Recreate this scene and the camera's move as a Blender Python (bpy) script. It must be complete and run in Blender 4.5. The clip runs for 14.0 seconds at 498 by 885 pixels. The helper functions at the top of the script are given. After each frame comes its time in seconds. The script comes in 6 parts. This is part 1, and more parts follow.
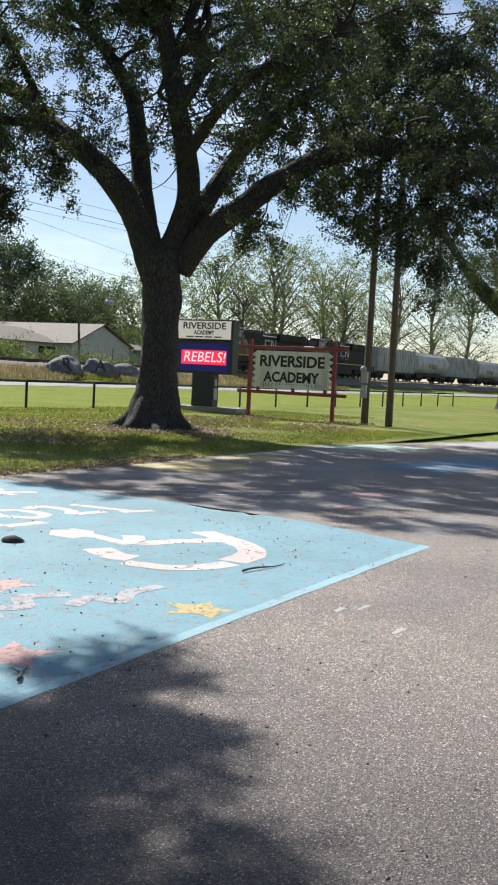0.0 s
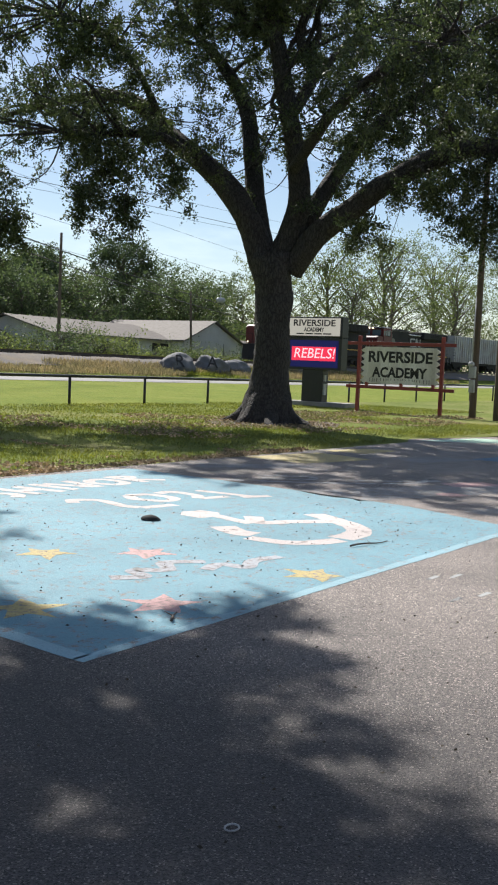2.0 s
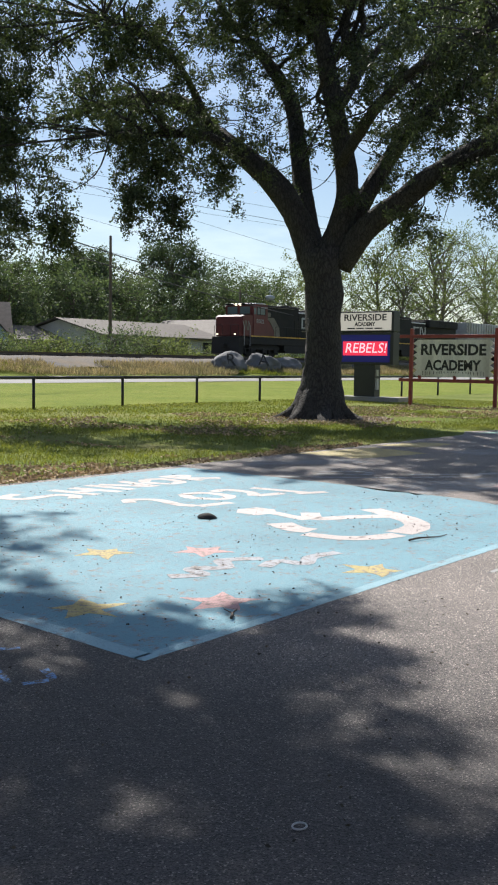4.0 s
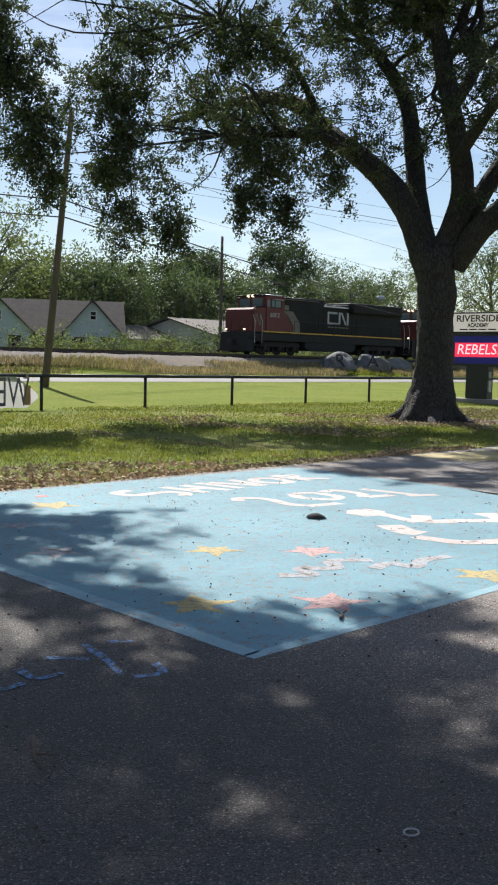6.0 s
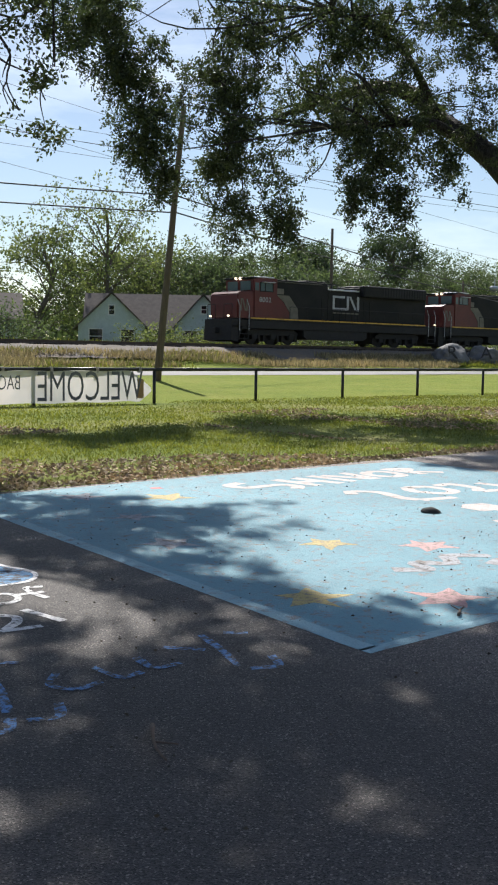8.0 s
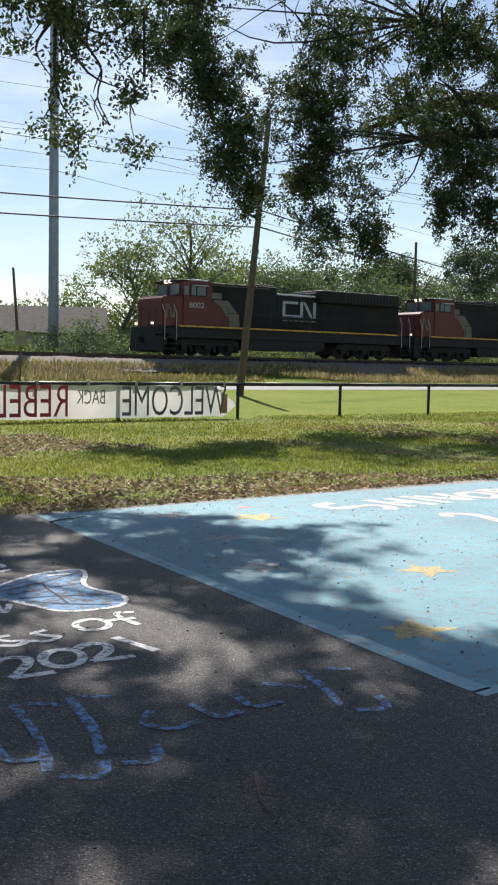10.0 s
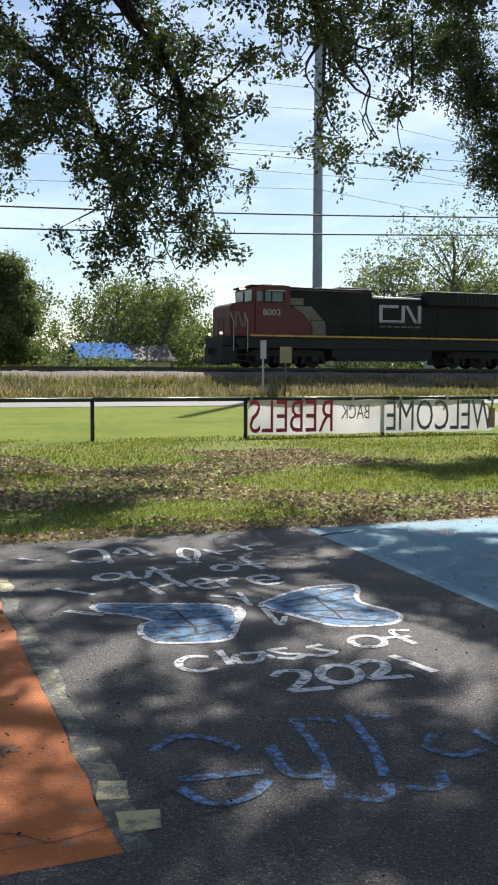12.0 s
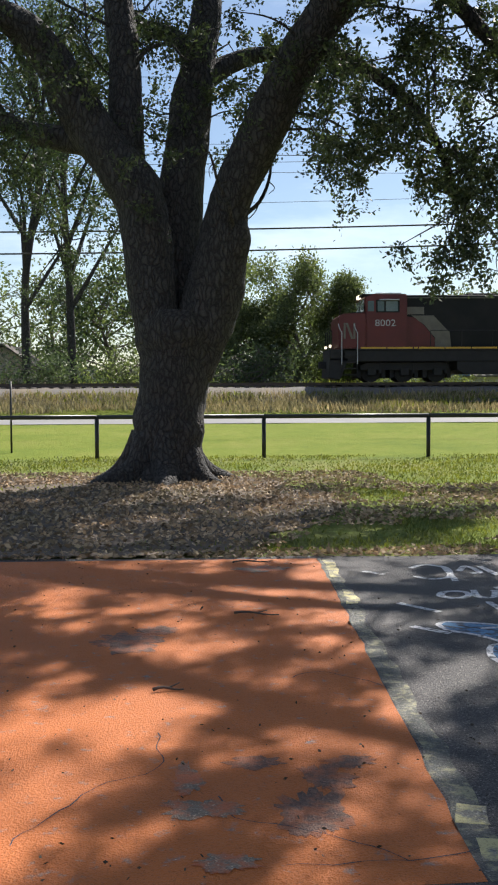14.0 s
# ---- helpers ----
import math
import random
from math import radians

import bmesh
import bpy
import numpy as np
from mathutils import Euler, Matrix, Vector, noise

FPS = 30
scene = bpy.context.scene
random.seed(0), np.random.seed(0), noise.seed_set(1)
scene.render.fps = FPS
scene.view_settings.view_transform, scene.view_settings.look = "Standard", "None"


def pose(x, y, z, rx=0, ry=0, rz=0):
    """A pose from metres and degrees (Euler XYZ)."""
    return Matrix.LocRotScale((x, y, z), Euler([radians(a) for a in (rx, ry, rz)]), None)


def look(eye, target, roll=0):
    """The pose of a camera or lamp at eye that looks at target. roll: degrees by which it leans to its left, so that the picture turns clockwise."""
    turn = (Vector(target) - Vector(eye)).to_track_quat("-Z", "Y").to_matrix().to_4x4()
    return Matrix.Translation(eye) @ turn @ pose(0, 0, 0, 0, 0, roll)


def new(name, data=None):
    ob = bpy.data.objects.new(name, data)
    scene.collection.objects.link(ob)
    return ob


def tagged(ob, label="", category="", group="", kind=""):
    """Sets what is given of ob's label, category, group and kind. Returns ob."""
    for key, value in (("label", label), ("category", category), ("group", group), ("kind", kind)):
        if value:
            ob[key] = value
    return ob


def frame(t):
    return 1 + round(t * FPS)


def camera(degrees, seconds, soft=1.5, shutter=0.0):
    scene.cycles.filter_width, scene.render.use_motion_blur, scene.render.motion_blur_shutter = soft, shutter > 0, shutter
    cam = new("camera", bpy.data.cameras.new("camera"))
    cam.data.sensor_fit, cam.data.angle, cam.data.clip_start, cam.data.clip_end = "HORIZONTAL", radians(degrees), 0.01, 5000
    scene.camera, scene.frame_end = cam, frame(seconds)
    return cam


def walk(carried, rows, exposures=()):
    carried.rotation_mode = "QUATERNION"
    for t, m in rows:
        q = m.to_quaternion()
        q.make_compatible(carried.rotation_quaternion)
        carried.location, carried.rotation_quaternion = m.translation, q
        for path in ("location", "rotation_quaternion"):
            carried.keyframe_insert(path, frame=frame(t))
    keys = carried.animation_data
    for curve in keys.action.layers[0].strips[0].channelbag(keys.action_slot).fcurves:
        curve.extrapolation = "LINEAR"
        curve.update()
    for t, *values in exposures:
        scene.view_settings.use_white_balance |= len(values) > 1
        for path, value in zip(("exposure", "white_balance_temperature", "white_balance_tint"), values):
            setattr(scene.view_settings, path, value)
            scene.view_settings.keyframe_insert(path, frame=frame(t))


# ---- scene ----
cam = camera(27.65, 14.0, soft=2.1)
# seconds, eye x y z, yaw, pitch, roll
PATH = [
    (0.0, 0.880, 0.280, 1.476, -61.900, -3.720, -2.900),
    (0.5, 0.680, 0.115, 1.482, -61.600, -3.820, -2.450),
    (1.0, -0.084, -0.298, 1.521, -60.744, -3.787, -2.481),
    (1.5, -0.099, -0.289, 1.522, -58.552, -4.137, -2.552),
    (2.0, -0.105, -0.269, 1.521, -55.741, -4.299, -2.488),
    (4.5, -0.081, -0.231, 1.504, -52.084, -4.414, -1.016),
    (5.0, -0.093, -0.230, 1.503, -50.726, -4.272, -1.360),
    (5.5, -0.091, -0.219, 1.498, -48.759, -4.454, -1.402),
    (6.0, -0.090, -0.200, 1.496, -46.667, -4.604, -1.354),
    (6.5, -0.096, -0.194, 1.496, -44.951, -4.796, -1.243),
    (7.0, -0.111, -0.200, 1.501, -43.847, -4.862, -1.105),
    (7.5, -0.117, -0.201, 1.502, -42.440, -4.955, -0.981),
    (8.0, -0.100, -0.161, 1.491, -40.477, -5.119, -0.929),
    (10.5, -0.011, 0.176, 1.513, -32.903, -4.275, -0.812),
    (11.0, -0.021, 0.204, 1.504, -28.374, -4.321, -0.333),
    (11.5, -0.031, 0.234, 1.502, -24.783, -4.234, -0.362),
    (12.0, -0.049, 0.247, 1.500, -21.225, -3.723, -0.167),
    (12.5, -0.081, 0.253, 1.500, -15.822, -3.105, -0.061),
    (13.0, -0.103, 0.291, 1.483, -11.241, -2.842, 0.050),
    (13.5, -0.132, 0.291, 1.483, -7.024, -2.762, 0.175),
    (14.0, -0.149, 0.295, 1.494, -2.620, -2.818, 0.246),
]
walk(cam, [(t, pose(x, y, z, 90 + pitch, 0, yaw) @ pose(0, 0, 0, 0, 0, -roll)) for t, x, y, z, yaw, pitch, roll in PATH],
     exposures=[(0.0, 0.58), (0.5, 0.66), (1.0, 0.54), (8.0, 0.54), (10.5, 0.62), (12.0, 0.67), (13.5, 0.68), (14.0, 0.70)])

# ---------------------------------------------------------------- light
SUN_DIR = Vector((0.54, 0.842, 1.06)).normalized()
world = bpy.data.worlds.new("sky")
scene.world = world
world.use_nodes = True
wn, wl = world.node_tree.nodes, world.node_tree.links
wn.clear()
sky = wn.new("ShaderNodeTexSky")
sky.sky_type = "NISHITA"
sky.sun_disc = False
sky.sun_elevation = math.asin(SUN_DIR.z)
sky.sun_rotation = math.atan2(SUN_DIR.x, SUN_DIR.y)
sky.air_density, sky.dust_density, sky.ozone_density = 1.0, 0.5, 2.0
wcoord = wn.new("ShaderNodeTexCoord")
wmap = wn.new("ShaderNodeMapping")
wmap.inputs["Scale"].default_value = (1.2, 1.2, 5.0)
wnoise = wn.new("ShaderNodeTexNoise")
wnoise.inputs["Scale"].default_value = 2.2
wnoise.inputs["Detail"].default_value = 8
wnoise.inputs["Roughness"].default_value = 0.62
wramp = wn.new("ShaderNodeValToRGB")
wramp.color_ramp.elements[0].position, wramp.color_ramp.elements[1].position = 0.47, 0.80
wmix = wn.new("ShaderNodeMix")
wmix.data_type = "RGBA"
wmul = wn.new("ShaderNodeMath")
wmul.operation = "MULTIPLY"
wmul.inputs[1].default_value = 0.45
wmix.inputs["B"].default_value = (15.0, 15.6, 16.5, 1)
wbg = wn.new("ShaderNodeBackground")
wbg.inputs["Strength"].default_value = 0.075
wout = wn.new("ShaderNodeOutputWorld")
wl.new(wcoord.outputs["Generated"], wmap.inputs["Vector"])
wl.new(wmap.outputs["Vector"], wnoise.inputs["Vector"])
wl.new(wnoise.outputs["Fac"], wramp.inputs["Fac"])
wl.new(wramp.outputs["Color"], wmul.inputs[0])
wl.new(wmul.outputs[0], wmix.inputs["Factor"])
wl.new(sky.outputs["Color"], wmix.inputs["A"])
wl.new(wmix.outputs["Result"], wbg.inputs["Color"])
wl.new(wbg.outputs["Background"], wout.inputs["Surface"])

sun_data = bpy.data.lights.new("sun", "SUN")
sun_data.energy, sun_data.angle, sun_data.color = 5.0, radians(0.55), (1.0, 0.955, 0.89)
sun = new("sun", sun_data)
sun.matrix_world = look(SUN_DIR * 60, (0, 0, 0))


# ---------------------------------------------------------------- materials
def shader(name):
    m = bpy.data.materials.new(name)
    m.use_nodes = True
    n = m.node_tree.nodes
    return m, n, m.node_tree.links, n["Principled BSDF"]


def ramp_of(n, stops):
    r = n.new("ShaderNodeValToRGB")
    while len(r.color_ramp.elements) < len(stops):
        r.color_ramp.elements.new(0.5)
    for e, (p, c) in zip(r.color_ramp.elements, stops):
        e.position, e.color = p, (*c, 1)
    return r


def noise_of(n, l, scale, detail=5, rough=0.55, coord="Object", stretch=(1, 1, 1)):
    c = n.new("ShaderNodeTexCoord")
    m = n.new("ShaderNodeMapping")
    m.inputs["Scale"].default_value = stretch
    t = n.new("ShaderNodeTexNoise")
    t.inputs["Scale"].default_value, t.inputs["Detail"].default_value, t.inputs["Roughness"].default_value = scale, detail, rough
    l.new(c.outputs[coord], m.inputs["Vector"])
    l.new(m.outputs["Vector"], t.inputs["Vector"])
    return t


def blend(n, l, fac, a, b, kind="MIX"):
    m = n.new("ShaderNodeMix")
    m.data_type, m.blend_type = "RGBA", kind
    for key, v in (("Factor", fac), ("A", a), ("B", b)):
        if isinstance(v, (int, float)):
            m.inputs[key].default_value = v
        elif isinstance(v, tuple):
            m.inputs[key].default_value = (*v, 1)
        else:
            l.new(v, m.inputs[key])
    return m.outputs["Result"]


def bump_of(n, l, b, height, strength, distance):
    k = n.new("ShaderNodeBump")
    k.inputs["Strength"].default_value, k.inputs["Distance"].default_value = strength, distance
    l.new(height, k.inputs["Height"])
    l.new(k.outputs["Normal"], b.inputs["Normal"])


def plain(name, color, rough=0.6, metal=0.0, vary=0.25, scale=3.0, fine=40.0, bump=0.15, stretch=(1, 1, 1), dirt=None):
    """A surface of one colour with large stains, fine grain and a little relief."""
    m, n, l, b = shader(name)
    big = noise_of(n, l, scale, 4, stretch=stretch)
    small = noise_of(n, l, fine, 3, stretch=stretch)
    dark = dirt or tuple(c * 0.55 for c in color)
    r = ramp_of(n, ((0.38, (0, 0, 0)), (0.7, (1, 1, 1))))
    l.new(big.outputs["Fac"], r.inputs["Fac"])
    mul = n.new("ShaderNodeMath")
    mul.operation = "MULTIPLY"
    mul.inputs[1].default_value = vary * 2
    l.new(r.outputs["Color"], mul.inputs[0])
    c1 = blend(n, l, mul.outputs[0], color, dark)
    r2 = ramp_of(n, ((0.3, (0.82, 0.82, 0.82)), (0.7, (1.12, 1.12, 1.12))))
    l.new(small.outputs["Fac"], r2.inputs["Fac"])
    l.new(blend(n, l, 1.0, c1, r2.outputs["Color"], "MULTIPLY"), b.inputs["Base Color"])
    b.inputs["Roughness"].default_value, b.inputs["Metallic"].default_value = rough, metal
    if bump:
        bump_of(n, l, b, small.outputs["Fac"], bump, 0.01)
    return m


def asphalt_like(name, stops, paint=None, worn=0.5, speck=0.5, sealed=False, grit=9.0):
    """Coarse asphalt aggregate; paint: colour of a worn coat of paint over it."""
    m, n, l, b = shader(name)
    big = noise_of(n, l, 0.55, 6, 0.6)
    mid = noise_of(n, l, grit, 5, 0.65)
    c = n.new("ShaderNodeTexCoord")
    v = n.new("ShaderNodeTexVoronoi")
    v.inputs["Scale"].default_value = 165.0
    l.new(c.outputs["Object"], v.inputs["Vector"])
    v2 = n.new("ShaderNodeTexVoronoi")
    v2.inputs["Scale"].default_value = 60.0
    l.new(c.outputs["Object"], v2.inputs["Vector"])
    r = ramp_of(n, stops)
    l.new(big.outputs["Fac"], r.inputs["Fac"])
    stone = ramp_of(n, ((0.0, (0.22, 0.22, 0.24)), (0.5, (0.85, 0.85, 0.85)), (0.92, (1.5, 1.46, 1.40)), (1.0, (4.2, 4.0, 3.8))))
    sep = n.new("ShaderNodeSeparateColor")
    l.new(v.outputs["Color"], sep.inputs["Color"])
    l.new(sep.outputs["Red"], stone.inputs["Fac"])
    col = blend(n, l, speck, r.outputs["Color"], blend(n, l, 1.0, r.outputs["Color"], stone.outputs["Color"], "MULTIPLY"))
    if sealed:
        # darker sealed asphalt on one side of the lot, paler worn asphalt on the other
        sepx = n.new("ShaderNodeSeparateXYZ")
        l.new(c.outputs["Object"], sepx.inputs["Vector"])
        edge = n.new("ShaderNodeMapRange")
        edge.inputs["From Min"].default_value, edge.inputs["From Max"].default_value = 3.2, 5.6
        l.new(sepx.outputs["X"], edge.inputs["Value"])
        col = blend(n, l, edge.outputs["Result"], blend(n, l, 1.0, col, (0.29, 0.295, 0.31), "MULTIPLY"), col)
    if paint:
        wear = ramp_of(n, ((0.30 + 0.22 * worn, (1, 1, 1)), (0.52 + 0.22 * worn, (0, 0, 0))))
        wear.color_ramp.elements[0].color, wear.color_ramp.elements[1].color = (0, 0, 0, 1), (1, 1, 1, 1)
        wear.color_ramp.elements[0].position, wear.color_ramp.elements[1].position = 0.22 + 0.22 * worn, 0.36 + 0.22 * worn
        l.new(mid.outputs["Fac"], wear.inputs["Fac"])
        tone = ramp_of(n, ((0.3, tuple(k * 0.78 for k in paint)), (0.7, tuple(min(1, k * 1.08) for k in paint))))
        l.new(big.outputs["Fac"], tone.inputs["Fac"])
        pits = ramp_of(n, ((0.0, (0.62, 0.62, 0.62)), (0.25, (1, 1, 1))))
        l.new(sep.outputs["Green"], pits.inputs["Fac"])
        coat = blend(n, l, 0.7, tone.outputs["Color"], blend(n, l, 1.0, tone.outputs["Color"], pits.outputs["Color"], "MULTIPLY"))
        col = blend(n, l, wear.outputs["Color"], col, coat)
    l.new(col, b.inputs["Base Color"])
    b.inputs["Roughness"].default_value = 0.72
    add = n.new("ShaderNodeMath")
    l.new(v.outputs["Distance"], add.inputs[0])
    l.new(v2.outputs["Distance"], add.inputs[1])
    bump_of(n, l, b, add.outputs[0], 0.55 if paint else 0.7, 0.008)
    return m


def grass_mat(name, stops, bump=0.6):
    m, n, l, b = shader(name)
    big = noise_of(n, l, 0.28, 5, 0.6)
    fine = noise_of(n, l, 22.0, 4, 0.7)
    mid = noise_of(n, l, 2.2, 5, 0.65)
    add = n.new("ShaderNodeMath")
    add.operation = "MULTIPLY_ADD"
    add.inputs[1].default_value = 0.45
    l.new(mid.outputs["Fac"], add.inputs[0])
    sub = n.new("ShaderNodeMath")
    sub.operation = "MULTIPLY_ADD"
    sub.inputs[1].default_value, sub.inputs[2].default_value = 0.6, -0.02
    l.new(big.outputs["Fac"], sub.inputs[0])
    l.new(sub.outputs[0], add.inputs[2])
    r = ramp_of(n, stops)
    l.new(add.outputs[0], r.inputs["Fac"])
    r2 = ramp_of(n, ((0.25, (0.6, 0.6, 0.6)), (0.75, (1.35, 1.35, 1.3))))
    l.new(fine.outputs["Fac"], r2.inputs["Fac"])
    l.new(blend(n, l, 1.0, r.outputs["Color"], r2.outputs["Color"], "MULTIPLY"), b.inputs["Base Color"])
    b.inputs["Roughness"].default_value = 0.95
    b.inputs["Specular IOR Level"].default_value = 0.08
    bump_of(n, l, b, fine.outputs["Fac"], bump, 0.05)
    return m


def leaf_mat(name, dark, light, through_color, trans=0.45, rough=0.45):
    """Leaves that let sunlight glow through; each leaf has a tone of its own."""
    m, n, l, b = shader(name)
    g = n.new("ShaderNodeNewGeometry")
    r = ramp_of(n, ((0.0, dark), (0.6, light), (1.0, tuple(min(1, c * 1.5) for c in light))))
    l.new(g.outputs["Random Per Island"], r.inputs["Fac"])
    big = noise_of(n, l, 0.6, 3)
    r2 = ramp_of(n, ((0.35, (0.7, 0.75, 0.7)), (0.65, (1.15, 1.1, 1.0))))
    l.new(big.outputs["Fac"], r2.inputs["Fac"])
    col = blend(n, l, 1.0, r.outputs["Color"], r2.outputs["Color"], "MULTIPLY")
    l.new(col, b.inputs["Base Color"])
    b.inputs["Roughness"].default_value = rough
    t = n.new("ShaderNodeBsdfTranslucent")
    l.new(blend(n, l, 1.0, col, through_color, "MULTIPLY"), t.inputs["Color"])
    mix = n.new("ShaderNodeMixShader")
    mix.inputs["Fac"].default_value = trans
    l.new(b.outputs["BSDF"], mix.inputs[1])
    l.new(t.outputs["BSDF"], mix.inputs[2])
    l.new(mix.outputs["Shader"], n["Material Output"].inputs["Surface"])
    return m


def bark_mat(name, color, scale=5.0):
    m, n, l, b = shader(name)
    c = n.new("ShaderNodeTexCoord")
    mp = n.new("ShaderNodeMapping")
    mp.inputs["Scale"].default_value = (1, 1, 0.28)
    warp = noise_of(n, l, 3.0, 4)
    mixv = n.new("ShaderNodeVectorMath")
    mixv.operation = "MULTIPLY_ADD"
    mixv.inputs[1].default_value = (0.25, 0.25, 0.25)
    l.new(warp.outputs["Color"], mixv.inputs[0])
    l.new(c.outputs["Object"], mixv.inputs[2])
    l.new(mixv.outputs["Vector"], mp.inputs["Vector"])
    v = n.new("ShaderNodeTexVoronoi")
    v.feature = "DISTANCE_TO_EDGE"
    v.inputs["Scale"].default_value = scale * 3
    l.new(mp.outputs["Vector"], v.inputs["Vector"])
    fine = noise_of(n, l, 45, 4)
    r = ramp_of(n, ((0.0, tuple(k * 0.35 for k in color)), (0.12, color), (0.5, tuple(min(1, k * 1.5) for k in color))))
    l.new(v.outputs["Distance"], r.inputs["Fac"])
    r2 = ramp_of(n, ((0.3, (0.7, 0.7, 0.7)), (0.7, (1.2, 1.2, 1.15))))
    l.new(fine.outputs["Fac"], r2.inputs["Fac"])
    l.new(blend(n, l, 1.0, r.outputs["Color"], r2.outputs["Color"], "MULTIPLY"), b.inputs["Base Color"])
    b.inputs["Roughness"].default_value = 0.9
    r3 = ramp_of(n, ((0.0, (0, 0, 0)), (0.2, (1, 1, 1))))
    l.new(v.outputs["Distance"], r3.inputs["Fac"])
    bump_of(n, l, b, r3.outputs["Color"], 0.9, 0.03)
    return m


def glow(name, color, strength):
    m, n, l, b = shader(name)
    b.inputs["Base Color"].default_value = (*[c * 0.3 for c in color], 1)
    b.inputs["Emission Color"].default_value = (*color, 1)
    b.inputs["Emission Strength"].default_value = strength
    return m


def glass_mat(name, tint):
    m, n, l, b = shader(name)
    b.inputs["Base Color"].default_value = (*tint, 1)
    b.inputs["Roughness"].default_value = 0.05
    b.inputs["Transmission Weight"].default_value = 0.6
    b.inputs["IOR"].default_value = 1.45
    return m


ASPHALT_STOPS = ((0.3, (0.165, 0.145, 0.135)), (0.55, (0.235, 0.204, 0.187)), (0.75, (0.295, 0.255, 0.228)))
DARK_STOPS = ((0.3, (0.05, 0.05, 0.053)), (0.7, (0.09, 0.086, 0.086)))
M_ASPHALT = asphalt_like("asphalt", ASPHALT_STOPS, speck=0.95, sealed=True)
M_BLUE = asphalt_like("blue_paint", ASPHALT_STOPS, (0.162, 0.338, 0.412), 0.46, grit=16.0)
M_BLUE_EDGE = asphalt_like("blue_edge_paint", ASPHALT_STOPS, (0.27, 0.45, 0.52), 0.40)
M_ORANGE = asphalt_like("orange_paint", ASPHALT_STOPS, (0.50, 0.134, 0.021), 0.20, grit=14.0)
M_STAIN = asphalt_like("stained_orange", ((0.3, (0.10, 0.055, 0.040)), (0.7, (0.17, 0.085, 0.055))), (0.34, 0.11, 0.045), 1.0)
M_BARE = asphalt_like("bare_patch", ((0.3, (0.17, 0.125, 0.09)), (0.7, (0.27, 0.21, 0.15))), (0.50, 0.14, 0.05), 0.95)
M_WHITE = asphalt_like("white_paint", DARK_STOPS, (0.74, 0.73, 0.73), 0.66, grit=24.0)
M_PINKWHITE = asphalt_like("pinkish_white_paint", ASPHALT_STOPS, (0.62, 0.55, 0.53), 0.35)
M_FADED = asphalt_like("faded_white_paint", DARK_STOPS, (0.42, 0.42, 0.42), 0.75)
M_CHALKBLUE = asphalt_like("blue_line_paint", DARK_STOPS, (0.13, 0.29, 0.58), 1.02, grit=28.0)
M_WING = asphalt_like("wing_blue_paint", ((0.3, (0.05, 0.05, 0.06)), (0.7, (0.09, 0.09, 0.10))), (0.11, 0.27, 0.47), 0.85, grit=20.0)
M_VEIN = asphalt_like("wing_vein_paint", ((0.3, (0.02, 0.02, 0.03)), (0.7, (0.03, 0.03, 0.05))), speck=0.3)
M_YELLOW = asphalt_like("yellow_paint", ((0.3, (0.16, 0.15, 0.13)), (0.7, (0.24, 0.22, 0.18))), (0.62, 0.54, 0.26), 0.85)
M_STRIPE = asphalt_like("old_yellow_stripe", ((0.3, (0.075, 0.074, 0.068)), (0.7, (0.125, 0.12, 0.10))), (0.34, 0.31, 0.18), 1.3, grit=16.0)
M_GOLD = asphalt_like("gold_paint", ASPHALT_STOPS, (0.52, 0.42, 0.17), 0.65, grit=24.0)
M_PINK = asphalt_like("coral_paint", ASPHALT_STOPS, (0.58, 0.35, 0.34), 0.65, grit=24.0)
M_PALEPINK = asphalt_like("faded_pink_paint", ASPHALT_STOPS, (0.40, 0.42, 0.46), 0.75, grit=18.0)
M_MINT = asphalt_like("mint_paint", ASPHALT_STOPS, (0.45, 0.66, 0.52), 0.3)
M_ROYAL = asphalt_like("mid_blue_paint", ASPHALT_STOPS, (0.10, 0.20, 0.30), 0.5)
M_GREYPAINT = asphalt_like("pale_grey_paint", ASPHALT_STOPS, (0.27, 0.27, 0.275), 0.9)
M_LAWN = grass_mat("lawn", ((0.28, (0.104, 0.148, 0.026)), (0.5, (0.164, 0.202, 0.034)), (0.68, (0.222, 0.228, 0.056)), (0.84, (0.26, 0.215, 0.105))))
M_LAWN_NEAR = grass_mat("leafy_lawn", ((0.28, (0.085, 0.120, 0.028)), (0.46, (0.140, 0.175, 0.040)), (0.60, (0.200, 0.205, 0.070)), (0.76, (0.27, 0.215, 0.125))))
M_ROAD = plain("pale_concrete_road", (0.25, 0.24, 0.235), 0.85, vary=0.2, scale=0.6)
M_BALLAST = plain("ballast_stone", (0.128, 0.117, 0.108), 0.95, vary=0.48, scale=0.5, fine=7, dirt=(0.19, 0.145, 0.095), bump=1.0)
M_BARK = bark_mat("oak_bark", (0.052, 0.047, 0.044))
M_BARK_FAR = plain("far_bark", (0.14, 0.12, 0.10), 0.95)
M_LEAF = leaf_mat("oak_leaf", (0.034, 0.045, 0.026), (0.066, 0.084, 0.044), (1.3, 1.45, 0.8), 0.30, 0.58)
# far and spring leaves greyed: distance haze is put into their colour
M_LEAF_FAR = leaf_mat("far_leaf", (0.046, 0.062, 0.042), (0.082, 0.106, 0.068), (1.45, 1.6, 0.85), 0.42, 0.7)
M_LEAF_PALE = leaf_mat("spring_leaf", (0.070, 0.090, 0.048), (0.135, 0.157, 0.082), (1.4, 1.5, 0.8), 0.45, 0.7)
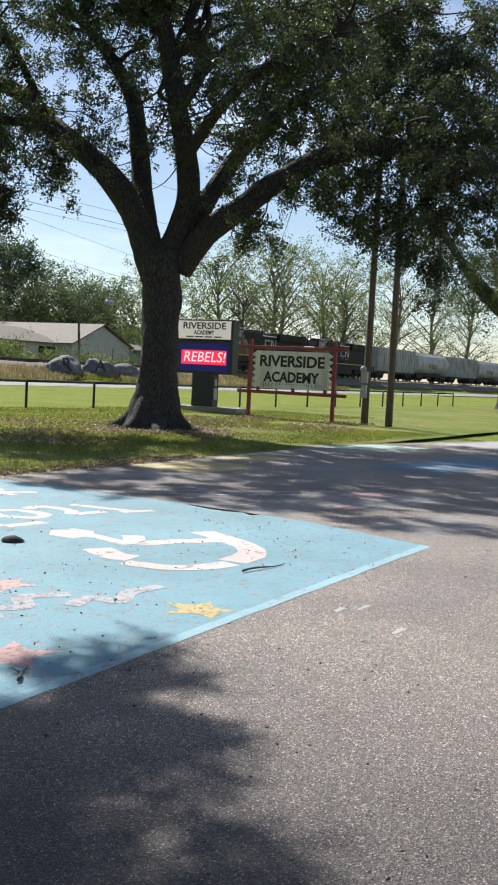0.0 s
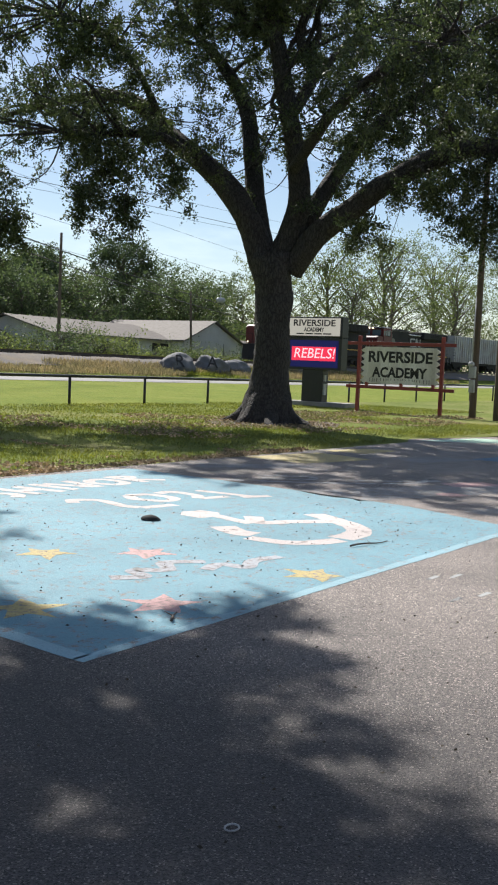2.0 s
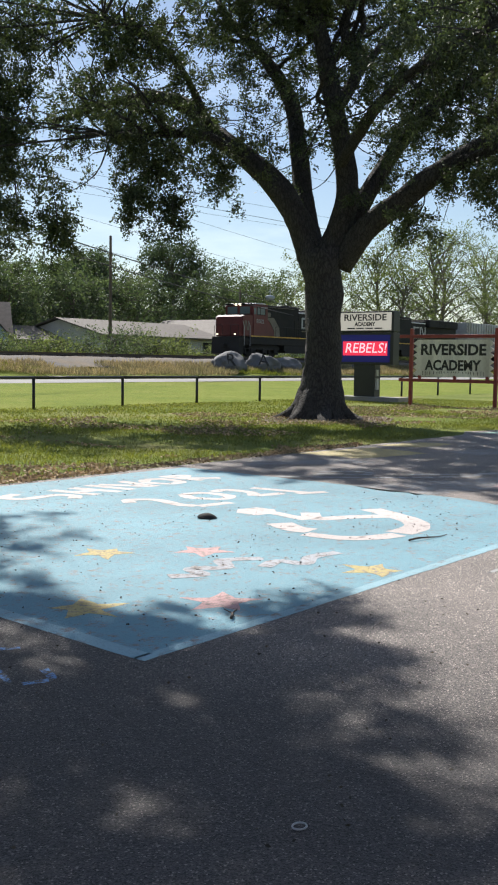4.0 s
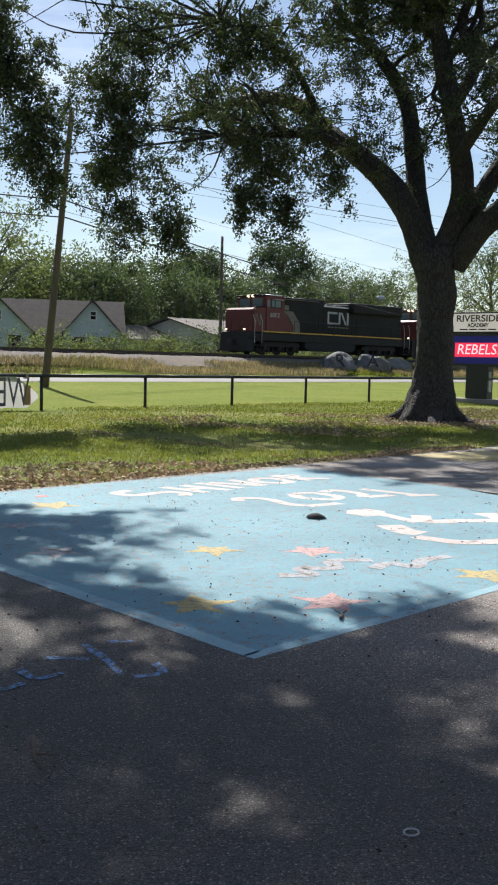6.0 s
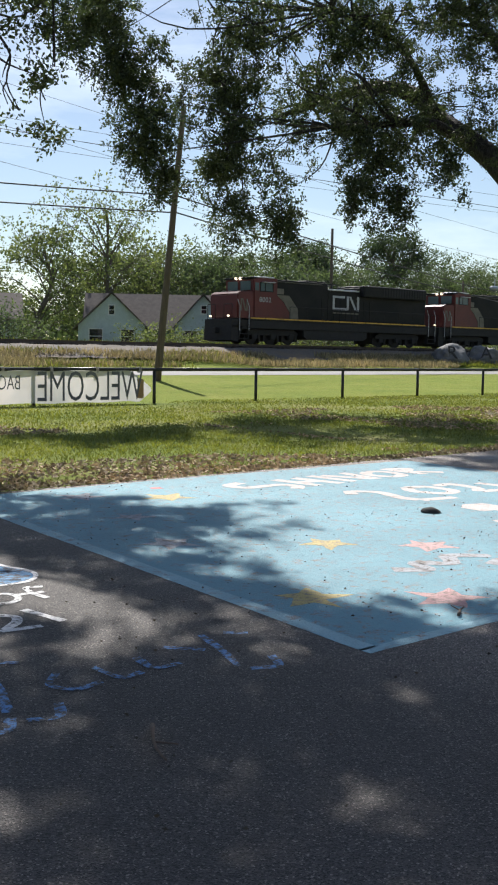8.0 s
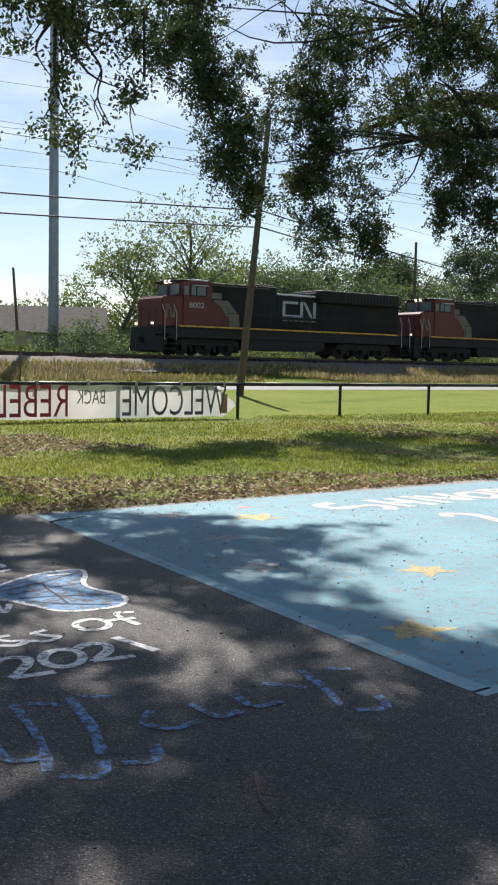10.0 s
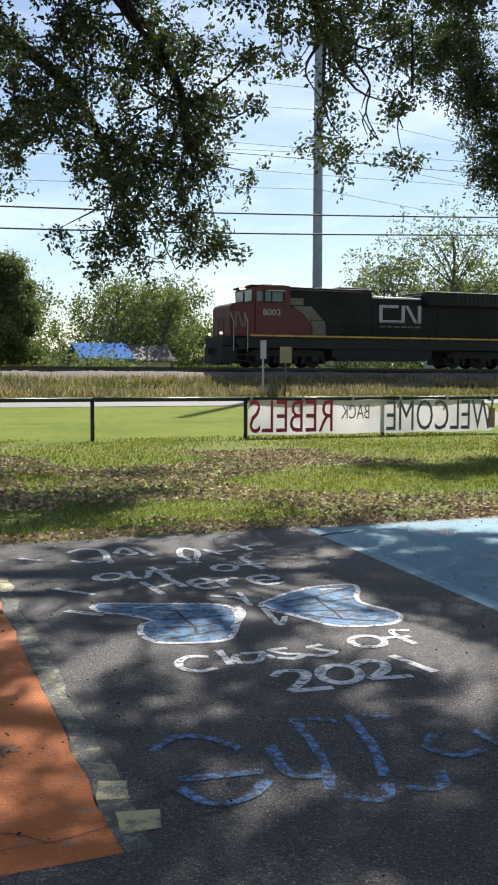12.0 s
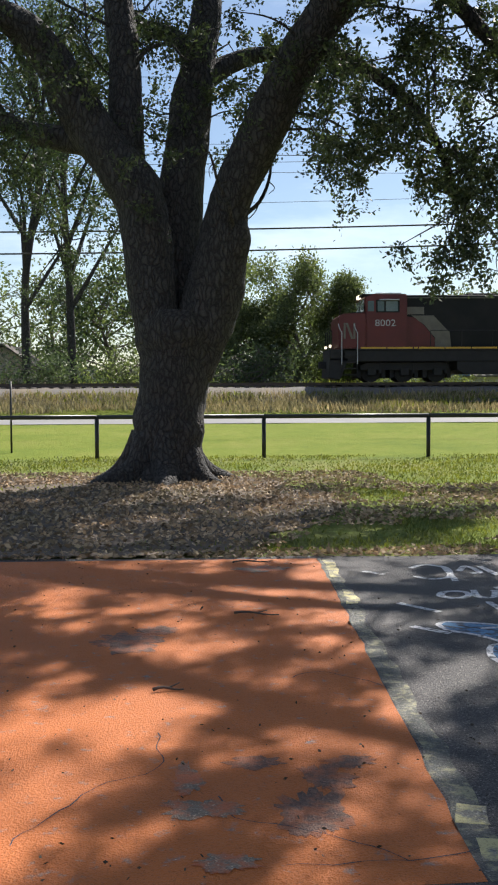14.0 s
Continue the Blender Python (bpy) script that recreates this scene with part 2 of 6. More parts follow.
M_LEAF_DARK = leaf_mat("pine_leaf", (0.044, 0.064, 0.042), (0.075, 0.104, 0.062), (1.4, 1.5, 0.8), 0.3, 0.7)
M_DRYGRASS = leaf_mat("dry_grass_blade", (0.18, 0.155, 0.095), (0.30, 0.26, 0.165), (1.3, 1.22, 1.0), 0.35, 0.8)
M_BLADE = leaf_mat("grass_blade", (0.092, 0.112, 0.030), (0.168, 0.172, 0.052), (1.5, 1.6, 0.6), 0.4, 0.6)
M_BLACK = plain("black_paint", (0.018, 0.018, 0.019), 0.45, vary=0.3)
M_LOCO_BLACK = plain("locomotive_black", (0.011, 0.0115, 0.012), 0.62, vary=0.4, scale=0.7, dirt=(0.024, 0.022, 0.020))
M_LOCO_BLACK.node_tree.nodes["Principled BSDF"].inputs["Specular IOR Level"].default_value = 0.2
M_LOCO_RED = plain("locomotive_red", (0.112, 0.014, 0.013), 0.5, vary=0.3, scale=0.9)
M_LOCO_GREY = plain("locomotive_pale_grey", (0.14, 0.125, 0.098), 0.5, vary=0.3)
M_FRAME = plain("sooty_underframe", (0.020, 0.019, 0.018), 0.8, vary=0.4)
M_SAFETY = plain("safety_yellow", (0.62, 0.36, 0.04), 0.5)
M_LOGO = plain("pale_logo_paint", (0.40, 0.41, 0.42), 0.5)
M_SILVER = plain("bright_roof_metal", (0.55, 0.56, 0.58), 0.35, 0.3)
M_RAILSTEEL = plain("rail_steel", (0.09, 0.07, 0.06), 0.5, 0.6)
M_TIE = plain("creosote_tie", (0.07, 0.055, 0.045), 0.9)
M_HOPPER = plain("pale_freight_grey", (0.40, 0.41, 0.41), 0.6, vary=0.4, scale=0.6, dirt=(0.22, 0.18, 0.15))
M_REDWOOD = plain("red_painted_timber", (0.26, 0.045, 0.040), 0.6, vary=0.3)
M_BOARD = plain("weathered_white_board", (0.78, 0.76, 0.73), 0.7, vary=0.3, scale=2, stretch=(1, 1, 0.2), dirt=(0.30, 0.27, 0.23))
M_BANNER = leaf_mat("white_banner_cloth", (0.43, 0.42, 0.44), (0.48, 0.47, 0.49), (0.95, 0.95, 0.97), 0.5, 0.7)
M_INK_RED = plain("red_banner_ink", (0.45, 0.05, 0.08), 0.7)
M_INK_GREY = plain("grey_banner_ink", (0.17, 0.18, 0.19), 0.7)
M_INK = plain("black_ink", (0.02, 0.02, 0.022), 0.6)
M_TAN = plain("tan_patch", (0.45, 0.28, 0.13), 0.7)
M_WOODPOLE = plain("weathered_pole_wood", (0.13, 0.10, 0.075), 0.9, vary=0.4, fine=25, stretch=(6, 6, 0.4), bump=0.5)
M_STEELPOLE = plain("galvanised_steel", (0.30, 0.33, 0.37), 0.5, 0.5)
M_METER = plain("grey_meter_metal", (0.40, 0.41, 0.42), 0.5, 0.3)
M_CONCRETE = plain("concrete", (0.33, 0.32, 0.30), 0.9)
M_HEADER = glow("lit_sign_plastic", (0.80, 0.76, 0.68), 0.35)
M_LED_RED = glow("red_led", (1.0, 0.04, 0.10), 0.6)
M_LED_WHITE = glow("white_led", (1.0, 0.70, 0.78), 0.7)
M_LED_BLUE = glow("blue_led", (0.02, 0.02, 0.30), 0.12)
M_HEADLIGHT = glow("headlight", (1.0, 0.85, 0.6), 1.2)
M_BOULDER = plain("painted_boulder", (0.13, 0.133, 0.14), 0.8, vary=0.4, scale=1.2, fine=12, bump=0.6)
M_SIDING_BLUE = plain("pale_blue_siding", (0.45, 0.52, 0.55), 0.7, vary=0.15)
M_SIDING_TEAL = plain("teal_siding", (0.17, 0.26, 0.29), 0.7, vary=0.15)
M_SIDING_GREY = plain("grey_green_siding", (0.30, 0.36, 0.35), 0.7, vary=0.15)
M_WALL_WHITE = plain("off_white_wall", (0.62, 0.60, 0.56), 0.8, vary=0.15, scale=0.8)
M_WALL_TAN = plain("tan_wall", (0.38, 0.31, 0.25), 0.85, vary=0.2)
M_SHINGLE = plain("brown_shingle", (0.115, 0.095, 0.085), 0.9, vary=0.3, fine=20)
M_TINROOF = plain("ribbed_tin_roof", (0.165, 0.145, 0.13), 0.7, 0.0, vary=0.3)
M_TRIM = plain("white_trim", (0.66, 0.66, 0.65), 0.6, vary=0.1)
M_PANE = glass_mat("window_glass", (0.05, 0.06, 0.07))
M_CABGLASS = plain("cab_glass", (0.10, 0.14, 0.15), 0.08, vary=0.05, bump=0)
M_TARP = plain("blue_tarp", (0.05, 0.18, 0.50), 0.9)
for m in (M_TARP, M_TINROOF):
    m.node_tree.nodes["Principled BSDF"].inputs["Specular IOR Level"].default_value = 0.12
M_TENT = plain("white_canvas", (0.75, 0.75, 0.75), 0.7)
M_SIGNBACK = plain("sign_back_metal", (0.25, 0.24, 0.12), 0.6, 0.2)
M_WIRE = plain("black_cable", (0.015, 0.015, 0.017), 0.7, bump=0)
M_SOIL = plain("leafy_soil", (0.135, 0.10, 0.072), 0.95, vary=0.45, scale=1.5, fine=30, bump=0.9)
M_TWIG = plain("dead_twig", (0.10, 0.075, 0.06), 0.9)


# ---------------------------------------------------------------- mesh helpers
def link_bm(name, bm, mats, smooth=False):
    me = bpy.data.meshes.new(name)
    bm.to_mesh(me)
    bm.free()
    for m in (mats if isinstance(mats, (list, tuple)) else [mats]):
        me.materials.append(m)
    if smooth:
        me.polygons.foreach_set("use_smooth", [True] * len(me.polygons))
    return new(name, me)


def part(name, bm, material, parent, label="", smooth=False):
    ob = link_bm(name, bm, material, smooth)
    ob.parent = parent
    return tagged(ob, label)


def thing(name, label, category, at=(0, 0, 0), rz=0, group="", kind=""):
    ob = new(name)
    ob.empty_display_size = 0.2
    ob.matrix_basis = pose(*at, 0, 0, rz)
    return tagged(ob, label, category, group, kind)


def box(bm, x0, x1, y0, y1, z0, z1, bevel=0.0):
    g = bmesh.ops.create_cube(bm, size=1.0)
    bmesh.ops.scale(bm, vec=(x1 - x0, y1 - y0, z1 - z0), verts=g["verts"])
    bmesh.ops.translate(bm, vec=((x0 + x1) / 2, (y0 + y1) / 2, (z0 + z1) / 2), verts=g["verts"])
    if bevel:
        edges = list({e for v in g["verts"] for e in v.link_edges})
        bmesh.ops.bevel(bm, geom=edges, offset=bevel, segments=2, affect="EDGES", profile=0.5)
    return bm


def boxes(*specs, bevel=0.0):
    bm = bmesh.new()
    for s in specs:
        box(bm, *s, bevel=bevel)
    return bm


def spline(pts, steps):
    """Catmull-Rom through points of any dimension."""
    p = np.array(pts, float)
    p = np.vstack([2 * p[0] - p[1], p, 2 * p[-1] - p[-2]])
    out = []
    for i in range(1, len(p) - 2):
        for k in range(steps):
            t = k / steps
            out.append(0.5 * (2 * p[i] + (p[i + 1] - p[i - 1]) * t + (2 * p[i - 1] - 5 * p[i] + 4 * p[i + 1] - p[i + 2]) * t * t
                              + (3 * p[i] - p[i - 1] - 3 * p[i + 1] + p[i + 2]) * t ** 3))
    out.append(p[-2])
    return np.array(out)


def tube(bm, pts, radii, sides=8, lumpy=0.0, closed=True):
    rings = []
    n = len(pts)
    ref = Vector((0.3, 0.7, 0.2)).normalized()
    for i in range(n):
        d = Vector(pts[min(i + 1, n - 1)]) - Vector(pts[max(i - 1, 0)])
        d = d.normalized() if d.length > 1e-9 else Vector((0, 0, 1))
        u = d.cross(ref)
        u = u.normalized() if u.length > 1e-3 else d.orthogonal().normalized()
        w = d.cross(u)
        ring = []
        for k in range(sides):
            a = 2 * math.pi * k / sides
            o = u * math.cos(a) + w * math.sin(a)
            r = radii[i]
            if lumpy:
                q = Vector(pts[i]) * 1.3 + o * 0.8
                r *= 1 + lumpy * noise.noise(q) + 0.4 * lumpy * noise.noise(q * 3.1)
            ring.append(bm.verts.new(Vector(pts[i]) + o * r))
        rings.append(ring)
    for a, b in zip(rings, rings[1:]):
        for k in range(sides):
            bm.faces.new((a[k], a[(k + 1) % sides], b[(k + 1) % sides], b[k]))
    if closed:
        bm.faces.new(rings[0][::-1])
        bm.faces.new(rings[-1])
    return bm


def cyl(bm, a, b, r0, r1=None, sides=12):
    return tube(bm, [a, b], [r0, r0 if r1 is None else r1], sides)


def prism(bm, outline, y0, y1):
    """A slab whose outline lies in x and z."""
    f = [bm.verts.new((x, y0, z)) for x, z in outline]
    g = [bm.verts.new((x, y1, z)) for x, z in outline]
    bm.faces.new(f)
    bm.faces.new(g[::-1])
    n = len(f)
    for i in range(n):
        bm.faces.new((f[i], g[i], g[(i + 1) % n], f[(i + 1) % n]))
    bmesh.ops.recalc_face_normals(bm, faces=bm.faces)
    return bm


def plate(bm, outline, z, thick=0.0008):
    """A thin coat on the ground whose outline lies in x and y."""
    lo = [bm.verts.new((x, y, z - thick)) for x, y in outline]
    hi = [bm.verts.new((x, y, z)) for x, y in outline]
    bm.faces.new(hi)
    n = len(hi)
    for i in range(n):
        bm.faces.new((lo[i], lo[(i + 1) % n], hi[(i + 1) % n], hi[i]))
    bmesh.ops.recalc_face_normals(bm, faces=bm.faces)
    return bm


STROKES = []


def ribbon(bm, pts, width, z, steps=6, uneven=0.15):
    """A brush stroke on the ground."""
    STROKES.append(1)
    z += 0.00012 * (len(STROKES) % 9)
    p = spline(pts, steps) if len(pts) > 2 else np.array([np.array(pts[0]) * (1 - k / 6) + np.array(pts[1]) * k / 6 for k in range(7)])
    prev = None
    for i in range(len(p)):
        d = p[min(i + 1, len(p) - 1)] - p[max(i - 1, 0)]
        d = d / (np.linalg.norm(d) + 1e-9)
        s = np.array([-d[1], d[0]]) * width / 2 * (1 + uneven * noise.noise(Vector((p[i][0] * 9, p[i][1] * 9, 1.7))))
        pair = (bm.verts.new((*(p[i] + s), z)), bm.verts.new((*(p[i] - s), z)))
        if prev:
            bm.faces.new((prev[0], prev[1], pair[1], pair[0]))
        prev = pair
    return bm


def lettering(text, size, depth=0.0, shear=0.0, spacing=1.0, bold=0.0):
    """A mesh of words in the built-in font, centred, lying in x and y."""
    cu = bpy.data.curves.new("words", "FONT")
    cu.body, cu.size, cu.extrude, cu.shear, cu.space_character = text, size, depth, shear, spacing
    cu.offset = bold
    cu.align_x, cu.align_y, cu.resolution_u = "CENTER", "CENTER", 3
    ob = new("words", cu)
    me = bpy.data.meshes.new_from_object(ob.evaluated_get(bpy.context.evaluated_depsgraph_get()))
    bpy.data.objects.remove(ob)
    return me


def words(name, text, size, material, parent, m, depth=0.004, shear=0.0, spacing=1.0, width=None, bold=0.0):
    me = lettering(text, size, depth, shear, spacing, bold)
    if width:
        co = np.empty(len(me.vertices) * 3)
        me.vertices.foreach_get("co", co)
        co = co.reshape(-1, 3)
        co[:, 0] *= width / (co[:, 0].max() - co[:, 0].min())
        me.vertices.foreach_set("co", co.ravel())
    me.materials.clear()
    me.materials.append(material)
    ob = new(name, me)
    ob.parent = parent
    ob.matrix_basis = m
    return ob


def leaves(name, centers, dirs, lengths, widths, material, parent=None):
    """Many small pointed leaves in one mesh."""
    n = len(centers)
    rng = np.random.default_rng(7)
    d = dirs / (np.linalg.norm(dirs, axis=1, keepdims=True) + 1e-9)
    a = rng.normal(size=(n, 3))
    s = np.cross(d, a)
    s /= np.linalg.norm(s, axis=1, keepdims=True) + 1e-9
    L, W = lengths[:, None], widths[:, None]
    v = np.stack([centers, centers + d * L * 0.45 + s * W * 0.5, centers + d * L, centers + d * L * 0.45 - s * W * 0.5], 1).reshape(-1, 3)
    me = bpy.data.meshes.new(name)
    me.vertices.add(4 * n)
    me.vertices.foreach_set("co", v.ravel())
    me.loops.add(4 * n)
    me.loops.foreach_set("vertex_index", np.arange(4 * n, dtype=np.int32))
    me.polygons.add(n)
    me.polygons.foreach_set("loop_start", np.arange(0, 4 * n, 4, dtype=np.int32))
    me.update(calc_edges=True)
    me.materials.append(material)
    ob = new(name, me)
    if parent:
        ob.parent = parent
    return ob


# ---------------------------------------------------------------- ground
FENCE_Y = 22.89
PROFILE = ((-400, 0.0), (9.1, 0.0), (9.6, 0.03), (22.9, 0.03), (30.0, 0.10), (39.2, 0.30), (45.6, 0.50), (47.8, 0.85), (50.7, 1.72), (55.0, 1.72), (57.0, 1.45), (70, 1.5), (3000, 1.5))


def ground_z(y):
    return float(np.interp(y, [p[0] for p in PROFILE], [p[1] for p in PROFILE]))


def strip(name, x0, x1, ys, material, label, lift=0.0, dx=4.0, rough=0.0, zf=ground_z):
    bm = bmesh.new()
    nx = max(2, int((x1 - x0) / dx))
    rows = []
    for y in ys:
        row = []
        for i in range(nx + 1):
            x = x0 + (x1 - x0) * i / nx
            row.append(bm.verts.new((x, y, zf(y) + lift + rough * noise.noise(Vector((x * 0.7, y * 0.7, 0))))))
        rows.append(row)
    for a, b in zip(rows, rows[1:]):
        for i in range(nx):
            bm.faces.new((a[i], a[i + 1], b[i + 1], b[i]))
    ob = link_bm(name, bm, material, True)
    return tagged(ob, label, name.split("_")[0], kind="structure")


def build_ground():
    ys = [-400, -100, -30, -10, 0, 5, 9.1, 9.6, 13, 18, 22.9, 26, 30, 35, 39.2, 42, 45.6, 47.8, 49.2, 50.7, 53, 55, 57, 63, 70, 100, 200, 600, 3000]
    strip("ground", -1500, 1500, ys, M_LAWN, "mown green lawn with dry patches reaching the horizon", -0.09, dx=60)
    strip("lawn", -45, 120, [9.2, 11, 13, 15, 17, 19, 21, 22.95], M_LAWN_NEAR, "mown lawn with brown leaf patches", 0.0, 1.0, 0.02)
    strip("field", -45, 120, [22.95, 25, 28, 31, 35, 39.3], M_LAWN, "bright green mown field beyond the fence", 0.0, 1.0, 0.02)
    strip("road", -300, 400, [39.2, 41, 43, 45.6], M_ROAD, "pale sunlit concrete road behind the field", 0.02, 20)
    strip("ballast", -300, 400, [48.3, 49.5, 50.7, 52, 54, 55, 56.8], M_BALLAST, "grey crushed stone ballast under the track", 0.02, 0.8, 0.09)
    # parking lot with an uneven far edge
    bm = bmesh.new()
    pts = [(-40, -40), (60, -40), (60, 3.0), (30, 7.2), (22.5, 9.3), (21.0, 9.7)]
    x = 20.0
    while x > -40:
        pts.append((x, 9.25 + 0.10 * noise.noise(Vector((x * 0.9, 0, 0)))))
        x -= 0.8
    plate(bm, pts, 0.03, 0.15)
    tagged(link_bm("parking_lot", bm, M_ASPHALT), "dark coarse asphalt parking lot with painted stalls", "asphalt", kind="structure")


build_ground()


def paint(name, shapes, material, label, z=0.0312, category="paint"):
    bm = bmesh.new()
    for s in shapes:
        plate(bm, s, z)
    return tagged(link_bm(name, bm, material), label, category, kind="structure")


def star_shape(x, y, r, turn):
    return [(x + (r if k % 2 == 0 else r * 0.45) * math.cos(turn + k * math.pi / 5), y + (r if k % 2 == 0 else r * 0.45) * math.sin(turn + k * math.pi / 5)) for k in range(10)]


def rough_edge(pts, amount=0.02, step=0.15):
    out = []
    for (x0, y0), (x1, y1) in zip(pts, pts[1:] + pts[:1]):
        n = max(1, int(math.hypot(x1 - x0, y1 - y0) / step))
        for i in range(n):
            x, y = x0 + (x1 - x0) * i / n, y0 + (y1 - y0) * i / n
            out.append((x + amount * noise.noise(Vector((x * 4, y * 4, 1))), y + amount * noise.noise(Vector((x * 4, y * 4, 5)))))
    return out


# ---------------------------------------------------------------- painted stalls
Z1, Z2 = 0.0312, 0.0326
blue = [(3.60, 3.20), (9.68, 3.13), (10.25, 4.6), (10.45, 6.3), (10.6, 9.0), (7.0, 9.12), (4.05, 9.10)]
paint("blue_stall_paint", [rough_edge(blue)], M_BLUE, "worn light blue painted accessible stall on the asphalt", Z1)
paint("blue_stall_edge", [rough_edge([(3.50, 3.18), (3.62, 3.18), (4.10, 9.1), (3.98, 9.1)], 0.01)], M_BLUE_EDGE, "lighter blue painted border line", Z2)
paint("blue_stall_edge", [rough_edge([(3.50, 3.12), (9.66, 3.05), (9.66, 3.15), (3.50, 3.20)], 0.01)], M_BLUE_EDGE, "lighter blue painted border line", Z2)
paint("orange_stall_paint", [rough_edge([(-3.2, 3.02), (0.69, 3.22), (0.86, 9.12), (-3.0, 9.14)], 0.02)], M_ORANGE, "bright orange painted stall with dark stains", Z1)
paint("stall_stripe", [rough_edge([(0.695, 3.22), (0.80, 3.22), (0.97, 9.1), (0.865, 9.1)], 0.045, 0.05)], M_STRIPE, "old faded yellow stall stripe", Z1)
paint("stall_stripe_patch", [rough_edge([(0.72, 3.36), (0.87, 3.34), (0.89, 3.48), (0.74, 3.51)], 0.03, 0.025), rough_edge([(0.71, 3.62), (0.82, 3.60), (0.84, 3.76), (0.74, 3.79)], 0.03, 0.025),
                             rough_edge([(0.87, 8.2), (0.95, 8.2), (0.98, 9.05), (0.90, 9.05)], 0.04, 0.06), rough_edge([(0.85, 7.2), (0.93, 7.2), (0.94, 7.7), (0.86, 7.7)], 0.05, 0.06)], M_YELLOW, "bright yellow remains of a stall stripe", Z2)
def blot(cx, cy, rx, ry, seed):
    out = []
    for k in range(64):
        t = 2 * math.pi * k / 64
        u, v = math.cos(t), math.sin(t)
        q = 1 + 0.45 * noise.noise(Vector((u * 1.4, v * 1.4, seed))) + 0.35 * noise.noise(Vector((u * 4, v * 4, seed))) + 0.25 * noise.noise(Vector((u * 11, v * 11, seed)))
        out.append((cx + rx * q * u, cy + ry * q * v))
    return out


for k, (x, y, rx, ry, m, lab) in enumerate(((-0.62, 6.2, 0.20, 0.24, M_STAIN, "dark tar stain on the orange paint"), (-0.42, 6.5, 0.12, 0.10, M_STAIN, "dark tar stain on the orange paint"), (0.22, 3.74, 0.13, 0.20, M_STAIN, "dark patch on the orange paint"),
                                            (0.30, 4.05, 0.10, 0.14, M_STAIN, "dark patch on the orange paint"), (0.06, 4.22, 0.12, 0.06, M_STAIN, "dark patch on the orange paint"), (0.42, 4.22, 0.11, 0.06, M_STAIN, "dark patch on the orange paint"),
                                            (-0.15, 3.80, 0.15, 0.09, M_BARE, "pale bare patch in the orange paint"), (-0.22, 4.05, 0.05, 0.14, M_BARE, "pale bare patch in the orange paint"), (-0.08, 3.38, 0.10, 0.06, M_BARE, "pale bare patch in the orange paint"), (0.32, 8.6, 0.22, 0.16, M_BARE, "pale bare patch in the orange paint"))):
    paint("stall_stain", [blot(x, y, rx, ry, k + 1.5)], m, lab, Z2 + 0.0002 * k)

# cracks in the old asphalt
bm = bmesh.new()
for x, y, a, n in ((-0.35, 4.6, -70, 26), (-0.1, 3.9, -80, 18), (0.9, 3.34, 5, 14), (0.8, 3.55, 8, 12), (-1.2, 3.5, 20, 20), (0.1, 3.35, 25, 14), (-1.9, 5.4, 60, 20), (-0.9, 7.7, 20, 18), (0.92, 6.3, 88, 22), (0.3, 5.4, 100, 14)):
    pts = []
    for k in range(n):
        pts.append((x, y))
        a += 55 * noise.noise(Vector((x * 11, y * 11, 3)))
        x, y = x + 0.05 * math.cos(radians(a)), y + 0.05 * math.sin(radians(a))
    ribbon(bm, pts, 0.0045, Z2 + 0.0008, 1, 0.9)
tagged(link_bm("pavement_crack", bm, M_VEIN), "thin branching dark cracks in the pavement", "crack", kind="stuff")

# accessible-parking symbol, lying on its side
bm = bmesh.new()
plate(bm, rough_edge([(7.72, 5.84), (7.90, 5.96), (8.13, 5.91), (8.14, 5.68), (7.96, 5.54), (7.70, 5.58)], 0.02), Z2)
ribbon(bm, [(7.98, 5.70), (7.89, 5.33), (7.82, 5.06)], 0.15, Z2)
ribbon(bm, [(8.20, 5.30), (7.94, 5.04), (8.25, 4.84), (8.66, 4.52)], 0.20, Z2)
ribbon(bm, [(8.84, 4.98), (8.66, 4.63), (8.40, 4.25), (8.10, 4.07), (7.73, 4.04)], 0.25, Z2)
ribbon(bm, [(7.46, 5.14), (7.30, 4.86), (7.31, 4.68)], 0.25, Z2)
ribbon(bm, [(7.13, 4.63), (7.17, 4.30), (7.36, 4.10), (7.66, 4.00)], 0.20, Z2)
tagged(link_bm("wheelchair_symbol", bm, M_PINKWHITE), "pinkish white painted accessible parking symbol on blue", "symbol", kind="structure")

# hand-painted white strokes, too distorted to read
bm = bmesh.new()
row = [[(7.35, 8.80), (7.10, 8.70), (7.15, 8.45), (7.60, 8.45), (7.70, 8.25), (7.55, 8.10)], [(7.85, 8.80), (7.95, 8.15)], [(8.15, 8.80), (8.30, 8.15)], [(7.90, 8.48), (8.25, 8.45)], [(8.45, 8.85), (8.55, 8.20)], [(8.60, 8.80), (8.90, 8.25)], [(9.00, 8.85), (8.95, 8.20)],
       [(9.35, 8.75), (9.15, 8.55), (9.25, 8.25), (9.50, 8.30), (9.55, 8.65), (9.35, 8.75)], [(9.75, 8.85), (9.80, 8.20)], [(9.80, 8.80), (10.05, 8.70), (9.85, 8.50), (10.15, 8.20)], [(7.85, 7.45), (8.00, 7.60), (8.20, 7.40), (8.10, 7.00), (8.15, 6.80)], [(8.15, 6.78), (8.60, 6.70)],
       [(8.75, 7.50), (8.60, 7.25), (8.75, 6.95), (9.00, 7.05), (9.00, 7.40), (8.75, 7.50)], [(9.15, 7.40), (9.40, 7.40), (9.40, 7.05), (9.20, 6.85)], [(9.22, 6.83), (9.60, 6.75)], [(9.75, 7.30), (9.85, 6.55)], [(9.70, 6.62), (10.05, 6.45)]]
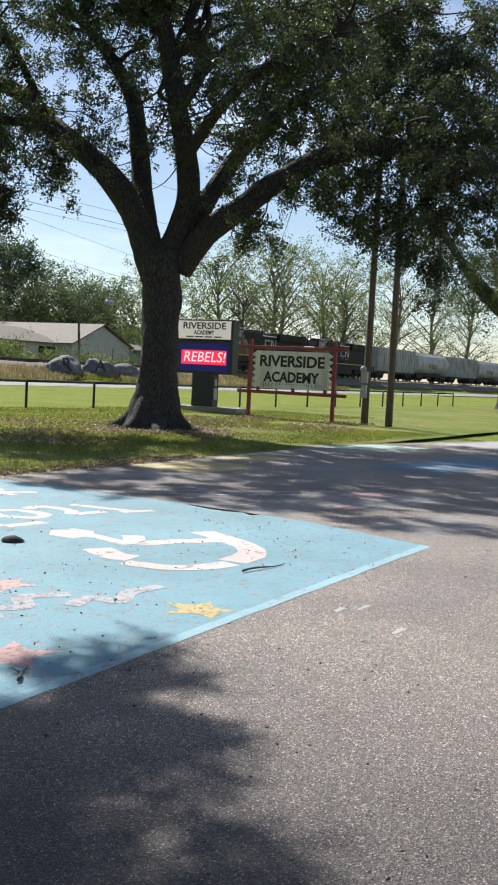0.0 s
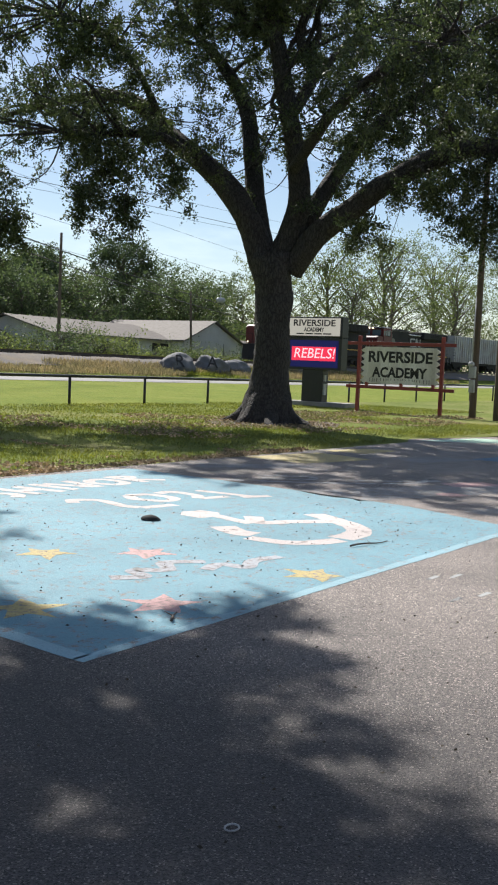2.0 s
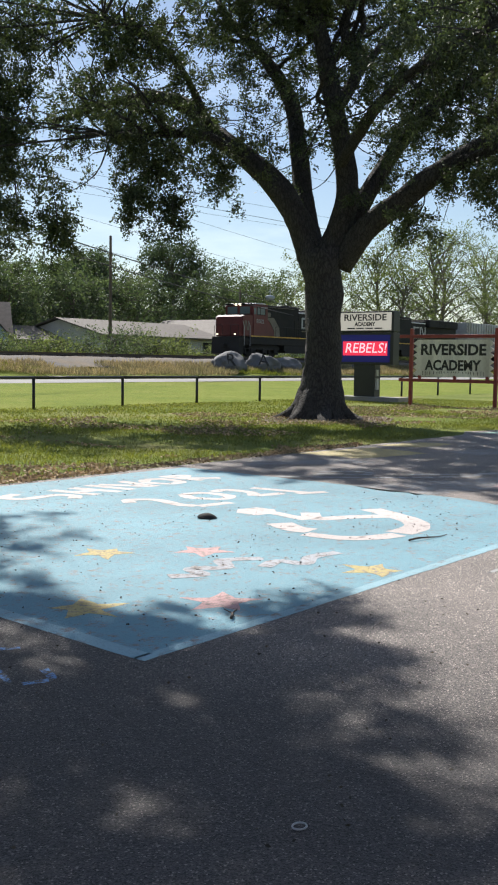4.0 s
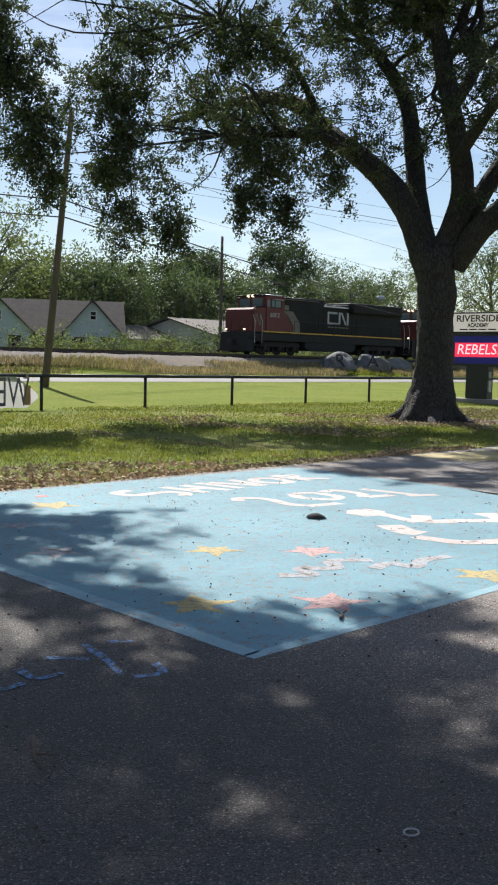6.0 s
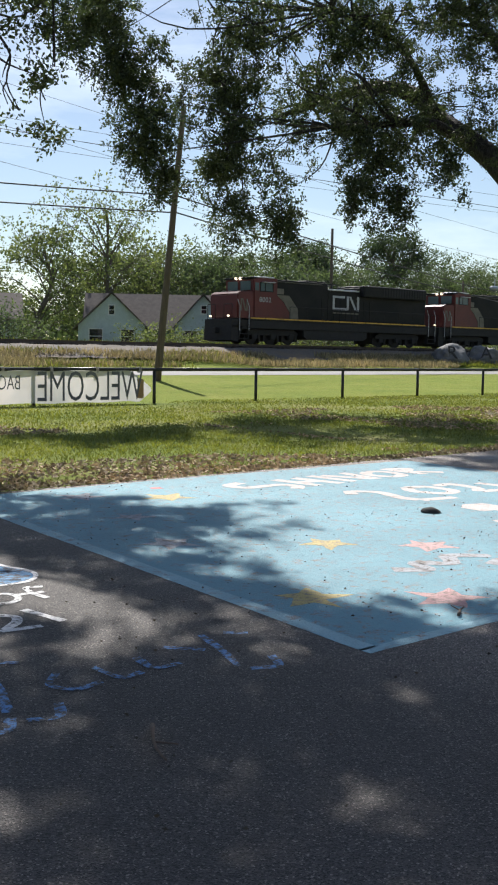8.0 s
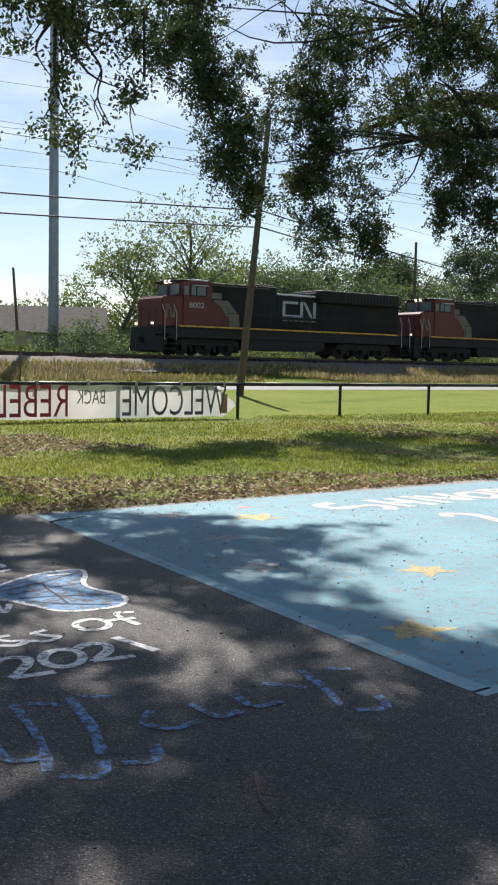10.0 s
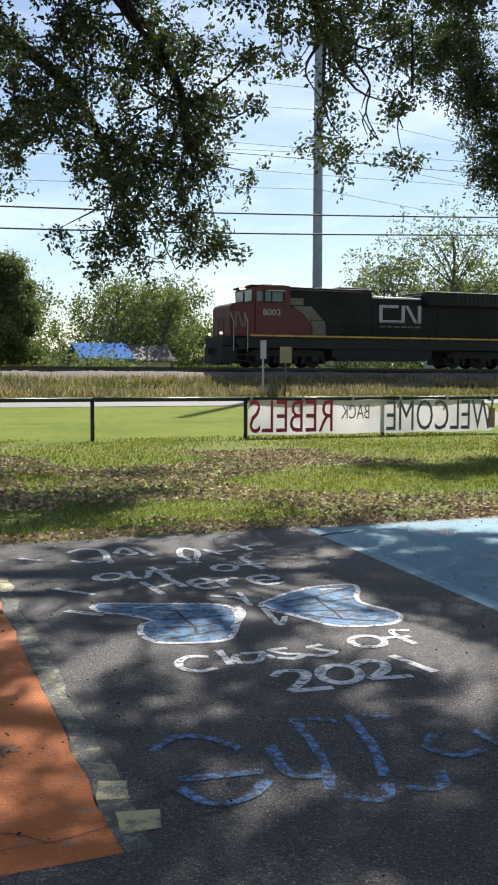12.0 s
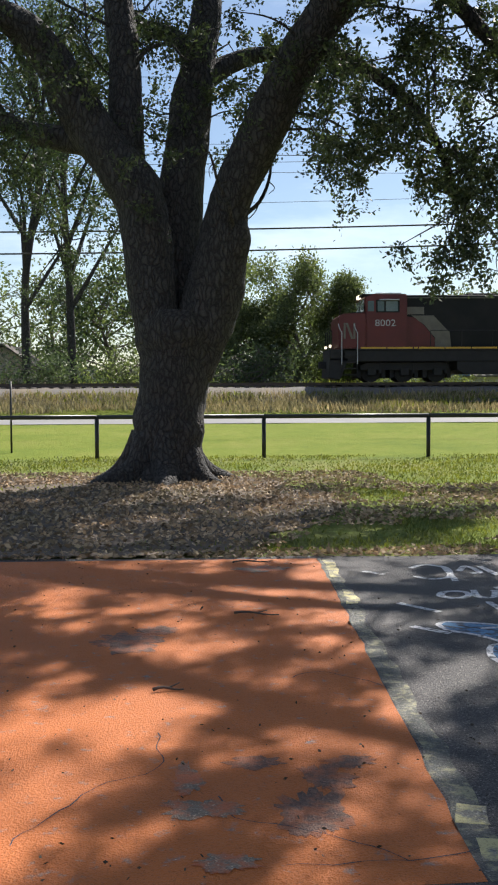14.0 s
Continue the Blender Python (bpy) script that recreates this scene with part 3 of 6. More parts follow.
for r in row:
    ribbon(bm, [(x - 0.24 - 0.12 * (y < 7.7), y - 0.38) for x, y in r], 0.145, Z2)
tagged(link_bm("white_strokes", bm, M_PINKWHITE), "rows of looped white brush strokes on the blue paint", "lettering", kind="structure")
for x, y, r, a, m, lab in ((5.48, 5.40, 0.24, 0.3, M_GOLD, "gold"), (4.17, 4.22, 0.26, 0.9, M_GOLD, "gold"), (6.05, 4.89, 0.24, 0.1, M_PINK, "coral pink"), (4.82, 3.73, 0.27, 0.6, M_PINK, "coral pink"),
                           (6.30, 3.52, 0.26, 0.2, M_GOLD, "gold"), (5.9, 8.1, 0.30, 0.5, M_GOLD, "gold"), (5.2, 8.6, 0.28, 0.8, M_PALEPINK, "faded pink"), (4.5, 6.1, 0.26, 0.2, M_PALEPINK, "faded pink"), (4.95, 7.3, 0.22, 0.6, M_PALEPINK, "faded pink")):
    paint("star", [rough_edge(star_shape(x - 0.11, y - 0.11, r, a), 0.05, 0.04)], m, "small %s star painted on the blue stall" % lab, Z2, "star")
bm = bmesh.new()
ribbon(bm, [(5.05, 4.35), (5.25, 4.22), (5.35, 4.40), (5.55, 4.25), (5.75, 4.42), (6.0, 4.25)], 0.13, Z2)
ribbon(bm, [(5.75, 4.05), (6.0, 4.1), (6.05, 3.9), (6.3, 4.0), (6.6, 3.95)], 0.12, Z2)
tagged(link_bm("faded_strokes", bm, M_PALEPINK), "faded pale pink painted squiggles on the blue stall", "lettering", kind="structure")

# stall between the orange and the blue one: hand-lettered words
def oval(x, y, rx, ry, turn=-25, n=13):
    c, d = math.cos(radians(turn)), math.sin(radians(turn))
    return [(x + rx * math.cos(t) * c - ry * math.sin(t) * d, y + rx * math.cos(t) * d + ry * math.sin(t) * c) for t in np.linspace(0, 2 * math.pi, n)]


def hand_words(text, strokes, width):
    bm = bmesh.new()
    for r in strokes:
        ribbon(bm, r, width, Z2, 6, 0.3)
    tagged(link_bm("painted_words", bm, M_WHITE), "white hand-painted words on dark asphalt reading %s" % text, "lettering", kind="structure")


hand_words("class of", ([(1.65, 5.20), (1.55, 5.23), (1.47, 5.15), (1.46, 5.03), (1.53, 4.96), (1.62, 4.99)], [(1.74, 5.30), (1.71, 5.02)], [(1.92, 5.18), (1.80, 5.18), (1.76, 5.05), (1.86, 5.03), (1.94, 5.16)], [(1.94, 5.20), (1.96, 5.05)],
                        [(2.10, 5.21), (2.00, 5.20), (2.05, 5.11), (2.13, 5.06), (2.06, 5.01), (1.98, 5.05)], [(2.31, 5.21), (2.22, 5.18), (2.27, 5.10), (2.31, 5.05), (2.23, 5.00), (2.15, 5.05)], oval(2.58, 5.18, 0.095, 0.12), [(2.92, 5.31), (2.82, 5.34), (2.79, 5.20), (2.80, 5.04)], [(2.69, 5.21), (2.86, 5.19)]), 0.044)
hand_words("2021", ([(1.83, 4.75), (1.91, 4.82), (2.00, 4.77), (1.96, 4.66), (1.82, 4.51)], [(1.82, 4.51), (2.03, 4.49)], oval(2.16, 4.68, 0.10, 0.15), [(2.29, 4.79), (2.39, 4.84), (2.45, 4.77), (2.40, 4.66), (2.26, 4.55)], [(2.26, 4.55), (2.48, 4.52)], [(2.56, 4.88), (2.62, 4.54)]), 0.055)
hand_words("out of here", (oval(1.66, 7.46, 0.10, 0.13), [(1.84, 7.62), (1.81, 7.38), (1.91, 7.36), (1.99, 7.56)], [(2.04, 7.72), (2.06, 7.32)], [(1.96, 7.56), (2.19, 7.60)], oval(2.57, 7.50, 0.09, 0.13), [(2.93, 7.88), (2.84, 7.86), (2.83, 7.34)], [(2.70, 7.56), (2.94, 7.57)],
                           [(1.83, 7.20), (1.86, 6.75)], [(2.04, 7.32), (2.07, 6.93)], [(1.84, 6.96), (2.06, 7.10)], [(2.15, 6.98), (2.29, 7.02), (2.27, 7.16), (2.15, 7.07), (2.17, 6.84), (2.30, 6.84)], [(2.36, 7.08), (2.35, 6.82)], [(2.36, 6.98), (2.43, 7.08), (2.52, 7.08)], [(2.60, 6.96), (2.78, 6.97), (2.75, 7.12), (2.60, 7.06), (2.62, 6.82), (2.79, 6.84)]), 0.055)
bm = bmesh.new()
for r in ([(1.52, 8.20), (1.64, 8.08), (1.80, 8.18), (1.86, 8.58), (1.72, 8.72), (1.57, 8.58)], [(1.86, 8.58), (1.80, 7.98)], [(1.93, 8.40), (2.05, 8.64), (2.09, 8.36), (2.00, 8.30)], [(2.16, 8.62), (2.20, 8.20)], [(2.29, 7.84), (2.44, 7.86), (2.60, 8.28), (2.52, 8.44), (2.41, 8.11), (2.46, 7.76)], [(2.68, 8.36), (2.74, 8.06)], [(2.66, 8.22), (2.91, 8.20)], [(3.02, 8.52), (3.05, 8.16)], [(3.02, 8.36), (3.26, 8.40)], [(1.15, 8.45), (1.30, 8.30)], [(1.20, 7.20), (1.42, 6.90)], [(1.15, 6.50), (1.34, 6.30)]):
    ribbon(bm, r, 0.055, Z2, 6, 0.3)
tagged(link_bm("white_strokes", bm, M_WHITE), "worn white brush strokes along the stall's far end", "lettering", kind="structure")


def butterfly():
    right = [(2.37, 6.26), (2.63, 6.47), (2.91, 6.61), (3.19, 6.60), (3.16, 6.42), (3.04, 6.21), (3.00, 6.03), (3.06, 5.81), (3.05, 5.64), (2.93, 5.50), (2.72, 5.49), (2.56, 5.57), (2.48, 5.78), (2.40, 6.01)]
    left = [(1.32, 6.54), (1.42, 6.61), (1.76, 6.48), (2.09, 6.34), (2.15, 6.18), (2.09, 5.93), (1.95, 5.62), (1.84, 5.48), (1.65, 5.49), (1.48, 5.57), (1.44, 5.76), (1.50, 5.98), (1.59, 6.06), (1.48, 6.26), (1.35, 6.38)]
    for w in (right, left):
        c = spline(w + [w[0]], 5)[:-1]
        paint("butterfly_wing", [[tuple(p) for p in c]], M_WING, "blue painted butterfly wing with dark veins", Z1, "painting")
    bm = bmesh.new()
    for w in (right, left):
        ribbon(bm, w + [w[0]], 0.036, Z2, 6, 0.3)
    for r in ([(2.20, 6.25), (2.16, 6.03), (1.98, 5.72)], [(2.35, 6.22), (2.30, 5.90), (2.27, 5.69), (2.38, 5.88)], [(2.29, 6.22), (2.30, 6.45), (2.14, 6.59)], [(2.29, 6.24), (2.36, 6.63)], [(2.33, 6.10), (2.47, 5.87)], [(1.56, 6.42), (1.70, 6.44)], [(2.92, 6.52), (3.08, 6.50)]):
        ribbon(bm, r, 0.040, Z2)
    tagged(link_bm("butterfly_outline", bm, M_WHITE), "white painted butterfly outline on dark asphalt", "painting", kind="structure")
    bm = bmesh.new()
    for r in ([(2.46, 6.22), (2.80, 6.34), (3.14, 6.50)], [(2.46, 6.10), (2.75, 6.16), (3.02, 6.18)], [(2.48, 5.98), (2.72, 5.92), (3.02, 5.78)], [(2.52, 5.86), (2.68, 5.70), (2.90, 5.55)], [(2.80, 6.34), (2.75, 6.16), (2.72, 5.92), (2.68, 5.70)], [(2.08, 6.18), (1.80, 6.26), (1.44, 6.50)], [(2.04, 6.04), (1.78, 6.04), (1.56, 6.10)], [(1.98, 5.88), (1.78, 5.84), (1.50, 5.90)], [(1.90, 5.70), (1.74, 5.66), (1.54, 5.62)], [(1.80, 6.26), (1.78, 6.04), (1.78, 5.84), (1.74, 5.66)]):
        ribbon(bm, r, 0.020, Z2)
    tagged(link_bm("butterfly_veins", bm, M_VEIN), "thin dark veins on the painted wings", "painting", kind="structure")


butterfly()
# a painted name, kept as plain curved bars
bm = bmesh.new()
for r in ([(1.00, 4.00), (1.14, 4.12), (1.26, 4.06), (1.34, 3.90)], [(1.02, 3.70), (1.34, 3.66)], [(1.00, 3.62), (1.06, 3.46), (1.20, 3.46), (1.32, 3.58)], [(1.46, 3.90), (1.42, 3.60), (1.54, 3.54)],
          [(1.68, 4.16), (1.60, 3.70), (1.50, 3.42)], [(1.52, 3.36), (1.64, 3.28), (1.72, 3.40)], [(1.92, 4.12), (1.84, 3.74), (1.74, 3.46)], [(1.76, 3.34), (1.88, 3.30), (1.96, 3.44)], [(1.74, 4.14), (1.84, 4.06)], [(1.98, 4.10), (2.08, 4.02)],
          [(2.14, 3.78), (2.04, 3.66), (2.10, 3.54), (2.24, 3.56)], [(2.32, 3.76), (2.34, 3.56), (2.46, 3.56)], [(2.56, 3.76), (2.54, 3.58), (2.68, 3.56)], [(2.76, 3.82), (2.90, 3.66)], [(3.04, 3.88), (2.96, 3.60), (2.86, 3.36)], [(2.88, 3.30), (3.02, 3.26), (3.10, 3.40)], [(3.16, 3.84), (3.26, 3.76)]):
    ribbon(bm, r, 0.043, Z2, 6, 0.5)
tagged(link_bm("blue_strokes", bm, M_CHALKBLUE), "worn curved blue brush strokes on dark asphalt", "lettering", kind="structure")

# faded stalls farther along the lot
paint("far_stall_paint", [rough_edge([(13.6, 9.2), (13.6, 7.95), (15.2, 7.6), (15.6, 8.9)], 0.08), rough_edge([(16.0, 9.1), (17.3, 8.9), (17.5, 8.2), (16.2, 8.3)], 0.08)], M_GOLD, "faded orange-gold painted squares on the lot", Z1)
paint("far_stall_paint", [rough_edge([(17.1, 6.6), (17.3, 5.4), (21.5, 4.2), (22.0, 6.2)], 0.08)], M_ROYAL, "shaded mid-blue painted stall", Z1)
paint("far_stall_paint", [rough_edge([(20.6, 9.3), (21.8, 8.0), (23.4, 7.6), (23.0, 8.9)], 0.08)], M_MINT, "pale mint green painted stall", Z1)
paint("far_stall_paint", [rough_edge([(25.0, 8.2), (25.5, 6.6), (31, 5.4), (31, 6.6)], 0.08)], M_PALEPINK, "pale pink painted patch at the lot's end", Z1)
paint("far_stall_paint", [rough_edge([(10.2, 5.2), (13.5, 3.9), (13.8, 4.7), (10.4, 6.2)], 0.1), rough_edge([(11.5, 8.6), (13.2, 7.4), (13.3, 8.0), (12.0, 8.9)], 0.1), rough_edge([(15.5, 6.9), (17.0, 6.4), (17.0, 7.2), (15.8, 7.6)], 0.1), rough_edge([(10.3, 3.2), (11.6, 2.9), (11.9, 3.6), (10.4, 4.0)], 0.1)], M_GREYPAINT, "worn pale grey paint on the lot", Z1)
paint("far_stall_paint", [rough_edge([(12.6, 5.0), (13.4, 4.6), (13.5, 5.0), (12.8, 5.3)], 0.1), rough_edge([(11.5, 4.6), (11.9, 4.5), (11.9, 4.8), (11.6, 4.9)], 0.05)], M_PINK, "coral pink paint splashes on the lot", Z2)
bm = bmesh.new()
for r in ([(10.6, 7.4), (11.4, 6.4), (12.4, 5.6), (13.0, 5.6)], [(11.2, 7.2), (11.6, 6.7), (11.9, 6.9), (11.4, 7.4)], [(12.0, 6.3), (12.9, 5.5), (13.2, 5.7)]):
    ribbon(bm, r, 0.12, Z2)
tagged(link_bm("faded_strokes", bm, M_FADED), "faded white painted curves on the shaded stall", "lettering", kind="structure")
for x, y, a in ((6.75, 2.72, 0.2), (6.95, 2.62, 0.3), (6.2, 2.3, 0.1), (6.5, 2.22, 0.0)):
    paint("paint_scrap", [rough_edge([(x - 0.09, y - 0.015), (x + 0.09, y - 0.02), (x + 0.09, y + 0.02), (x - 0.09, y + 0.015)], 0.01, 0.05)], M_FADED, "short scrap of white paint on asphalt", Z1)


# ---------------------------------------------------------------- small loose things
def ring_thing():
    bm = bmesh.new()
    p = [(0.026 * math.cos(a), 0.022 * math.sin(a), 0.008) for a in np.linspace(0, 2 * math.pi, 25)]
    tube(bm, p, [0.0034] * 25, 6, closed=False)
    ob = link_bm("ring", bm, M_METER, True)
    ob.matrix_basis = pose(2.505, 1.51, 0.030)
    tagged(ob, "small pale metal ring lying on the asphalt", "ring")


ring_thing()


def twig(x, y, length, turn):
    bm = bmesh.new()
    p = [(k * length / 6, 0.012 * math.sin(k * 0.8 + x), 0.012 + 0.006 * math.sin(k)) for k in range(7)]
    tube(bm, p, [0.010 - 0.001 * k for k in range(7)], 6)
    tube(bm, [p[3], (p[3][0] + 0.06, 0.07, 0.02)], [0.005, 0.003], 5)
    ob = link_bm("twig", bm, M_TWIG, True)
    ob.matrix_basis = pose(x, y, 0.034, 0, 0, turn)
    tagged(ob, "thin dry brown twig lying on the pavement", "twig", "fallen twigs")


for x, y, ln, a in ((2.09, 2.97, 0.34, -116), (0.05, 6.9, 0.3, -10), (7.4, 3.75, 0.5, -10), (0.1, 8.9, 0.35, 10), (4.4, 3.3, 0.2, 25), (3.9, 8.6, 0.5, 20), (-0.4, 5.2, 0.15, 5)):
    twig(x, y, ln, a)


def lump():
    bm = bmesh.new()
    g = bmesh.ops.create_icosphere(bm, subdivisions=3, radius=0.10)
    for v in g["verts"]:
        v.co *= 1 + 0.35 * noise.noise(v.co * 6)
        v.co.z = max(0, v.co.z * 0.5 - 0.25 * abs(v.co.x))
        v.co.x *= 0.75
    ob = link_bm("crushed_cloth", bm, M_FRAME, True)
    ob.matrix_basis = pose(7.22, 5.80, 0.040, 0, 0, 40)
    tagged(ob, "small crumpled dark rag lying on the blue stall", "rag")


lump()
paint("red_scrap", [rough_edge([(6.02, 8.55), (6.14, 8.53), (6.15, 8.63), (6.03, 8.65)], 0.01, 0.04)], plain("red_scrap", (0.7, 0.05, 0.03), 0.5), "tiny bright red scrap on the blue stall", Z2, "scrap")

# fallen leaves on pavement and lawn
rng = np.random.default_rng(3)


def litter(name, n, xr, yr, z, label, mat, size=(0.03, 0.06), patch=None):
    c = np.stack([rng.uniform(*xr, n), rng.uniform(*yr, n), np.full(n, z) + rng.uniform(0, 0.012, n)], 1)
    if patch:
        keep = np.array([patch(x, y) for x, y, _ in c])
        c = c[keep]
    n = len(c)
    d = rng.normal(size=(n, 3))
    d[:, 2] *= 0.25
    d[:, 2] = np.abs(d[:, 2])
    L = rng.uniform(*size, n)
    tagged(leaves(name, c, d, L, L * 0.55, mat), label, "leaves", kind="stuff")


M_DEAD = leaf_mat("dead_leaf", (0.14, 0.098, 0.064), (0.40, 0.295, 0.195), (1, 1, 1), 0.15, 0.8)
M_CRUMB = leaf_mat("dark_crumb", (0.03, 0.025, 0.02), (0.07, 0.055, 0.04), (1, 1, 1), 0.1, 0.8)
litter("fallen_leaves", 4200, (-3, 10), (1.0, 9.2), 0.036, "scattered dark leaf crumbs on the pavement", M_CRUMB, (0.006, 0.024), lambda x, y: noise.noise(Vector((x * 0.8, y * 0.8, 0))) > -0.15)
litter("fallen_leaves", 16000, (-8, 16), (9.2, 10.2), 0.035, "band of dry brown leaves along the lawn's edge", M_DEAD, (0.04, 0.08), lambda x, y: (y - 9.2) < 0.35 + 0.55 * abs(noise.noise(Vector((x * 0.7, 3, 0)))) or noise.noise(Vector((x * 1.5, y * 1.5, 7))) > 0.25)
litter("fallen_leaves", 52000, (-9, 12), (9.6, 18.5), 0.072, "dry brown fallen leaves on the bare patches of lawn", M_DEAD, (0.04, 0.085), lambda x, y: noise.noise(Vector((x * 0.35, y * 0.35, 2))) + (0.35 if x < 2 and y > 11 else 0.0) - (0.25 if x > 6 else 0) > -0.01)
litter("fallen_leaves", 14000, (13, 34), (11.5, 18.5), 0.066, "dry brown fallen leaves round the tree's foot", M_DEAD, (0.05, 0.09), lambda x, y: noise.noise(Vector((x * 0.4, y * 0.4, 4))) > 0.05 or math.hypot(x - 22.6, y - 14.6) < 1.9)


def tufts(name, n, xr, yr, label, mat, height, width, keep=None, lean=0.35):
    x, y = rng.uniform(*xr, n), rng.uniform(*yr, n)
    if keep:
        k = np.array([keep(a, b) for a, b in zip(x, y)])
        x, y = x[k], y[k]
    n = len(x)
    z = np.array([ground_z(b) for b in y])
    d = rng.normal(0, lean, size=(n, 3))
    d[:, 2] = 1
    L = rng.uniform(0.5, 1.2, n) * height
    tagged(leaves(name, np.stack([x, y, z], 1), d, L, np.full(n, width) * rng.uniform(0.6, 1.3, n), mat), label, "grass", kind="stuff")


# bare leafy soil under the forked oak
def soil_patch(cx, cy, rx, ry, seed):
    bm = bmesh.new()
    pts = []
    for k in range(90):
        t = 2 * math.pi * k / 90
        q = 1 + 0.28 * noise.noise(Vector((math.cos(t) * 1.6, math.sin(t) * 1.6, seed))) + 0.14 * noise.noise(Vector((math.cos(t) * 5, math.sin(t) * 5, seed)))
        pts.append((cx + rx * q * math.cos(t), max(9.3, cy + ry * q * math.sin(t))))
    c = bm.verts.new((cx, cy, 0.066))
    ring = [bm.verts.new((x, y, 0.050)) for x, y in pts]
    for k in range(90):
        bm.faces.new((c, ring[k], ring[(k + 1) % 90]))
    tagged(link_bm("soil", bm, M_SOIL, True), "bare brown soil with dry leaves under the oak", "soil", kind="structure")


soil_patch(-2.0, 13.6, 3.9, 4.6, 1.0)
soil_patch(22.6, 14.4, 2.3, 1.6, 6.0)
tufts("grass_blades", 120000, (-10, 30), (9.45, 15.5), "short mown green grass blades", M_BLADE, 0.06, 0.015, lambda x, y: noise.noise(Vector((x * 0.35, y * 0.35, 2))) + (0.5 if x < 2 and y > 10.2 else 0.0) + random.gauss(0, 0.25) < 0.16, 0.55)
tufts("grass_blades", 80000, (-10, 40), (15.3, 23.4), "short mown green grass blades", M_BLADE, 0.065, 0.024, lambda x, y: noise.noise(Vector((x * 0.35, y * 0.35, 2))) + (0.5 if x < 1.5 and y < 19 else 0.0) + random.gauss(0, 0.25) < 0.18, 0.55)
tufts("verge_grass", 60000, (-30, 110), (45.7, 49.3), "tall tan dry grass on the track bank", M_DRYGRASS, 0.42, 0.05, lambda x, y: noise.noise(Vector((x * 0.12, y * 0.5, 9))) + (0.35 if x < 22 else 0.14) > 0.02)
tufts("verge_grass", 30000, (-30, 110), (45.6, 49.6), "green weedy grass on the track bank", M_BLADE, 0.36, 0.06, lambda x, y: noise.noise(Vector((x * 0.14, y * 0.4, 4))) > 0.12)


# ---------------------------------------------------------------- fence and banner
def fence():
    f = thing("fence", "low black tube-rail fence across the lawn", "fence", (0, FENCE_Y, 0))
    n, gap = 36, 3.717
    for k in range(n):
        x = 1.22 + gap * (k - 15)
        bm = bmesh.new()
        cyl(bm, (x, 0, -0.2), (x, 0, 0.95), 0.047, sides=10)
        part("post", bm, M_BLACK, f, smooth=True)
    a = 1.22 - 15 * gap
    for k in range(n - 1):
        bm = bmesh.new()
        cyl(bm, (a + k * gap, 0, 0.965), (a + (k + 1) * gap, 0, 0.965), 0.05, sides=10)
        part("rail", bm, M_BLACK, f, smooth=True)


fence()


def banner():
    b = thing("banner", "white cloth banner with red and grey words tied to the fence", "banner", (8.70, FENCE_Y - 0.06, 0))
    bm = bmesh.new()
    nx, nz = 60, 8
    rows = []
    for j in range(nz + 1):
        row = []
        for i in range(nx + 1):
            u, v = i / nx, j / nz
            end = 7.25 - 0.85 * max(0, abs(v - 0.42) * 1.3) ** 1.2
            x = u * (7.2 if u < 0.9 else 7.2 - (u - 0.9) * 10 * (7.2 - end))
            top = 0.93 - 0.07 * max(0, (u - 0.85) / 0.15) ** 2
            z = 0.10 + v * (top - 0.10) + 0.012 * math.sin(u * 30)
            row.append(bm.verts.new((x, 0.035 * math.sin(u * 22 + v * 2) * (1 - abs(v - 0.5)) - 0.02, z)))
        rows.append(row)
    for p, q in zip(rows, rows[1:]):
        for i in range(nx):
            bm.faces.new((p[i], p[i + 1], q[i + 1], q[i]))
    part("cloth", bm, M_BANNER, b, smooth=True)
    # words face the road, so they stand mirrored on this side
    turn = pose(0, 0, 0, 90, 0, 180)
    for name, text, x, z, size, w, m in (("red_letters", "REBELS", 1.12, 0.50, 1.14, 2.20, M_INK_RED), ("dark_letters", "BACK", 2.84, 0.62, 0.52, 0.78, M_INK_GREY), ("grey_letters", "WELCOME", 5.30, 0.49, 1.12, 3.20, M_INK_GREY)):
        words(name, text, size, m, b, Matrix.Translation((x, -0.075, z)) @ turn, bold=-0.004, depth=0.003, width=w)
    part("patch", boxes((6.75, 6.95, -0.068, -0.060, 0.18, 0.70)), M_TAN, b, "tan corner patch")
    for k in range(6):
        part("tie", boxes((0.05 + k * 1.36, 0.11 + k * 1.36, -0.03, 0.14, 0.88, 1.03), bevel=0.008), M_BANNER, b)


banner()


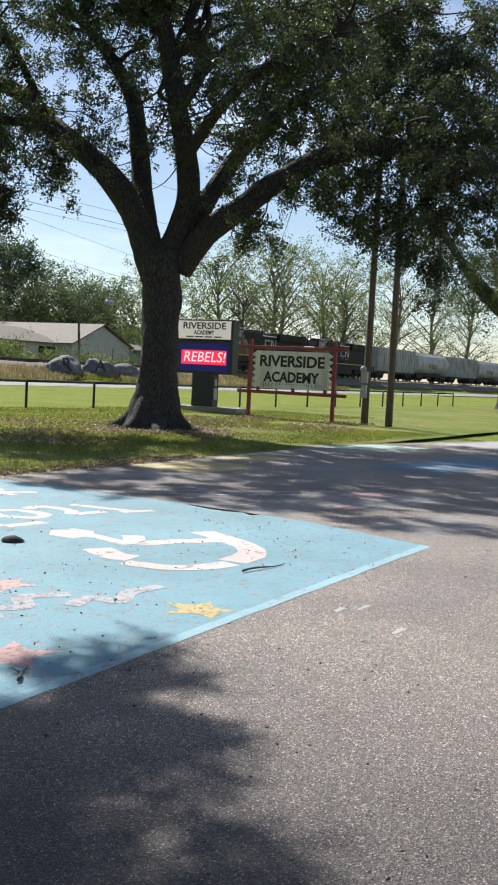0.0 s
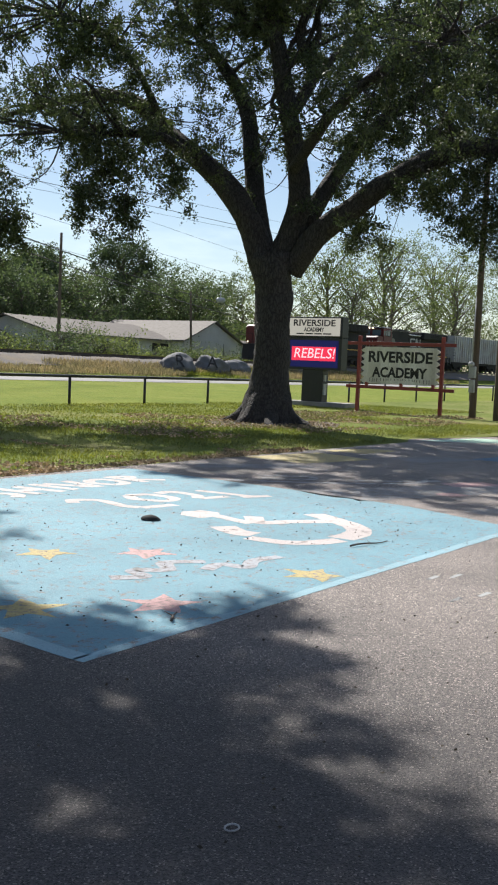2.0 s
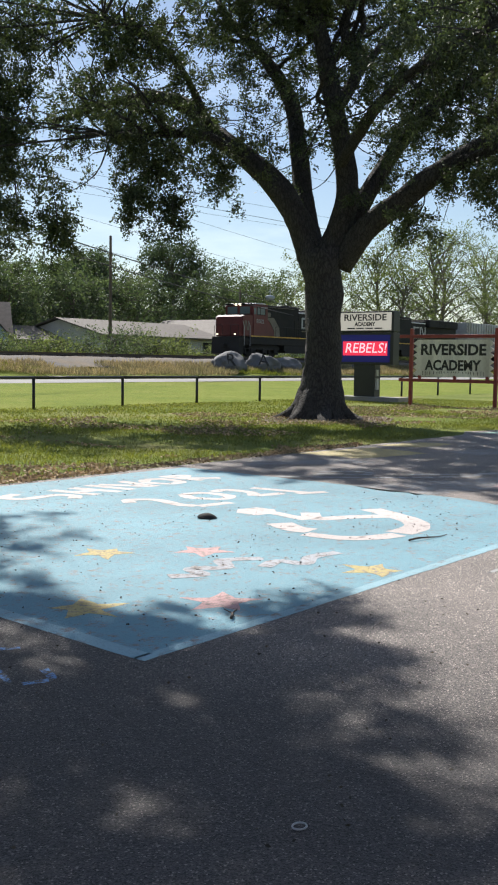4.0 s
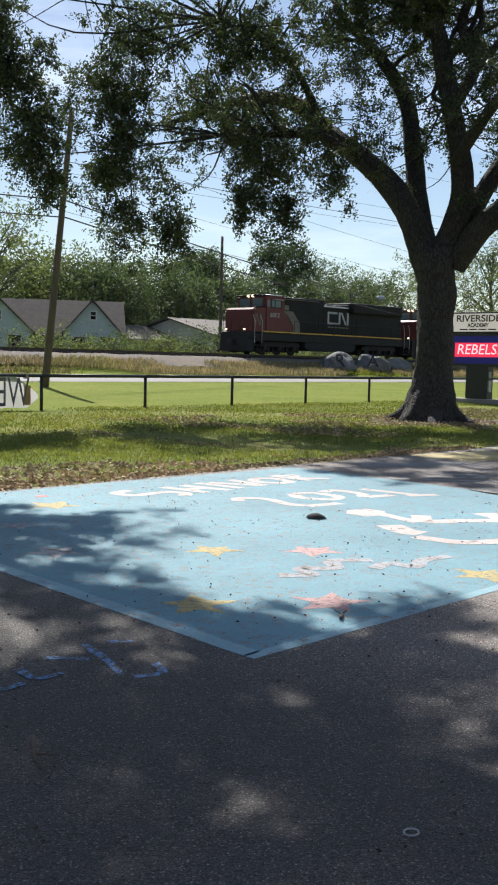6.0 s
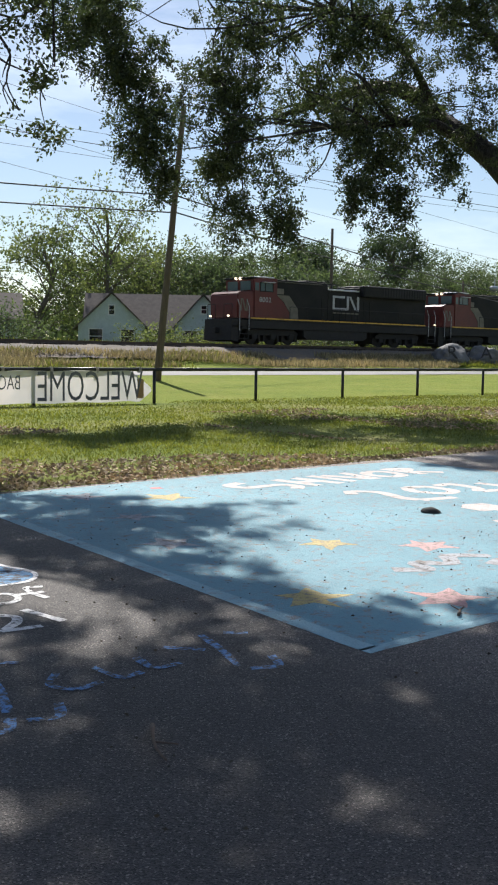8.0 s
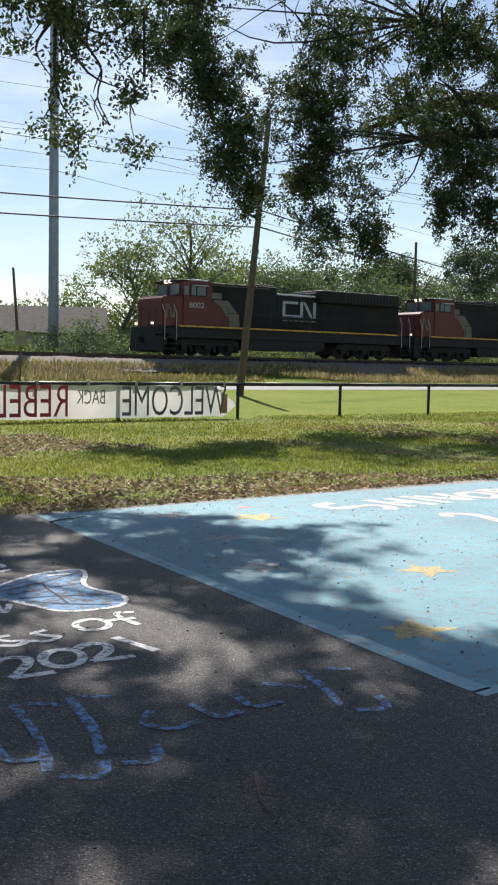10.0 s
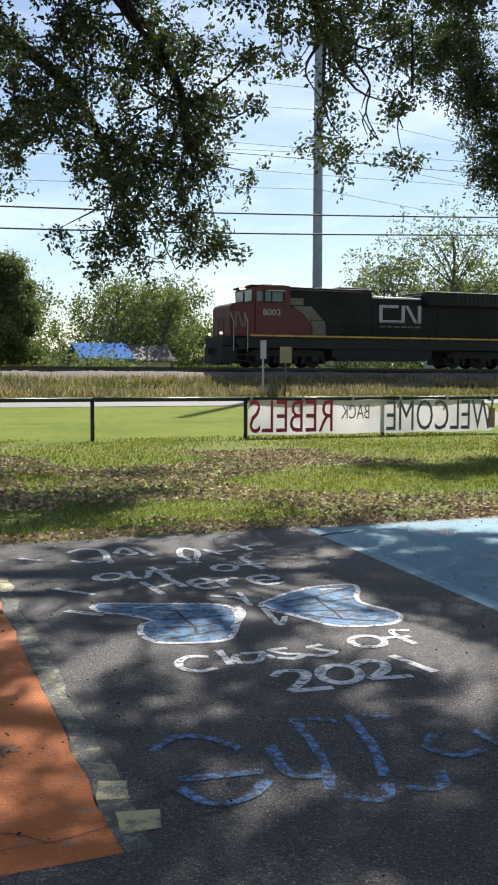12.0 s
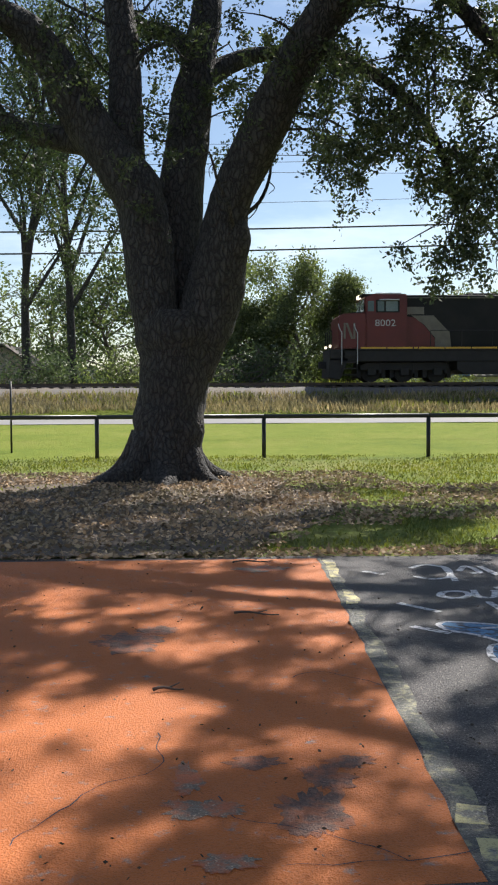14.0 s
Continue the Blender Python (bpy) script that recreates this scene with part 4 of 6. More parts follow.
# ---------------------------------------------------------------- signs
def led_sign():
    s = thing("message_sign", "black cabinet message sign with lit header on a dark pedestal", "sign", (35.3, 20.75, 0), 90)
    part("base", boxes((-1.7, 1.7, -0.45, 0.45, -0.1, 0.22), bevel=0.02), M_CONCRETE, s, "grey concrete base")
    part("pedestal", boxes((-0.48, 0.48, -0.22, 0.22, 0.22, 1.55), bevel=0.01), M_BLACK, s)
    cab = part("cabinet", boxes((-1.30, 1.30, -0.25, 0.25, 1.50, 2.78), bevel=0.02), M_BLACK, s, "black display cabinet")
    part("display", boxes((-1.16, 1.16, 0.252, 0.262, 1.60, 2.68)), M_LED_BLUE, cab, "dim blue display panel")
    h = part("header", boxes((-1.30, 1.30, -0.25, 0.25, 2.80, 3.62), bevel=0.02), M_BLACK, s)
    part("panel", boxes((-1.20, 1.20, 0.252, 0.266, 2.86, 3.56)), M_HEADER, h, "cream translucent header panel")
    face = pose(0, 0, 0, 90, 0, 180)
    for name, text, z, size, w in (("letters", "RIVERSIDE", 3.36, 0.36, 1.95), ("letters", "ACADEMY", 3.10, 0.22, 0.95)):
        words(name, text, size, M_INK, h, Matrix.Translation((0, 0.270, z)) @ face, bold=0.008, depth=0.003, width=w)
    part("small_print", boxes(*[(-0.8 + k * 0.42, -0.45 + k * 0.42, 0.266, 0.272, 2.915, 2.965) for k in range(4)]), M_INK, h)
    words("message", "REBELS!", 0.56, M_LED_WHITE, cab, Matrix.Translation((-0.05, 0.268, 2.14)) @ face, depth=0.003, width=1.9, shear=0.15)
    part("message_glow", boxes((-1.05, 1.0, 0.262, 0.265, 1.86, 2.42)), M_LED_RED, cab, "red lit field round the message")
    part("switch_box", boxes((-0.56, -0.48, 0.0, 0.18, 0.5, 0.95), (-0.55, -0.48, 0.02, 0.16, 1.05, 1.3), bevel=0.008), M_METER, s)


led_sign()


def board_sign():
    s = thing("board_sign", "weathered white board with jagged ends hung in a red timber frame", "sign", (33.34, 16.05, 0), 90)
    # local x runs along the board, +y looks to the road's traffic
    for x in (-1.66, 1.66):
        part("post", boxes((x - 0.06, x + 0.06, -0.06, 0.06, -0.1, 2.84), bevel=0.01), M_REDWOOD, s)
    part("crossbar", boxes((-2.15, 2.15, -0.05, 0.05, 2.50, 2.62), bevel=0.01), M_REDWOOD, s)
    part("crossbar", boxes((-2.15, 2.15, -0.05, 0.05, 0.90, 1.02), bevel=0.01), M_REDWOOD, s)
    out, z, k = [], 1.10, 0
    while z < 2.44:
        out.append((-1.42 - (0.16 if k % 2 else 0.0), z))
        z += 0.11
        k += 1
    out += [(-1.42, 2.44)]
    right = [(-x, zz) for x, zz in out][::-1]
    bm = bmesh.new()
    prism(bm, out + right, -0.025, 0.025)
    board = part("board", bm, M_BOARD, s)
    face = pose(0, 0, 0, 90, 0, 180)
    words("letters", "RIVERSIDE", 0.54, M_INK, board, Matrix.Translation((0, 0.028, 2.06)) @ face, bold=0.018, depth=0.004, width=2.55)
    words("letters", "ACADEMY", 0.50, M_INK, board, Matrix.Translation((0, 0.028, 1.50)) @ face, bold=0.018, depth=0.004, width=2.2)
    for k in range(22):
        x = -1.2 + 2.4 * k / 21 + 0.03 * math.sin(k * 5)
        part("drip", boxes((x - 0.010, x + 0.010, 0.026, 0.030, 1.14 + 0.1 * abs(math.sin(k * 3.3)), 1.30)), M_INK, board)
    for x in (-1.35, -0.1, 1.3):
        part("bracket", boxes((x - 0.05, x + 0.05, -0.04, 0.06, 1.02, 1.14), bevel=0.008), M_REDWOOD, s)


board_sign()


def wood_pole(x, y, h, lean, label, meter=False, r=0.13):
    p = thing("wooden_pole", label, "pole", (x, y, 0))
    bm = bmesh.new()
    pts = [(lean[0] * k / 8, lean[1] * k / 8, -0.3 + (h + 0.3) * k / 8) for k in range(9)]
    tube(bm, pts, [r * (1 - 0.25 * k / 8) for k in range(9)], 12, 0.06)
    part("shaft", bm, M_WOODPOLE, p, smooth=True)
    if meter:
        bm = boxes((-0.30, -0.13, -0.12, 0.10, 1.45, 1.85), (-0.28, -0.14, -0.10, 0.08, 0.95, 1.40), bevel=0.015)
        m = part("meter_box", bm, M_METER, p, "grey electric meter box")
        bm = bmesh.new()
        cyl(bm, (-0.30, 0, 1.92), (-0.42, 0, 1.92), 0.10, 0.09, 14)
        cyl(bm, (-0.2, 0.03, 1.8), (-0.16, 0.03, 4.2), 0.02, sides=8)
        part("meter", bm, M_METER, m, "round glass meter", True)
    return p


wood_pole(33.15, 13.10, 9.0, (0.1, 0.0), "dark wooden pole with a grey electric meter on the lawn", True)
wood_pole(33.10, 12.20, 9.0, (0.1, 0.05), "plain weathered wooden pole on the lawn")


# ---------------------------------------------------------------- railway
TRACK_Y, RAIL_Z = 52.9, 2.0


def track():
    t = thing("railway_track", "two steel rails on dark ties over stone ballast", "track", (0, TRACK_Y, 0), kind="structure")
    for s in (-0.75, 0.75):
        bm = bmesh.new()
        prism_pts = ((-0.075, -0.17), (0.075, -0.17), (0.02, -0.13), (0.02, -0.05), (0.037, -0.04), (0.037, 0.0), (-0.037, 0.0), (-0.037, -0.04), (-0.02, -0.05), (-0.02, -0.13))
        a = [bm.verts.new((-150, s + y, RAIL_Z + z)) for y, z in prism_pts]
        b = [bm.verts.new((260, s + y, RAIL_Z + z)) for y, z in prism_pts]
        for i in range(len(a)):
            j = (i + 1) % len(a)
            bm.faces.new((a[i], a[j], b[j], b[i]))
        part("rail", bm, M_RAILSTEEL, t)
    bm = boxes((-0.11, 0.11, -1.3, 1.3, RAIL_Z - 0.36, RAIL_Z - 0.172), bevel=0.01)
    first = part("tie", bm, M_TIE, t)
    for k in range(1, 240):
        o = new("tie", first.data)
        o.parent = t
        o.matrix_basis = pose(-16 + k * 0.55, 0.03 * math.sin(k * 7), 0, 0, 0, 1.2 * math.sin(k * 3))
    first.matrix_basis = pose(-16, 0, 0)


track()


def wheelset(parent, x):
    bm = bmesh.new()
    for s in (-0.75, 0.75):
        cyl(bm, (0, s - 0.07, 0), (0, s + 0.07, 0), 0.50, sides=24)
        cyl(bm, (0, s + (0.07 if s > 0 else -0.07), 0), (0, s + (0.16 if s > 0 else -0.16), 0), 0.13, sides=12)
    cyl(bm, (0, -0.75, 0), (0, 0.75, 0), 0.09, sides=8)
    w = part("wheelset", bm, M_FRAME, parent)
    w.matrix_basis = pose(x, 0, 0.50)
    return w


def bogie(parent, x, spacing):
    L = spacing[-1] - spacing[0]
    for s in (-1.05, 1.05):
        bm = bmesh.new()
        prism(bm, [(-L / 2 - 0.6, 0.62), (L / 2 + 0.6, 0.62), (L / 2 + 0.6, 0.85), (L / 2 + 0.2, 1.0), (-L / 2 - 0.2, 1.0), (-L / 2 - 0.6, 0.85)], s - 0.09, s + 0.09)
        for q in spacing:
            box(bm, q - 0.22, q + 0.22, s - 0.14, s + 0.14, 0.34, 0.74, 0.03)
            cyl(bm, (q + 0.42, s, 0.45), (q + 0.42, s, 0.95), 0.10, sides=10)
        f = part("bogie_frame", bm, M_FRAME, parent)
        f.matrix_basis = pose(x, 0, 0)
    gear = part("bogie_bolster", boxes((-L / 2 - 0.7, L / 2 + 0.7, -0.62, 0.62, 0.62, 1.06), bevel=0.03), M_FRAME, parent)
    gear.matrix_basis = pose(x, 0, 0)
    for q in spacing:
        for e in (-0.63, 0.63):
            gear = part("brake_beam", boxes((-0.11, 0.11, -0.95, 0.95, 0.22, 0.70), bevel=0.03), M_FRAME, parent)
            gear.matrix_basis = pose(x + q + e, 0, 0)
    return [wheelset(parent, x + q) for q in spacing]


WHEELS, TRAIN = [], []


def shorten(holder, cut, by):
    """Draw everything behind a cut towards the cab."""
    for ob in holder.children_recursive:
        if ob.name.startswith(("wheelset", "bogie", "brake", "axle", "number")):
            continue
        for v in ob.data.vertices:
            if v.co.x > cut:
                v.co.x -= by


def locomotive(numbered, label):
    """Front at local x = 0, body towards +x; z = 0 on the rail."""
    T = thing("locomotive", label, "locomotive", group="train locomotives")
    # underframe, tank, pilot
    part("underframe", boxes((0.6, 21.9, -1.45, 1.45, 1.05, 1.62), bevel=0.03), M_FRAME, T)
    bm = bmesh.new()
    prism(bm, [(8.0, 0.42), (13.6, 0.42), (14.0, 0.62), (14.0, 1.10), (7.6, 1.10), (7.6, 0.62)], -1.4, 1.4)
    part("fuel_tank", bm, M_FRAME, T)
    bm = bmesh.new()
    prism(bm, [(-0.12, 0.25), (0.5, 0.15), (0.9, 1.2), (-0.05, 1.2)], -1.45, 1.45)
    part("snowplough", bm, M_FRAME, T, "black plough at the front")
    for x0 in (-0.45, 21.9):
        part("coupler", boxes((x0, x0 + 0.7, -0.18, 0.18, 0.72, 1.08), bevel=0.04), M_FRAME, T)
    part("rear_pilot", boxes((21.7, 22.0, -1.4, 1.4, 0.5, 1.6), bevel=0.02), M_FRAME, T)
    # yellow sill stripe in lengths
    for k in range(14):
        part("sill_stripe", boxes((1.53 + k * 1.36, 2.82 + k * 1.36, -1.512, -1.47, 1.69, 1.78)), M_SAFETY, T)
    part("walkway", boxes((0.7, 21.8, -1.5, 1.5, 1.62, 1.69)), M_FRAME, T)
    # porch rail, wide nose and cab
    for y0, y1 in ((-1.3, -0.45), (0.45, 1.3)):
        bm = bmesh.new()
        tube(bm, [(0.08, y0, 1.64), (0.08, y0, 2.58), (0.08, y0 + 0.05, 2.62), (0.08, y1 - 0.05, 2.62), (0.08, y1, 2.58), (0.08, y1, 1.64)], [0.022] * 6, 6)
        part("porch_rail", bm, M_FRAME, T)
    part("porch", boxes((-0.05, 0.75, -1.45, 1.45, 1.10, 1.66), bevel=0.03), M_FRAME, T)
    bm = bmesh.new()
    prism(bm, [(0.42, 1.70), (0.38, 3.28), (0.62, 3.47), (1.85, 3.52), (1.85, 1.70)], -1.46, 1.46)
    bmesh.ops.bevel(bm, geom=list(bm.edges), offset=0.07, segments=2, affect="EDGES")
    part("nose", bm, M_LOCO_RED, T)
    part("nose_top", boxes((1.10, 1.80, -1.2, 1.2, 3.50, 3.55), bevel=0.02), M_LOCO_BLACK, T, "black anti-glare nose top")
    bm = bmesh.new()
    prism(bm, [(1.80, 1.70), (1.80, 3.50), (1.72, 4.32), (2.30, 4.46), (5.00, 4.46), (5.00, 1.70)], -1.5, 1.5)
    bmesh.ops.bevel(bm, geom=list(bm.edges), offset=0.05, segments=2, affect="EDGES")
    cab = part("cab", bm, M_LOCO_RED, T, "red driving cab")
    part("cab_roof", boxes((2.30, 4.72, -1.47, 1.47, 4.44, 4.53), bevel=0.03), M_SILVER, cab, "pale metal cab roof")
    part("roof_hatch", boxes((2.60, 3.25, -0.5, 0.5, 4.52, 4.60), bevel=0.02), M_LOCO_BLACK, cab)
    part("brow", boxes((1.60, 2.32, -1.44, 1.44, 4.36, 4.47), bevel=0.03), M_LOCO_BLACK, cab)
    for s in (-1, 1):
        for x0, x1 in ((1.88, 2.20), (2.38, 2.72), (2.80, 3.42)):
            part("side_window", boxes((x0, x1, s * 1.50 - 0.012, s * 1.50 + 0.012, 3.58, 4.10)), M_CABGLASS, cab)
        y0, y1 = s * 1.508 - 0.01, s * 1.508 + 0.01
        part("window_frame", boxes((2.30, 3.50, y0, y1, 4.10, 4.16), (2.30, 3.50, y0, y1, 3.52, 3.58), (2.30, 2.38, y0, y1, 3.58, 4.10), (2.72, 2.80, y0, y1, 3.58, 4.10), (3.42, 3.50, y0, y1, 3.58, 4.10)), M_LOCO_BLACK, cab)
        part("sunshade", boxes((2.45, 3.45, min(s * 1.5, s * 1.80), max(s * 1.5, s * 1.80), 4.13, 4.17)), M_SILVER, cab)
    for y0 in (-1.2, 0.15):
        part("windscreen", boxes((1.715, 1.735, y0, y0 + 1.05, 3.62, 4.22)), M_CABGLASS, cab)
    bm = bmesh.new()
    for y in (-0.22, 0.22):
        cyl(bm, (1.72, y, 4.40), (1.57, y, 4.40), 0.10, sides=12)
    part("headlight", bm, M_HEADLIGHT, T)
    for y in (-0.95, 0.95):
        bm = bmesh.new()
        cyl(bm, (0.10, y, 1.85), (-0.02, y, 1.85), 0.07, sides=12)
        part("ditch_light", bm, M_HEADLIGHT, T)
    # long hood with a slanted red and grey start
    part("hood", boxes((5.00, 10.25, -1.05, 1.05, 1.70, 4.45), bevel=0.06), M_LOCO_BLACK, T)
    part("engine_hood", boxes((10.25, 13.45, -1.05, 1.05, 1.70, 4.02), bevel=0.05), M_LOCO_BLACK, T)
    bm = bmesh.new()
    prism(bm, [(5.01, 1.72), (6.50, 1.72), (6.50, 2.25), (5.95, 2.90), (5.45, 3.30), (5.01, 3.36)], -1.062, -1.052)
    part("hood_panel", bm, M_LOCO_RED, T, "red slanted panel")
    bm = bmesh.new()
    prism(bm, [(5.30, 3.40), (6.44, 3.40), (7.28, 2.54), (7.36, 1.75), (6.52, 1.75), (6.52, 2.27), (5.97, 2.93)], -1.075, -1.064)
    part("hood_panel", bm, M_LOCO_GREY, T, "pale grey slanted edge")
    part("hood_panel", boxes((5.05, 5.95, -1.074, -1.063, 3.46, 3.84)), M_LOCO_GREY, T, "pale equipment door")
    part("hood_edge", boxes((4.95, 9.6, -1.12, -1.05, 4.28, 4.32)), M_LOCO_GREY, T)
    part("radiator_hood", boxes((13.45, 21.0, -1.05, 1.05, 1.70, 4.30), bevel=0.06), M_LOCO_BLACK, T)
    part("radiator", boxes((13.55, 20.6, -1.48, 1.48, 3.62, 4.46), bevel=0.10), M_LOCO_BLACK, T)
    part("intake_roof", boxes((10.28, 13.40, -1.14, 1.14, 3.96, 4.07), bevel=0.03), M_SILVER, T, "bright roof edge")
    part("exhaust_housing", boxes((8.2, 10.2, -0.9, 0.9, 4.43, 4.56), bevel=0.05), M_LOCO_BLACK, T)
    for k in range(4):
        bm = bmesh.new()
        cyl(bm, (15.0 + k * 1.45, 0, 4.44), (15.0 + k * 1.45, 0, 4.53), 0.55, sides=20)
        part("fan", bm, M_LOCO_BLACK, T)
    for k in range(9):
        part("hood_door", boxes((9.6 + k * 0.62, 10.16 + k * 0.62, -1.072, -1.05, 1.85, 3.35), bevel=0.006), M_LOCO_BLACK, T)
    for k in range(16):
        part("louvre", boxes((15.6 + k * 0.3, 15.8 + k * 0.3, -1.50, -1.478, 3.72, 4.34)), M_FRAME, T)
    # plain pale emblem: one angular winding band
    bm = boxes((10.70, 11.95, -1.085, -1.073, 3.46, 3.62), (10.70, 10.91, -1.085, -1.073, 2.76, 3.46), (10.70, 12.15, -1.085, -1.073, 2.60, 2.76),
               (12.15, 12.37, -1.085, -1.073, 2.60, 3.62), (13.23, 13.45, -1.085, -1.073, 2.60, 3.62))
    prism(bm, [(12.37, 3.62), (12.59, 3.62), (13.23, 2.60), (13.01, 2.60)], -1.085, -1.073)
    part("logo", bm, M_LOGO, T, "pale emblem, one angular winding band")
    part("small_print", boxes(*[(10.75 + k * 0.46, 11.11 + k * 0.46, -1.08, -1.073, 2.34, 2.43) for k in range(6)]), M_LOCO_GREY, T)
    if numbered:
        words("number", "8002", 0.48, M_LOGO, T, Matrix.Translation((2.78, -1.514, 2.98)) @ pose(0, 0, 0, 90, 0, 0), depth=0.004, width=1.05)
    bm = boxes((0.66, 0.76, -1.475, -1.462, 2.2, 3.0), (1.16, 1.26, -1.475, -1.462, 2.2, 3.0))
    prism(bm, [(0.76, 3.0), (0.88, 3.0), (1.16, 2.2), (1.04, 2.2)], -1.475, -1.462)
    part("nose_emblem", bm, M_LOCO_GREY, T, "pale angular mark")
    # steps and handrails
    for x0 in (0.58, 20.9):
        for k in range(5):
            part("step", boxes((x0, x0 + 0.75, -1.5, -1.2, 0.35 + k * 0.32, 0.40 + k * 0.32)), M_FRAME, T)
        for x in (x0 - 0.04, x0 + 0.75):
            part("step_side", boxes((x, x + 0.04, -1.5, -1.2, 0.3, 1.66)), M_FRAME, T)
        for x in (x0 - 0.02, x0 + 0.78):
            bm = bmesh.new()
            tube(bm, [(x, -1.53, 0.9), (x, -1.53, 2.5), (x - 0.12, -1.53, 2.72), (x - 0.18, -1.50, 2.95)], [0.025] * 4, 6)
            part("handrail", bm, M_LOGO, T)
    bm = bmesh.new()
    cyl(bm, (6.2, -1.47, 2.62), (20.6, -1.47, 2.62), 0.02, sides=6)
    for k in range(10):
        cyl(bm, (6.2 + k * 1.6, -1.47, 1.69), (6.2 + k * 1.6, -1.47, 2.62), 0.018, sides=6)
    part("side_railing", bm, M_FRAME, T)
    part("horn", boxes((11.4, 11.9, -0.3, 0.3, 4.42, 4.50), (11.45, 11.52, -0.28, -0.2, 4.48, 4.58), (11.75, 11.82, 0.2, 0.28, 4.48, 4.58), (11.60, 11.66, -0.05, 0.05, 4.06, 4.45)), M_FRAME, T)
    WHEELS.extend(bogie(T, 3.85, (-1.70, 0, 1.70)))
    WHEELS.extend(bogie(T, 16.6, (-1.85, 0, 1.85)))
    shorten(T, 4.5, 1.1)
    return T


def hopper_car(label, ribbed, length=17.0):
    T = thing("freight_car", label, "rail car", group="freight cars")
    part("underframe", boxes((0.3, length - 0.3, -1.3, 1.3, 0.95, 1.20)), M_FRAME, T)
    if ribbed:
        part("body", boxes((0.6, length - 0.6, -1.48, 1.48, 1.20, 4.55), bevel=0.04), M_HOPPER, T)
        for k in range(22):
            x = 1.0 + k * (length - 2.0) / 21
            part("rib", boxes((x - 0.08, x + 0.08, -1.58, -1.478, 1.25, 4.5)), M_HOPPER, T)
    else:
        bm = bmesh.new()
        ring = [(math.cos(a) * 1.5, 2.9 + math.sin(a) * 1.6) for a in np.linspace(0, 2 * math.pi, 25)[:-1]]
        a = [bm.verts.new((0.8, y, z)) for y, z in ring]
        b = [bm.verts.new((length - 0.8, y, z)) for y, z in ring]
        for i in range(24):
            bm.faces.new((a[i], a[(i + 1) % 24], b[(i + 1) % 24], b[i]))
        bm.faces.new(a)
        bm.faces.new(b[::-1])
        bmesh.ops.recalc_face_normals(bm, faces=bm.faces)
        part("body", bm, M_HOPPER, T)
        for k in range(3):
            part("chute", boxes((2.0 + k * 4.8, 4.6 + k * 4.8, -0.8, 0.8, 0.5, 1.4), bevel=0.1), M_FRAME, T)
        part("roof_walk", boxes((1.0, length - 1.0, -0.4, 0.4, 4.48, 4.58)), M_SILVER, T)
        for k in range(4):
            part("marking", boxes((6 + k * 1.1, 6.7 + k * 1.1, -1.53, -1.49, 2.2 + 0.2 * math.sin(k * 2), 2.9)), M_LOCO_GREY, T)
    part("ladder", boxes(*[(0.35, 0.75, -1.5, -1.46, 1.3 + k * 0.35, 1.34 + k * 0.35) for k in range(9)]), M_FRAME, T)
    WHEELS.extend(bogie(T, 2.6, (-0.9, 0.9)))
    WHEELS.extend(bogie(T, length - 2.6, (-0.9, 0.9)))
    return T


TRAIN.append((locomotive(True, "red and black diesel locomotive with lit headlights pulling a train"), 0.0))
TRAIN.append((locomotive(False, "second black diesel locomotive with red cab coupled behind the first"), 21.2))
off = 42.4
for k in range(5):
    TRAIN.append((hopper_car("pale grey ribbed hopper car" if k % 2 == 0 else "pale grey rounded hopper car with faded markings", k % 2 == 0), off))
    off += 17.2


# ---------------------------------------------------------------- boulders and bank
def boulder(x, y, r, mark, seed):
    z = ground_z(y)
    bm = bmesh.new()
    g = bmesh.ops.create_icosphere(bm, subdivisions=4, radius=1.0)
    for v in g["verts"]:
        q = v.co + Vector((seed, seed * 2, 0))
        v.co *= 1 + 0.30 * noise.noise(q * 1.1) + 0.10 * noise.noise(q * 2.7)
        v.co = Vector((v.co.x * r[0], v.co.y * r[1], max(-0.3, v.co.z * r[2])))
    b = link_bm("boulder", bm, M_BOULDER, False)
    b.matrix_basis = pose(x, y, z + r[2] * 0.25)
    tagged(b, "large grey painted boulder beside the track bank", "boulder", "boulders by the road")
    if mark:
        w = words("letter", mark, 1.35, M_INK, b, Matrix.Translation((-0.55 * r[0], -0.86 * r[1], 0.42)) @ pose(0, 0, 0, 78, 0, -42), depth=0.05)
    return b


boulder(61.0, 48.2, (1.9, 1.1, 1.0), "R", 3)
boulder(65.2, 48.3, (1.8, 1.1, 0.95), "A", 8)
boulder(68.8, 48.5, (1.7, 1.1, 0.8), "", 15)


def track_sign(x, y, label, square):
    s = thing("track_sign", label, "sign", (x, y, ground_z(y)))
    part("post", boxes((-0.04, 0.04, -0.03, 0.03, -0.2, 2.1 if square else 2.3)), M_WOODPOLE if square else M_METER, s)
    part("panel", boxes((-0.32, 0.32, -0.05, -0.03, 1.55, 2.35) if square else (-0.16, 0.16, -0.05, -0.03, 1.75, 2.65), bevel=0.008), M_SIGNBACK if square else M_METER, s)


track_sign(18.6, 46.4, "small grey trackside marker on a post", False)
track_sign(19.8, 46.4, "yellowish square trackside marker on a wooden post", True)

# thin post by the fence
bm = bmesh.new()
cyl(bm, (0, 0, -0.2), (0, 0, 1.75), 0.025, sides=8)
o = tagged(link_bm("thin_post", bm, M_BLACK, True), "thin dark iron post on the lawn beyond the fence", "post")
o.matrix_basis = pose(-4.85, 25.4, 0.05)


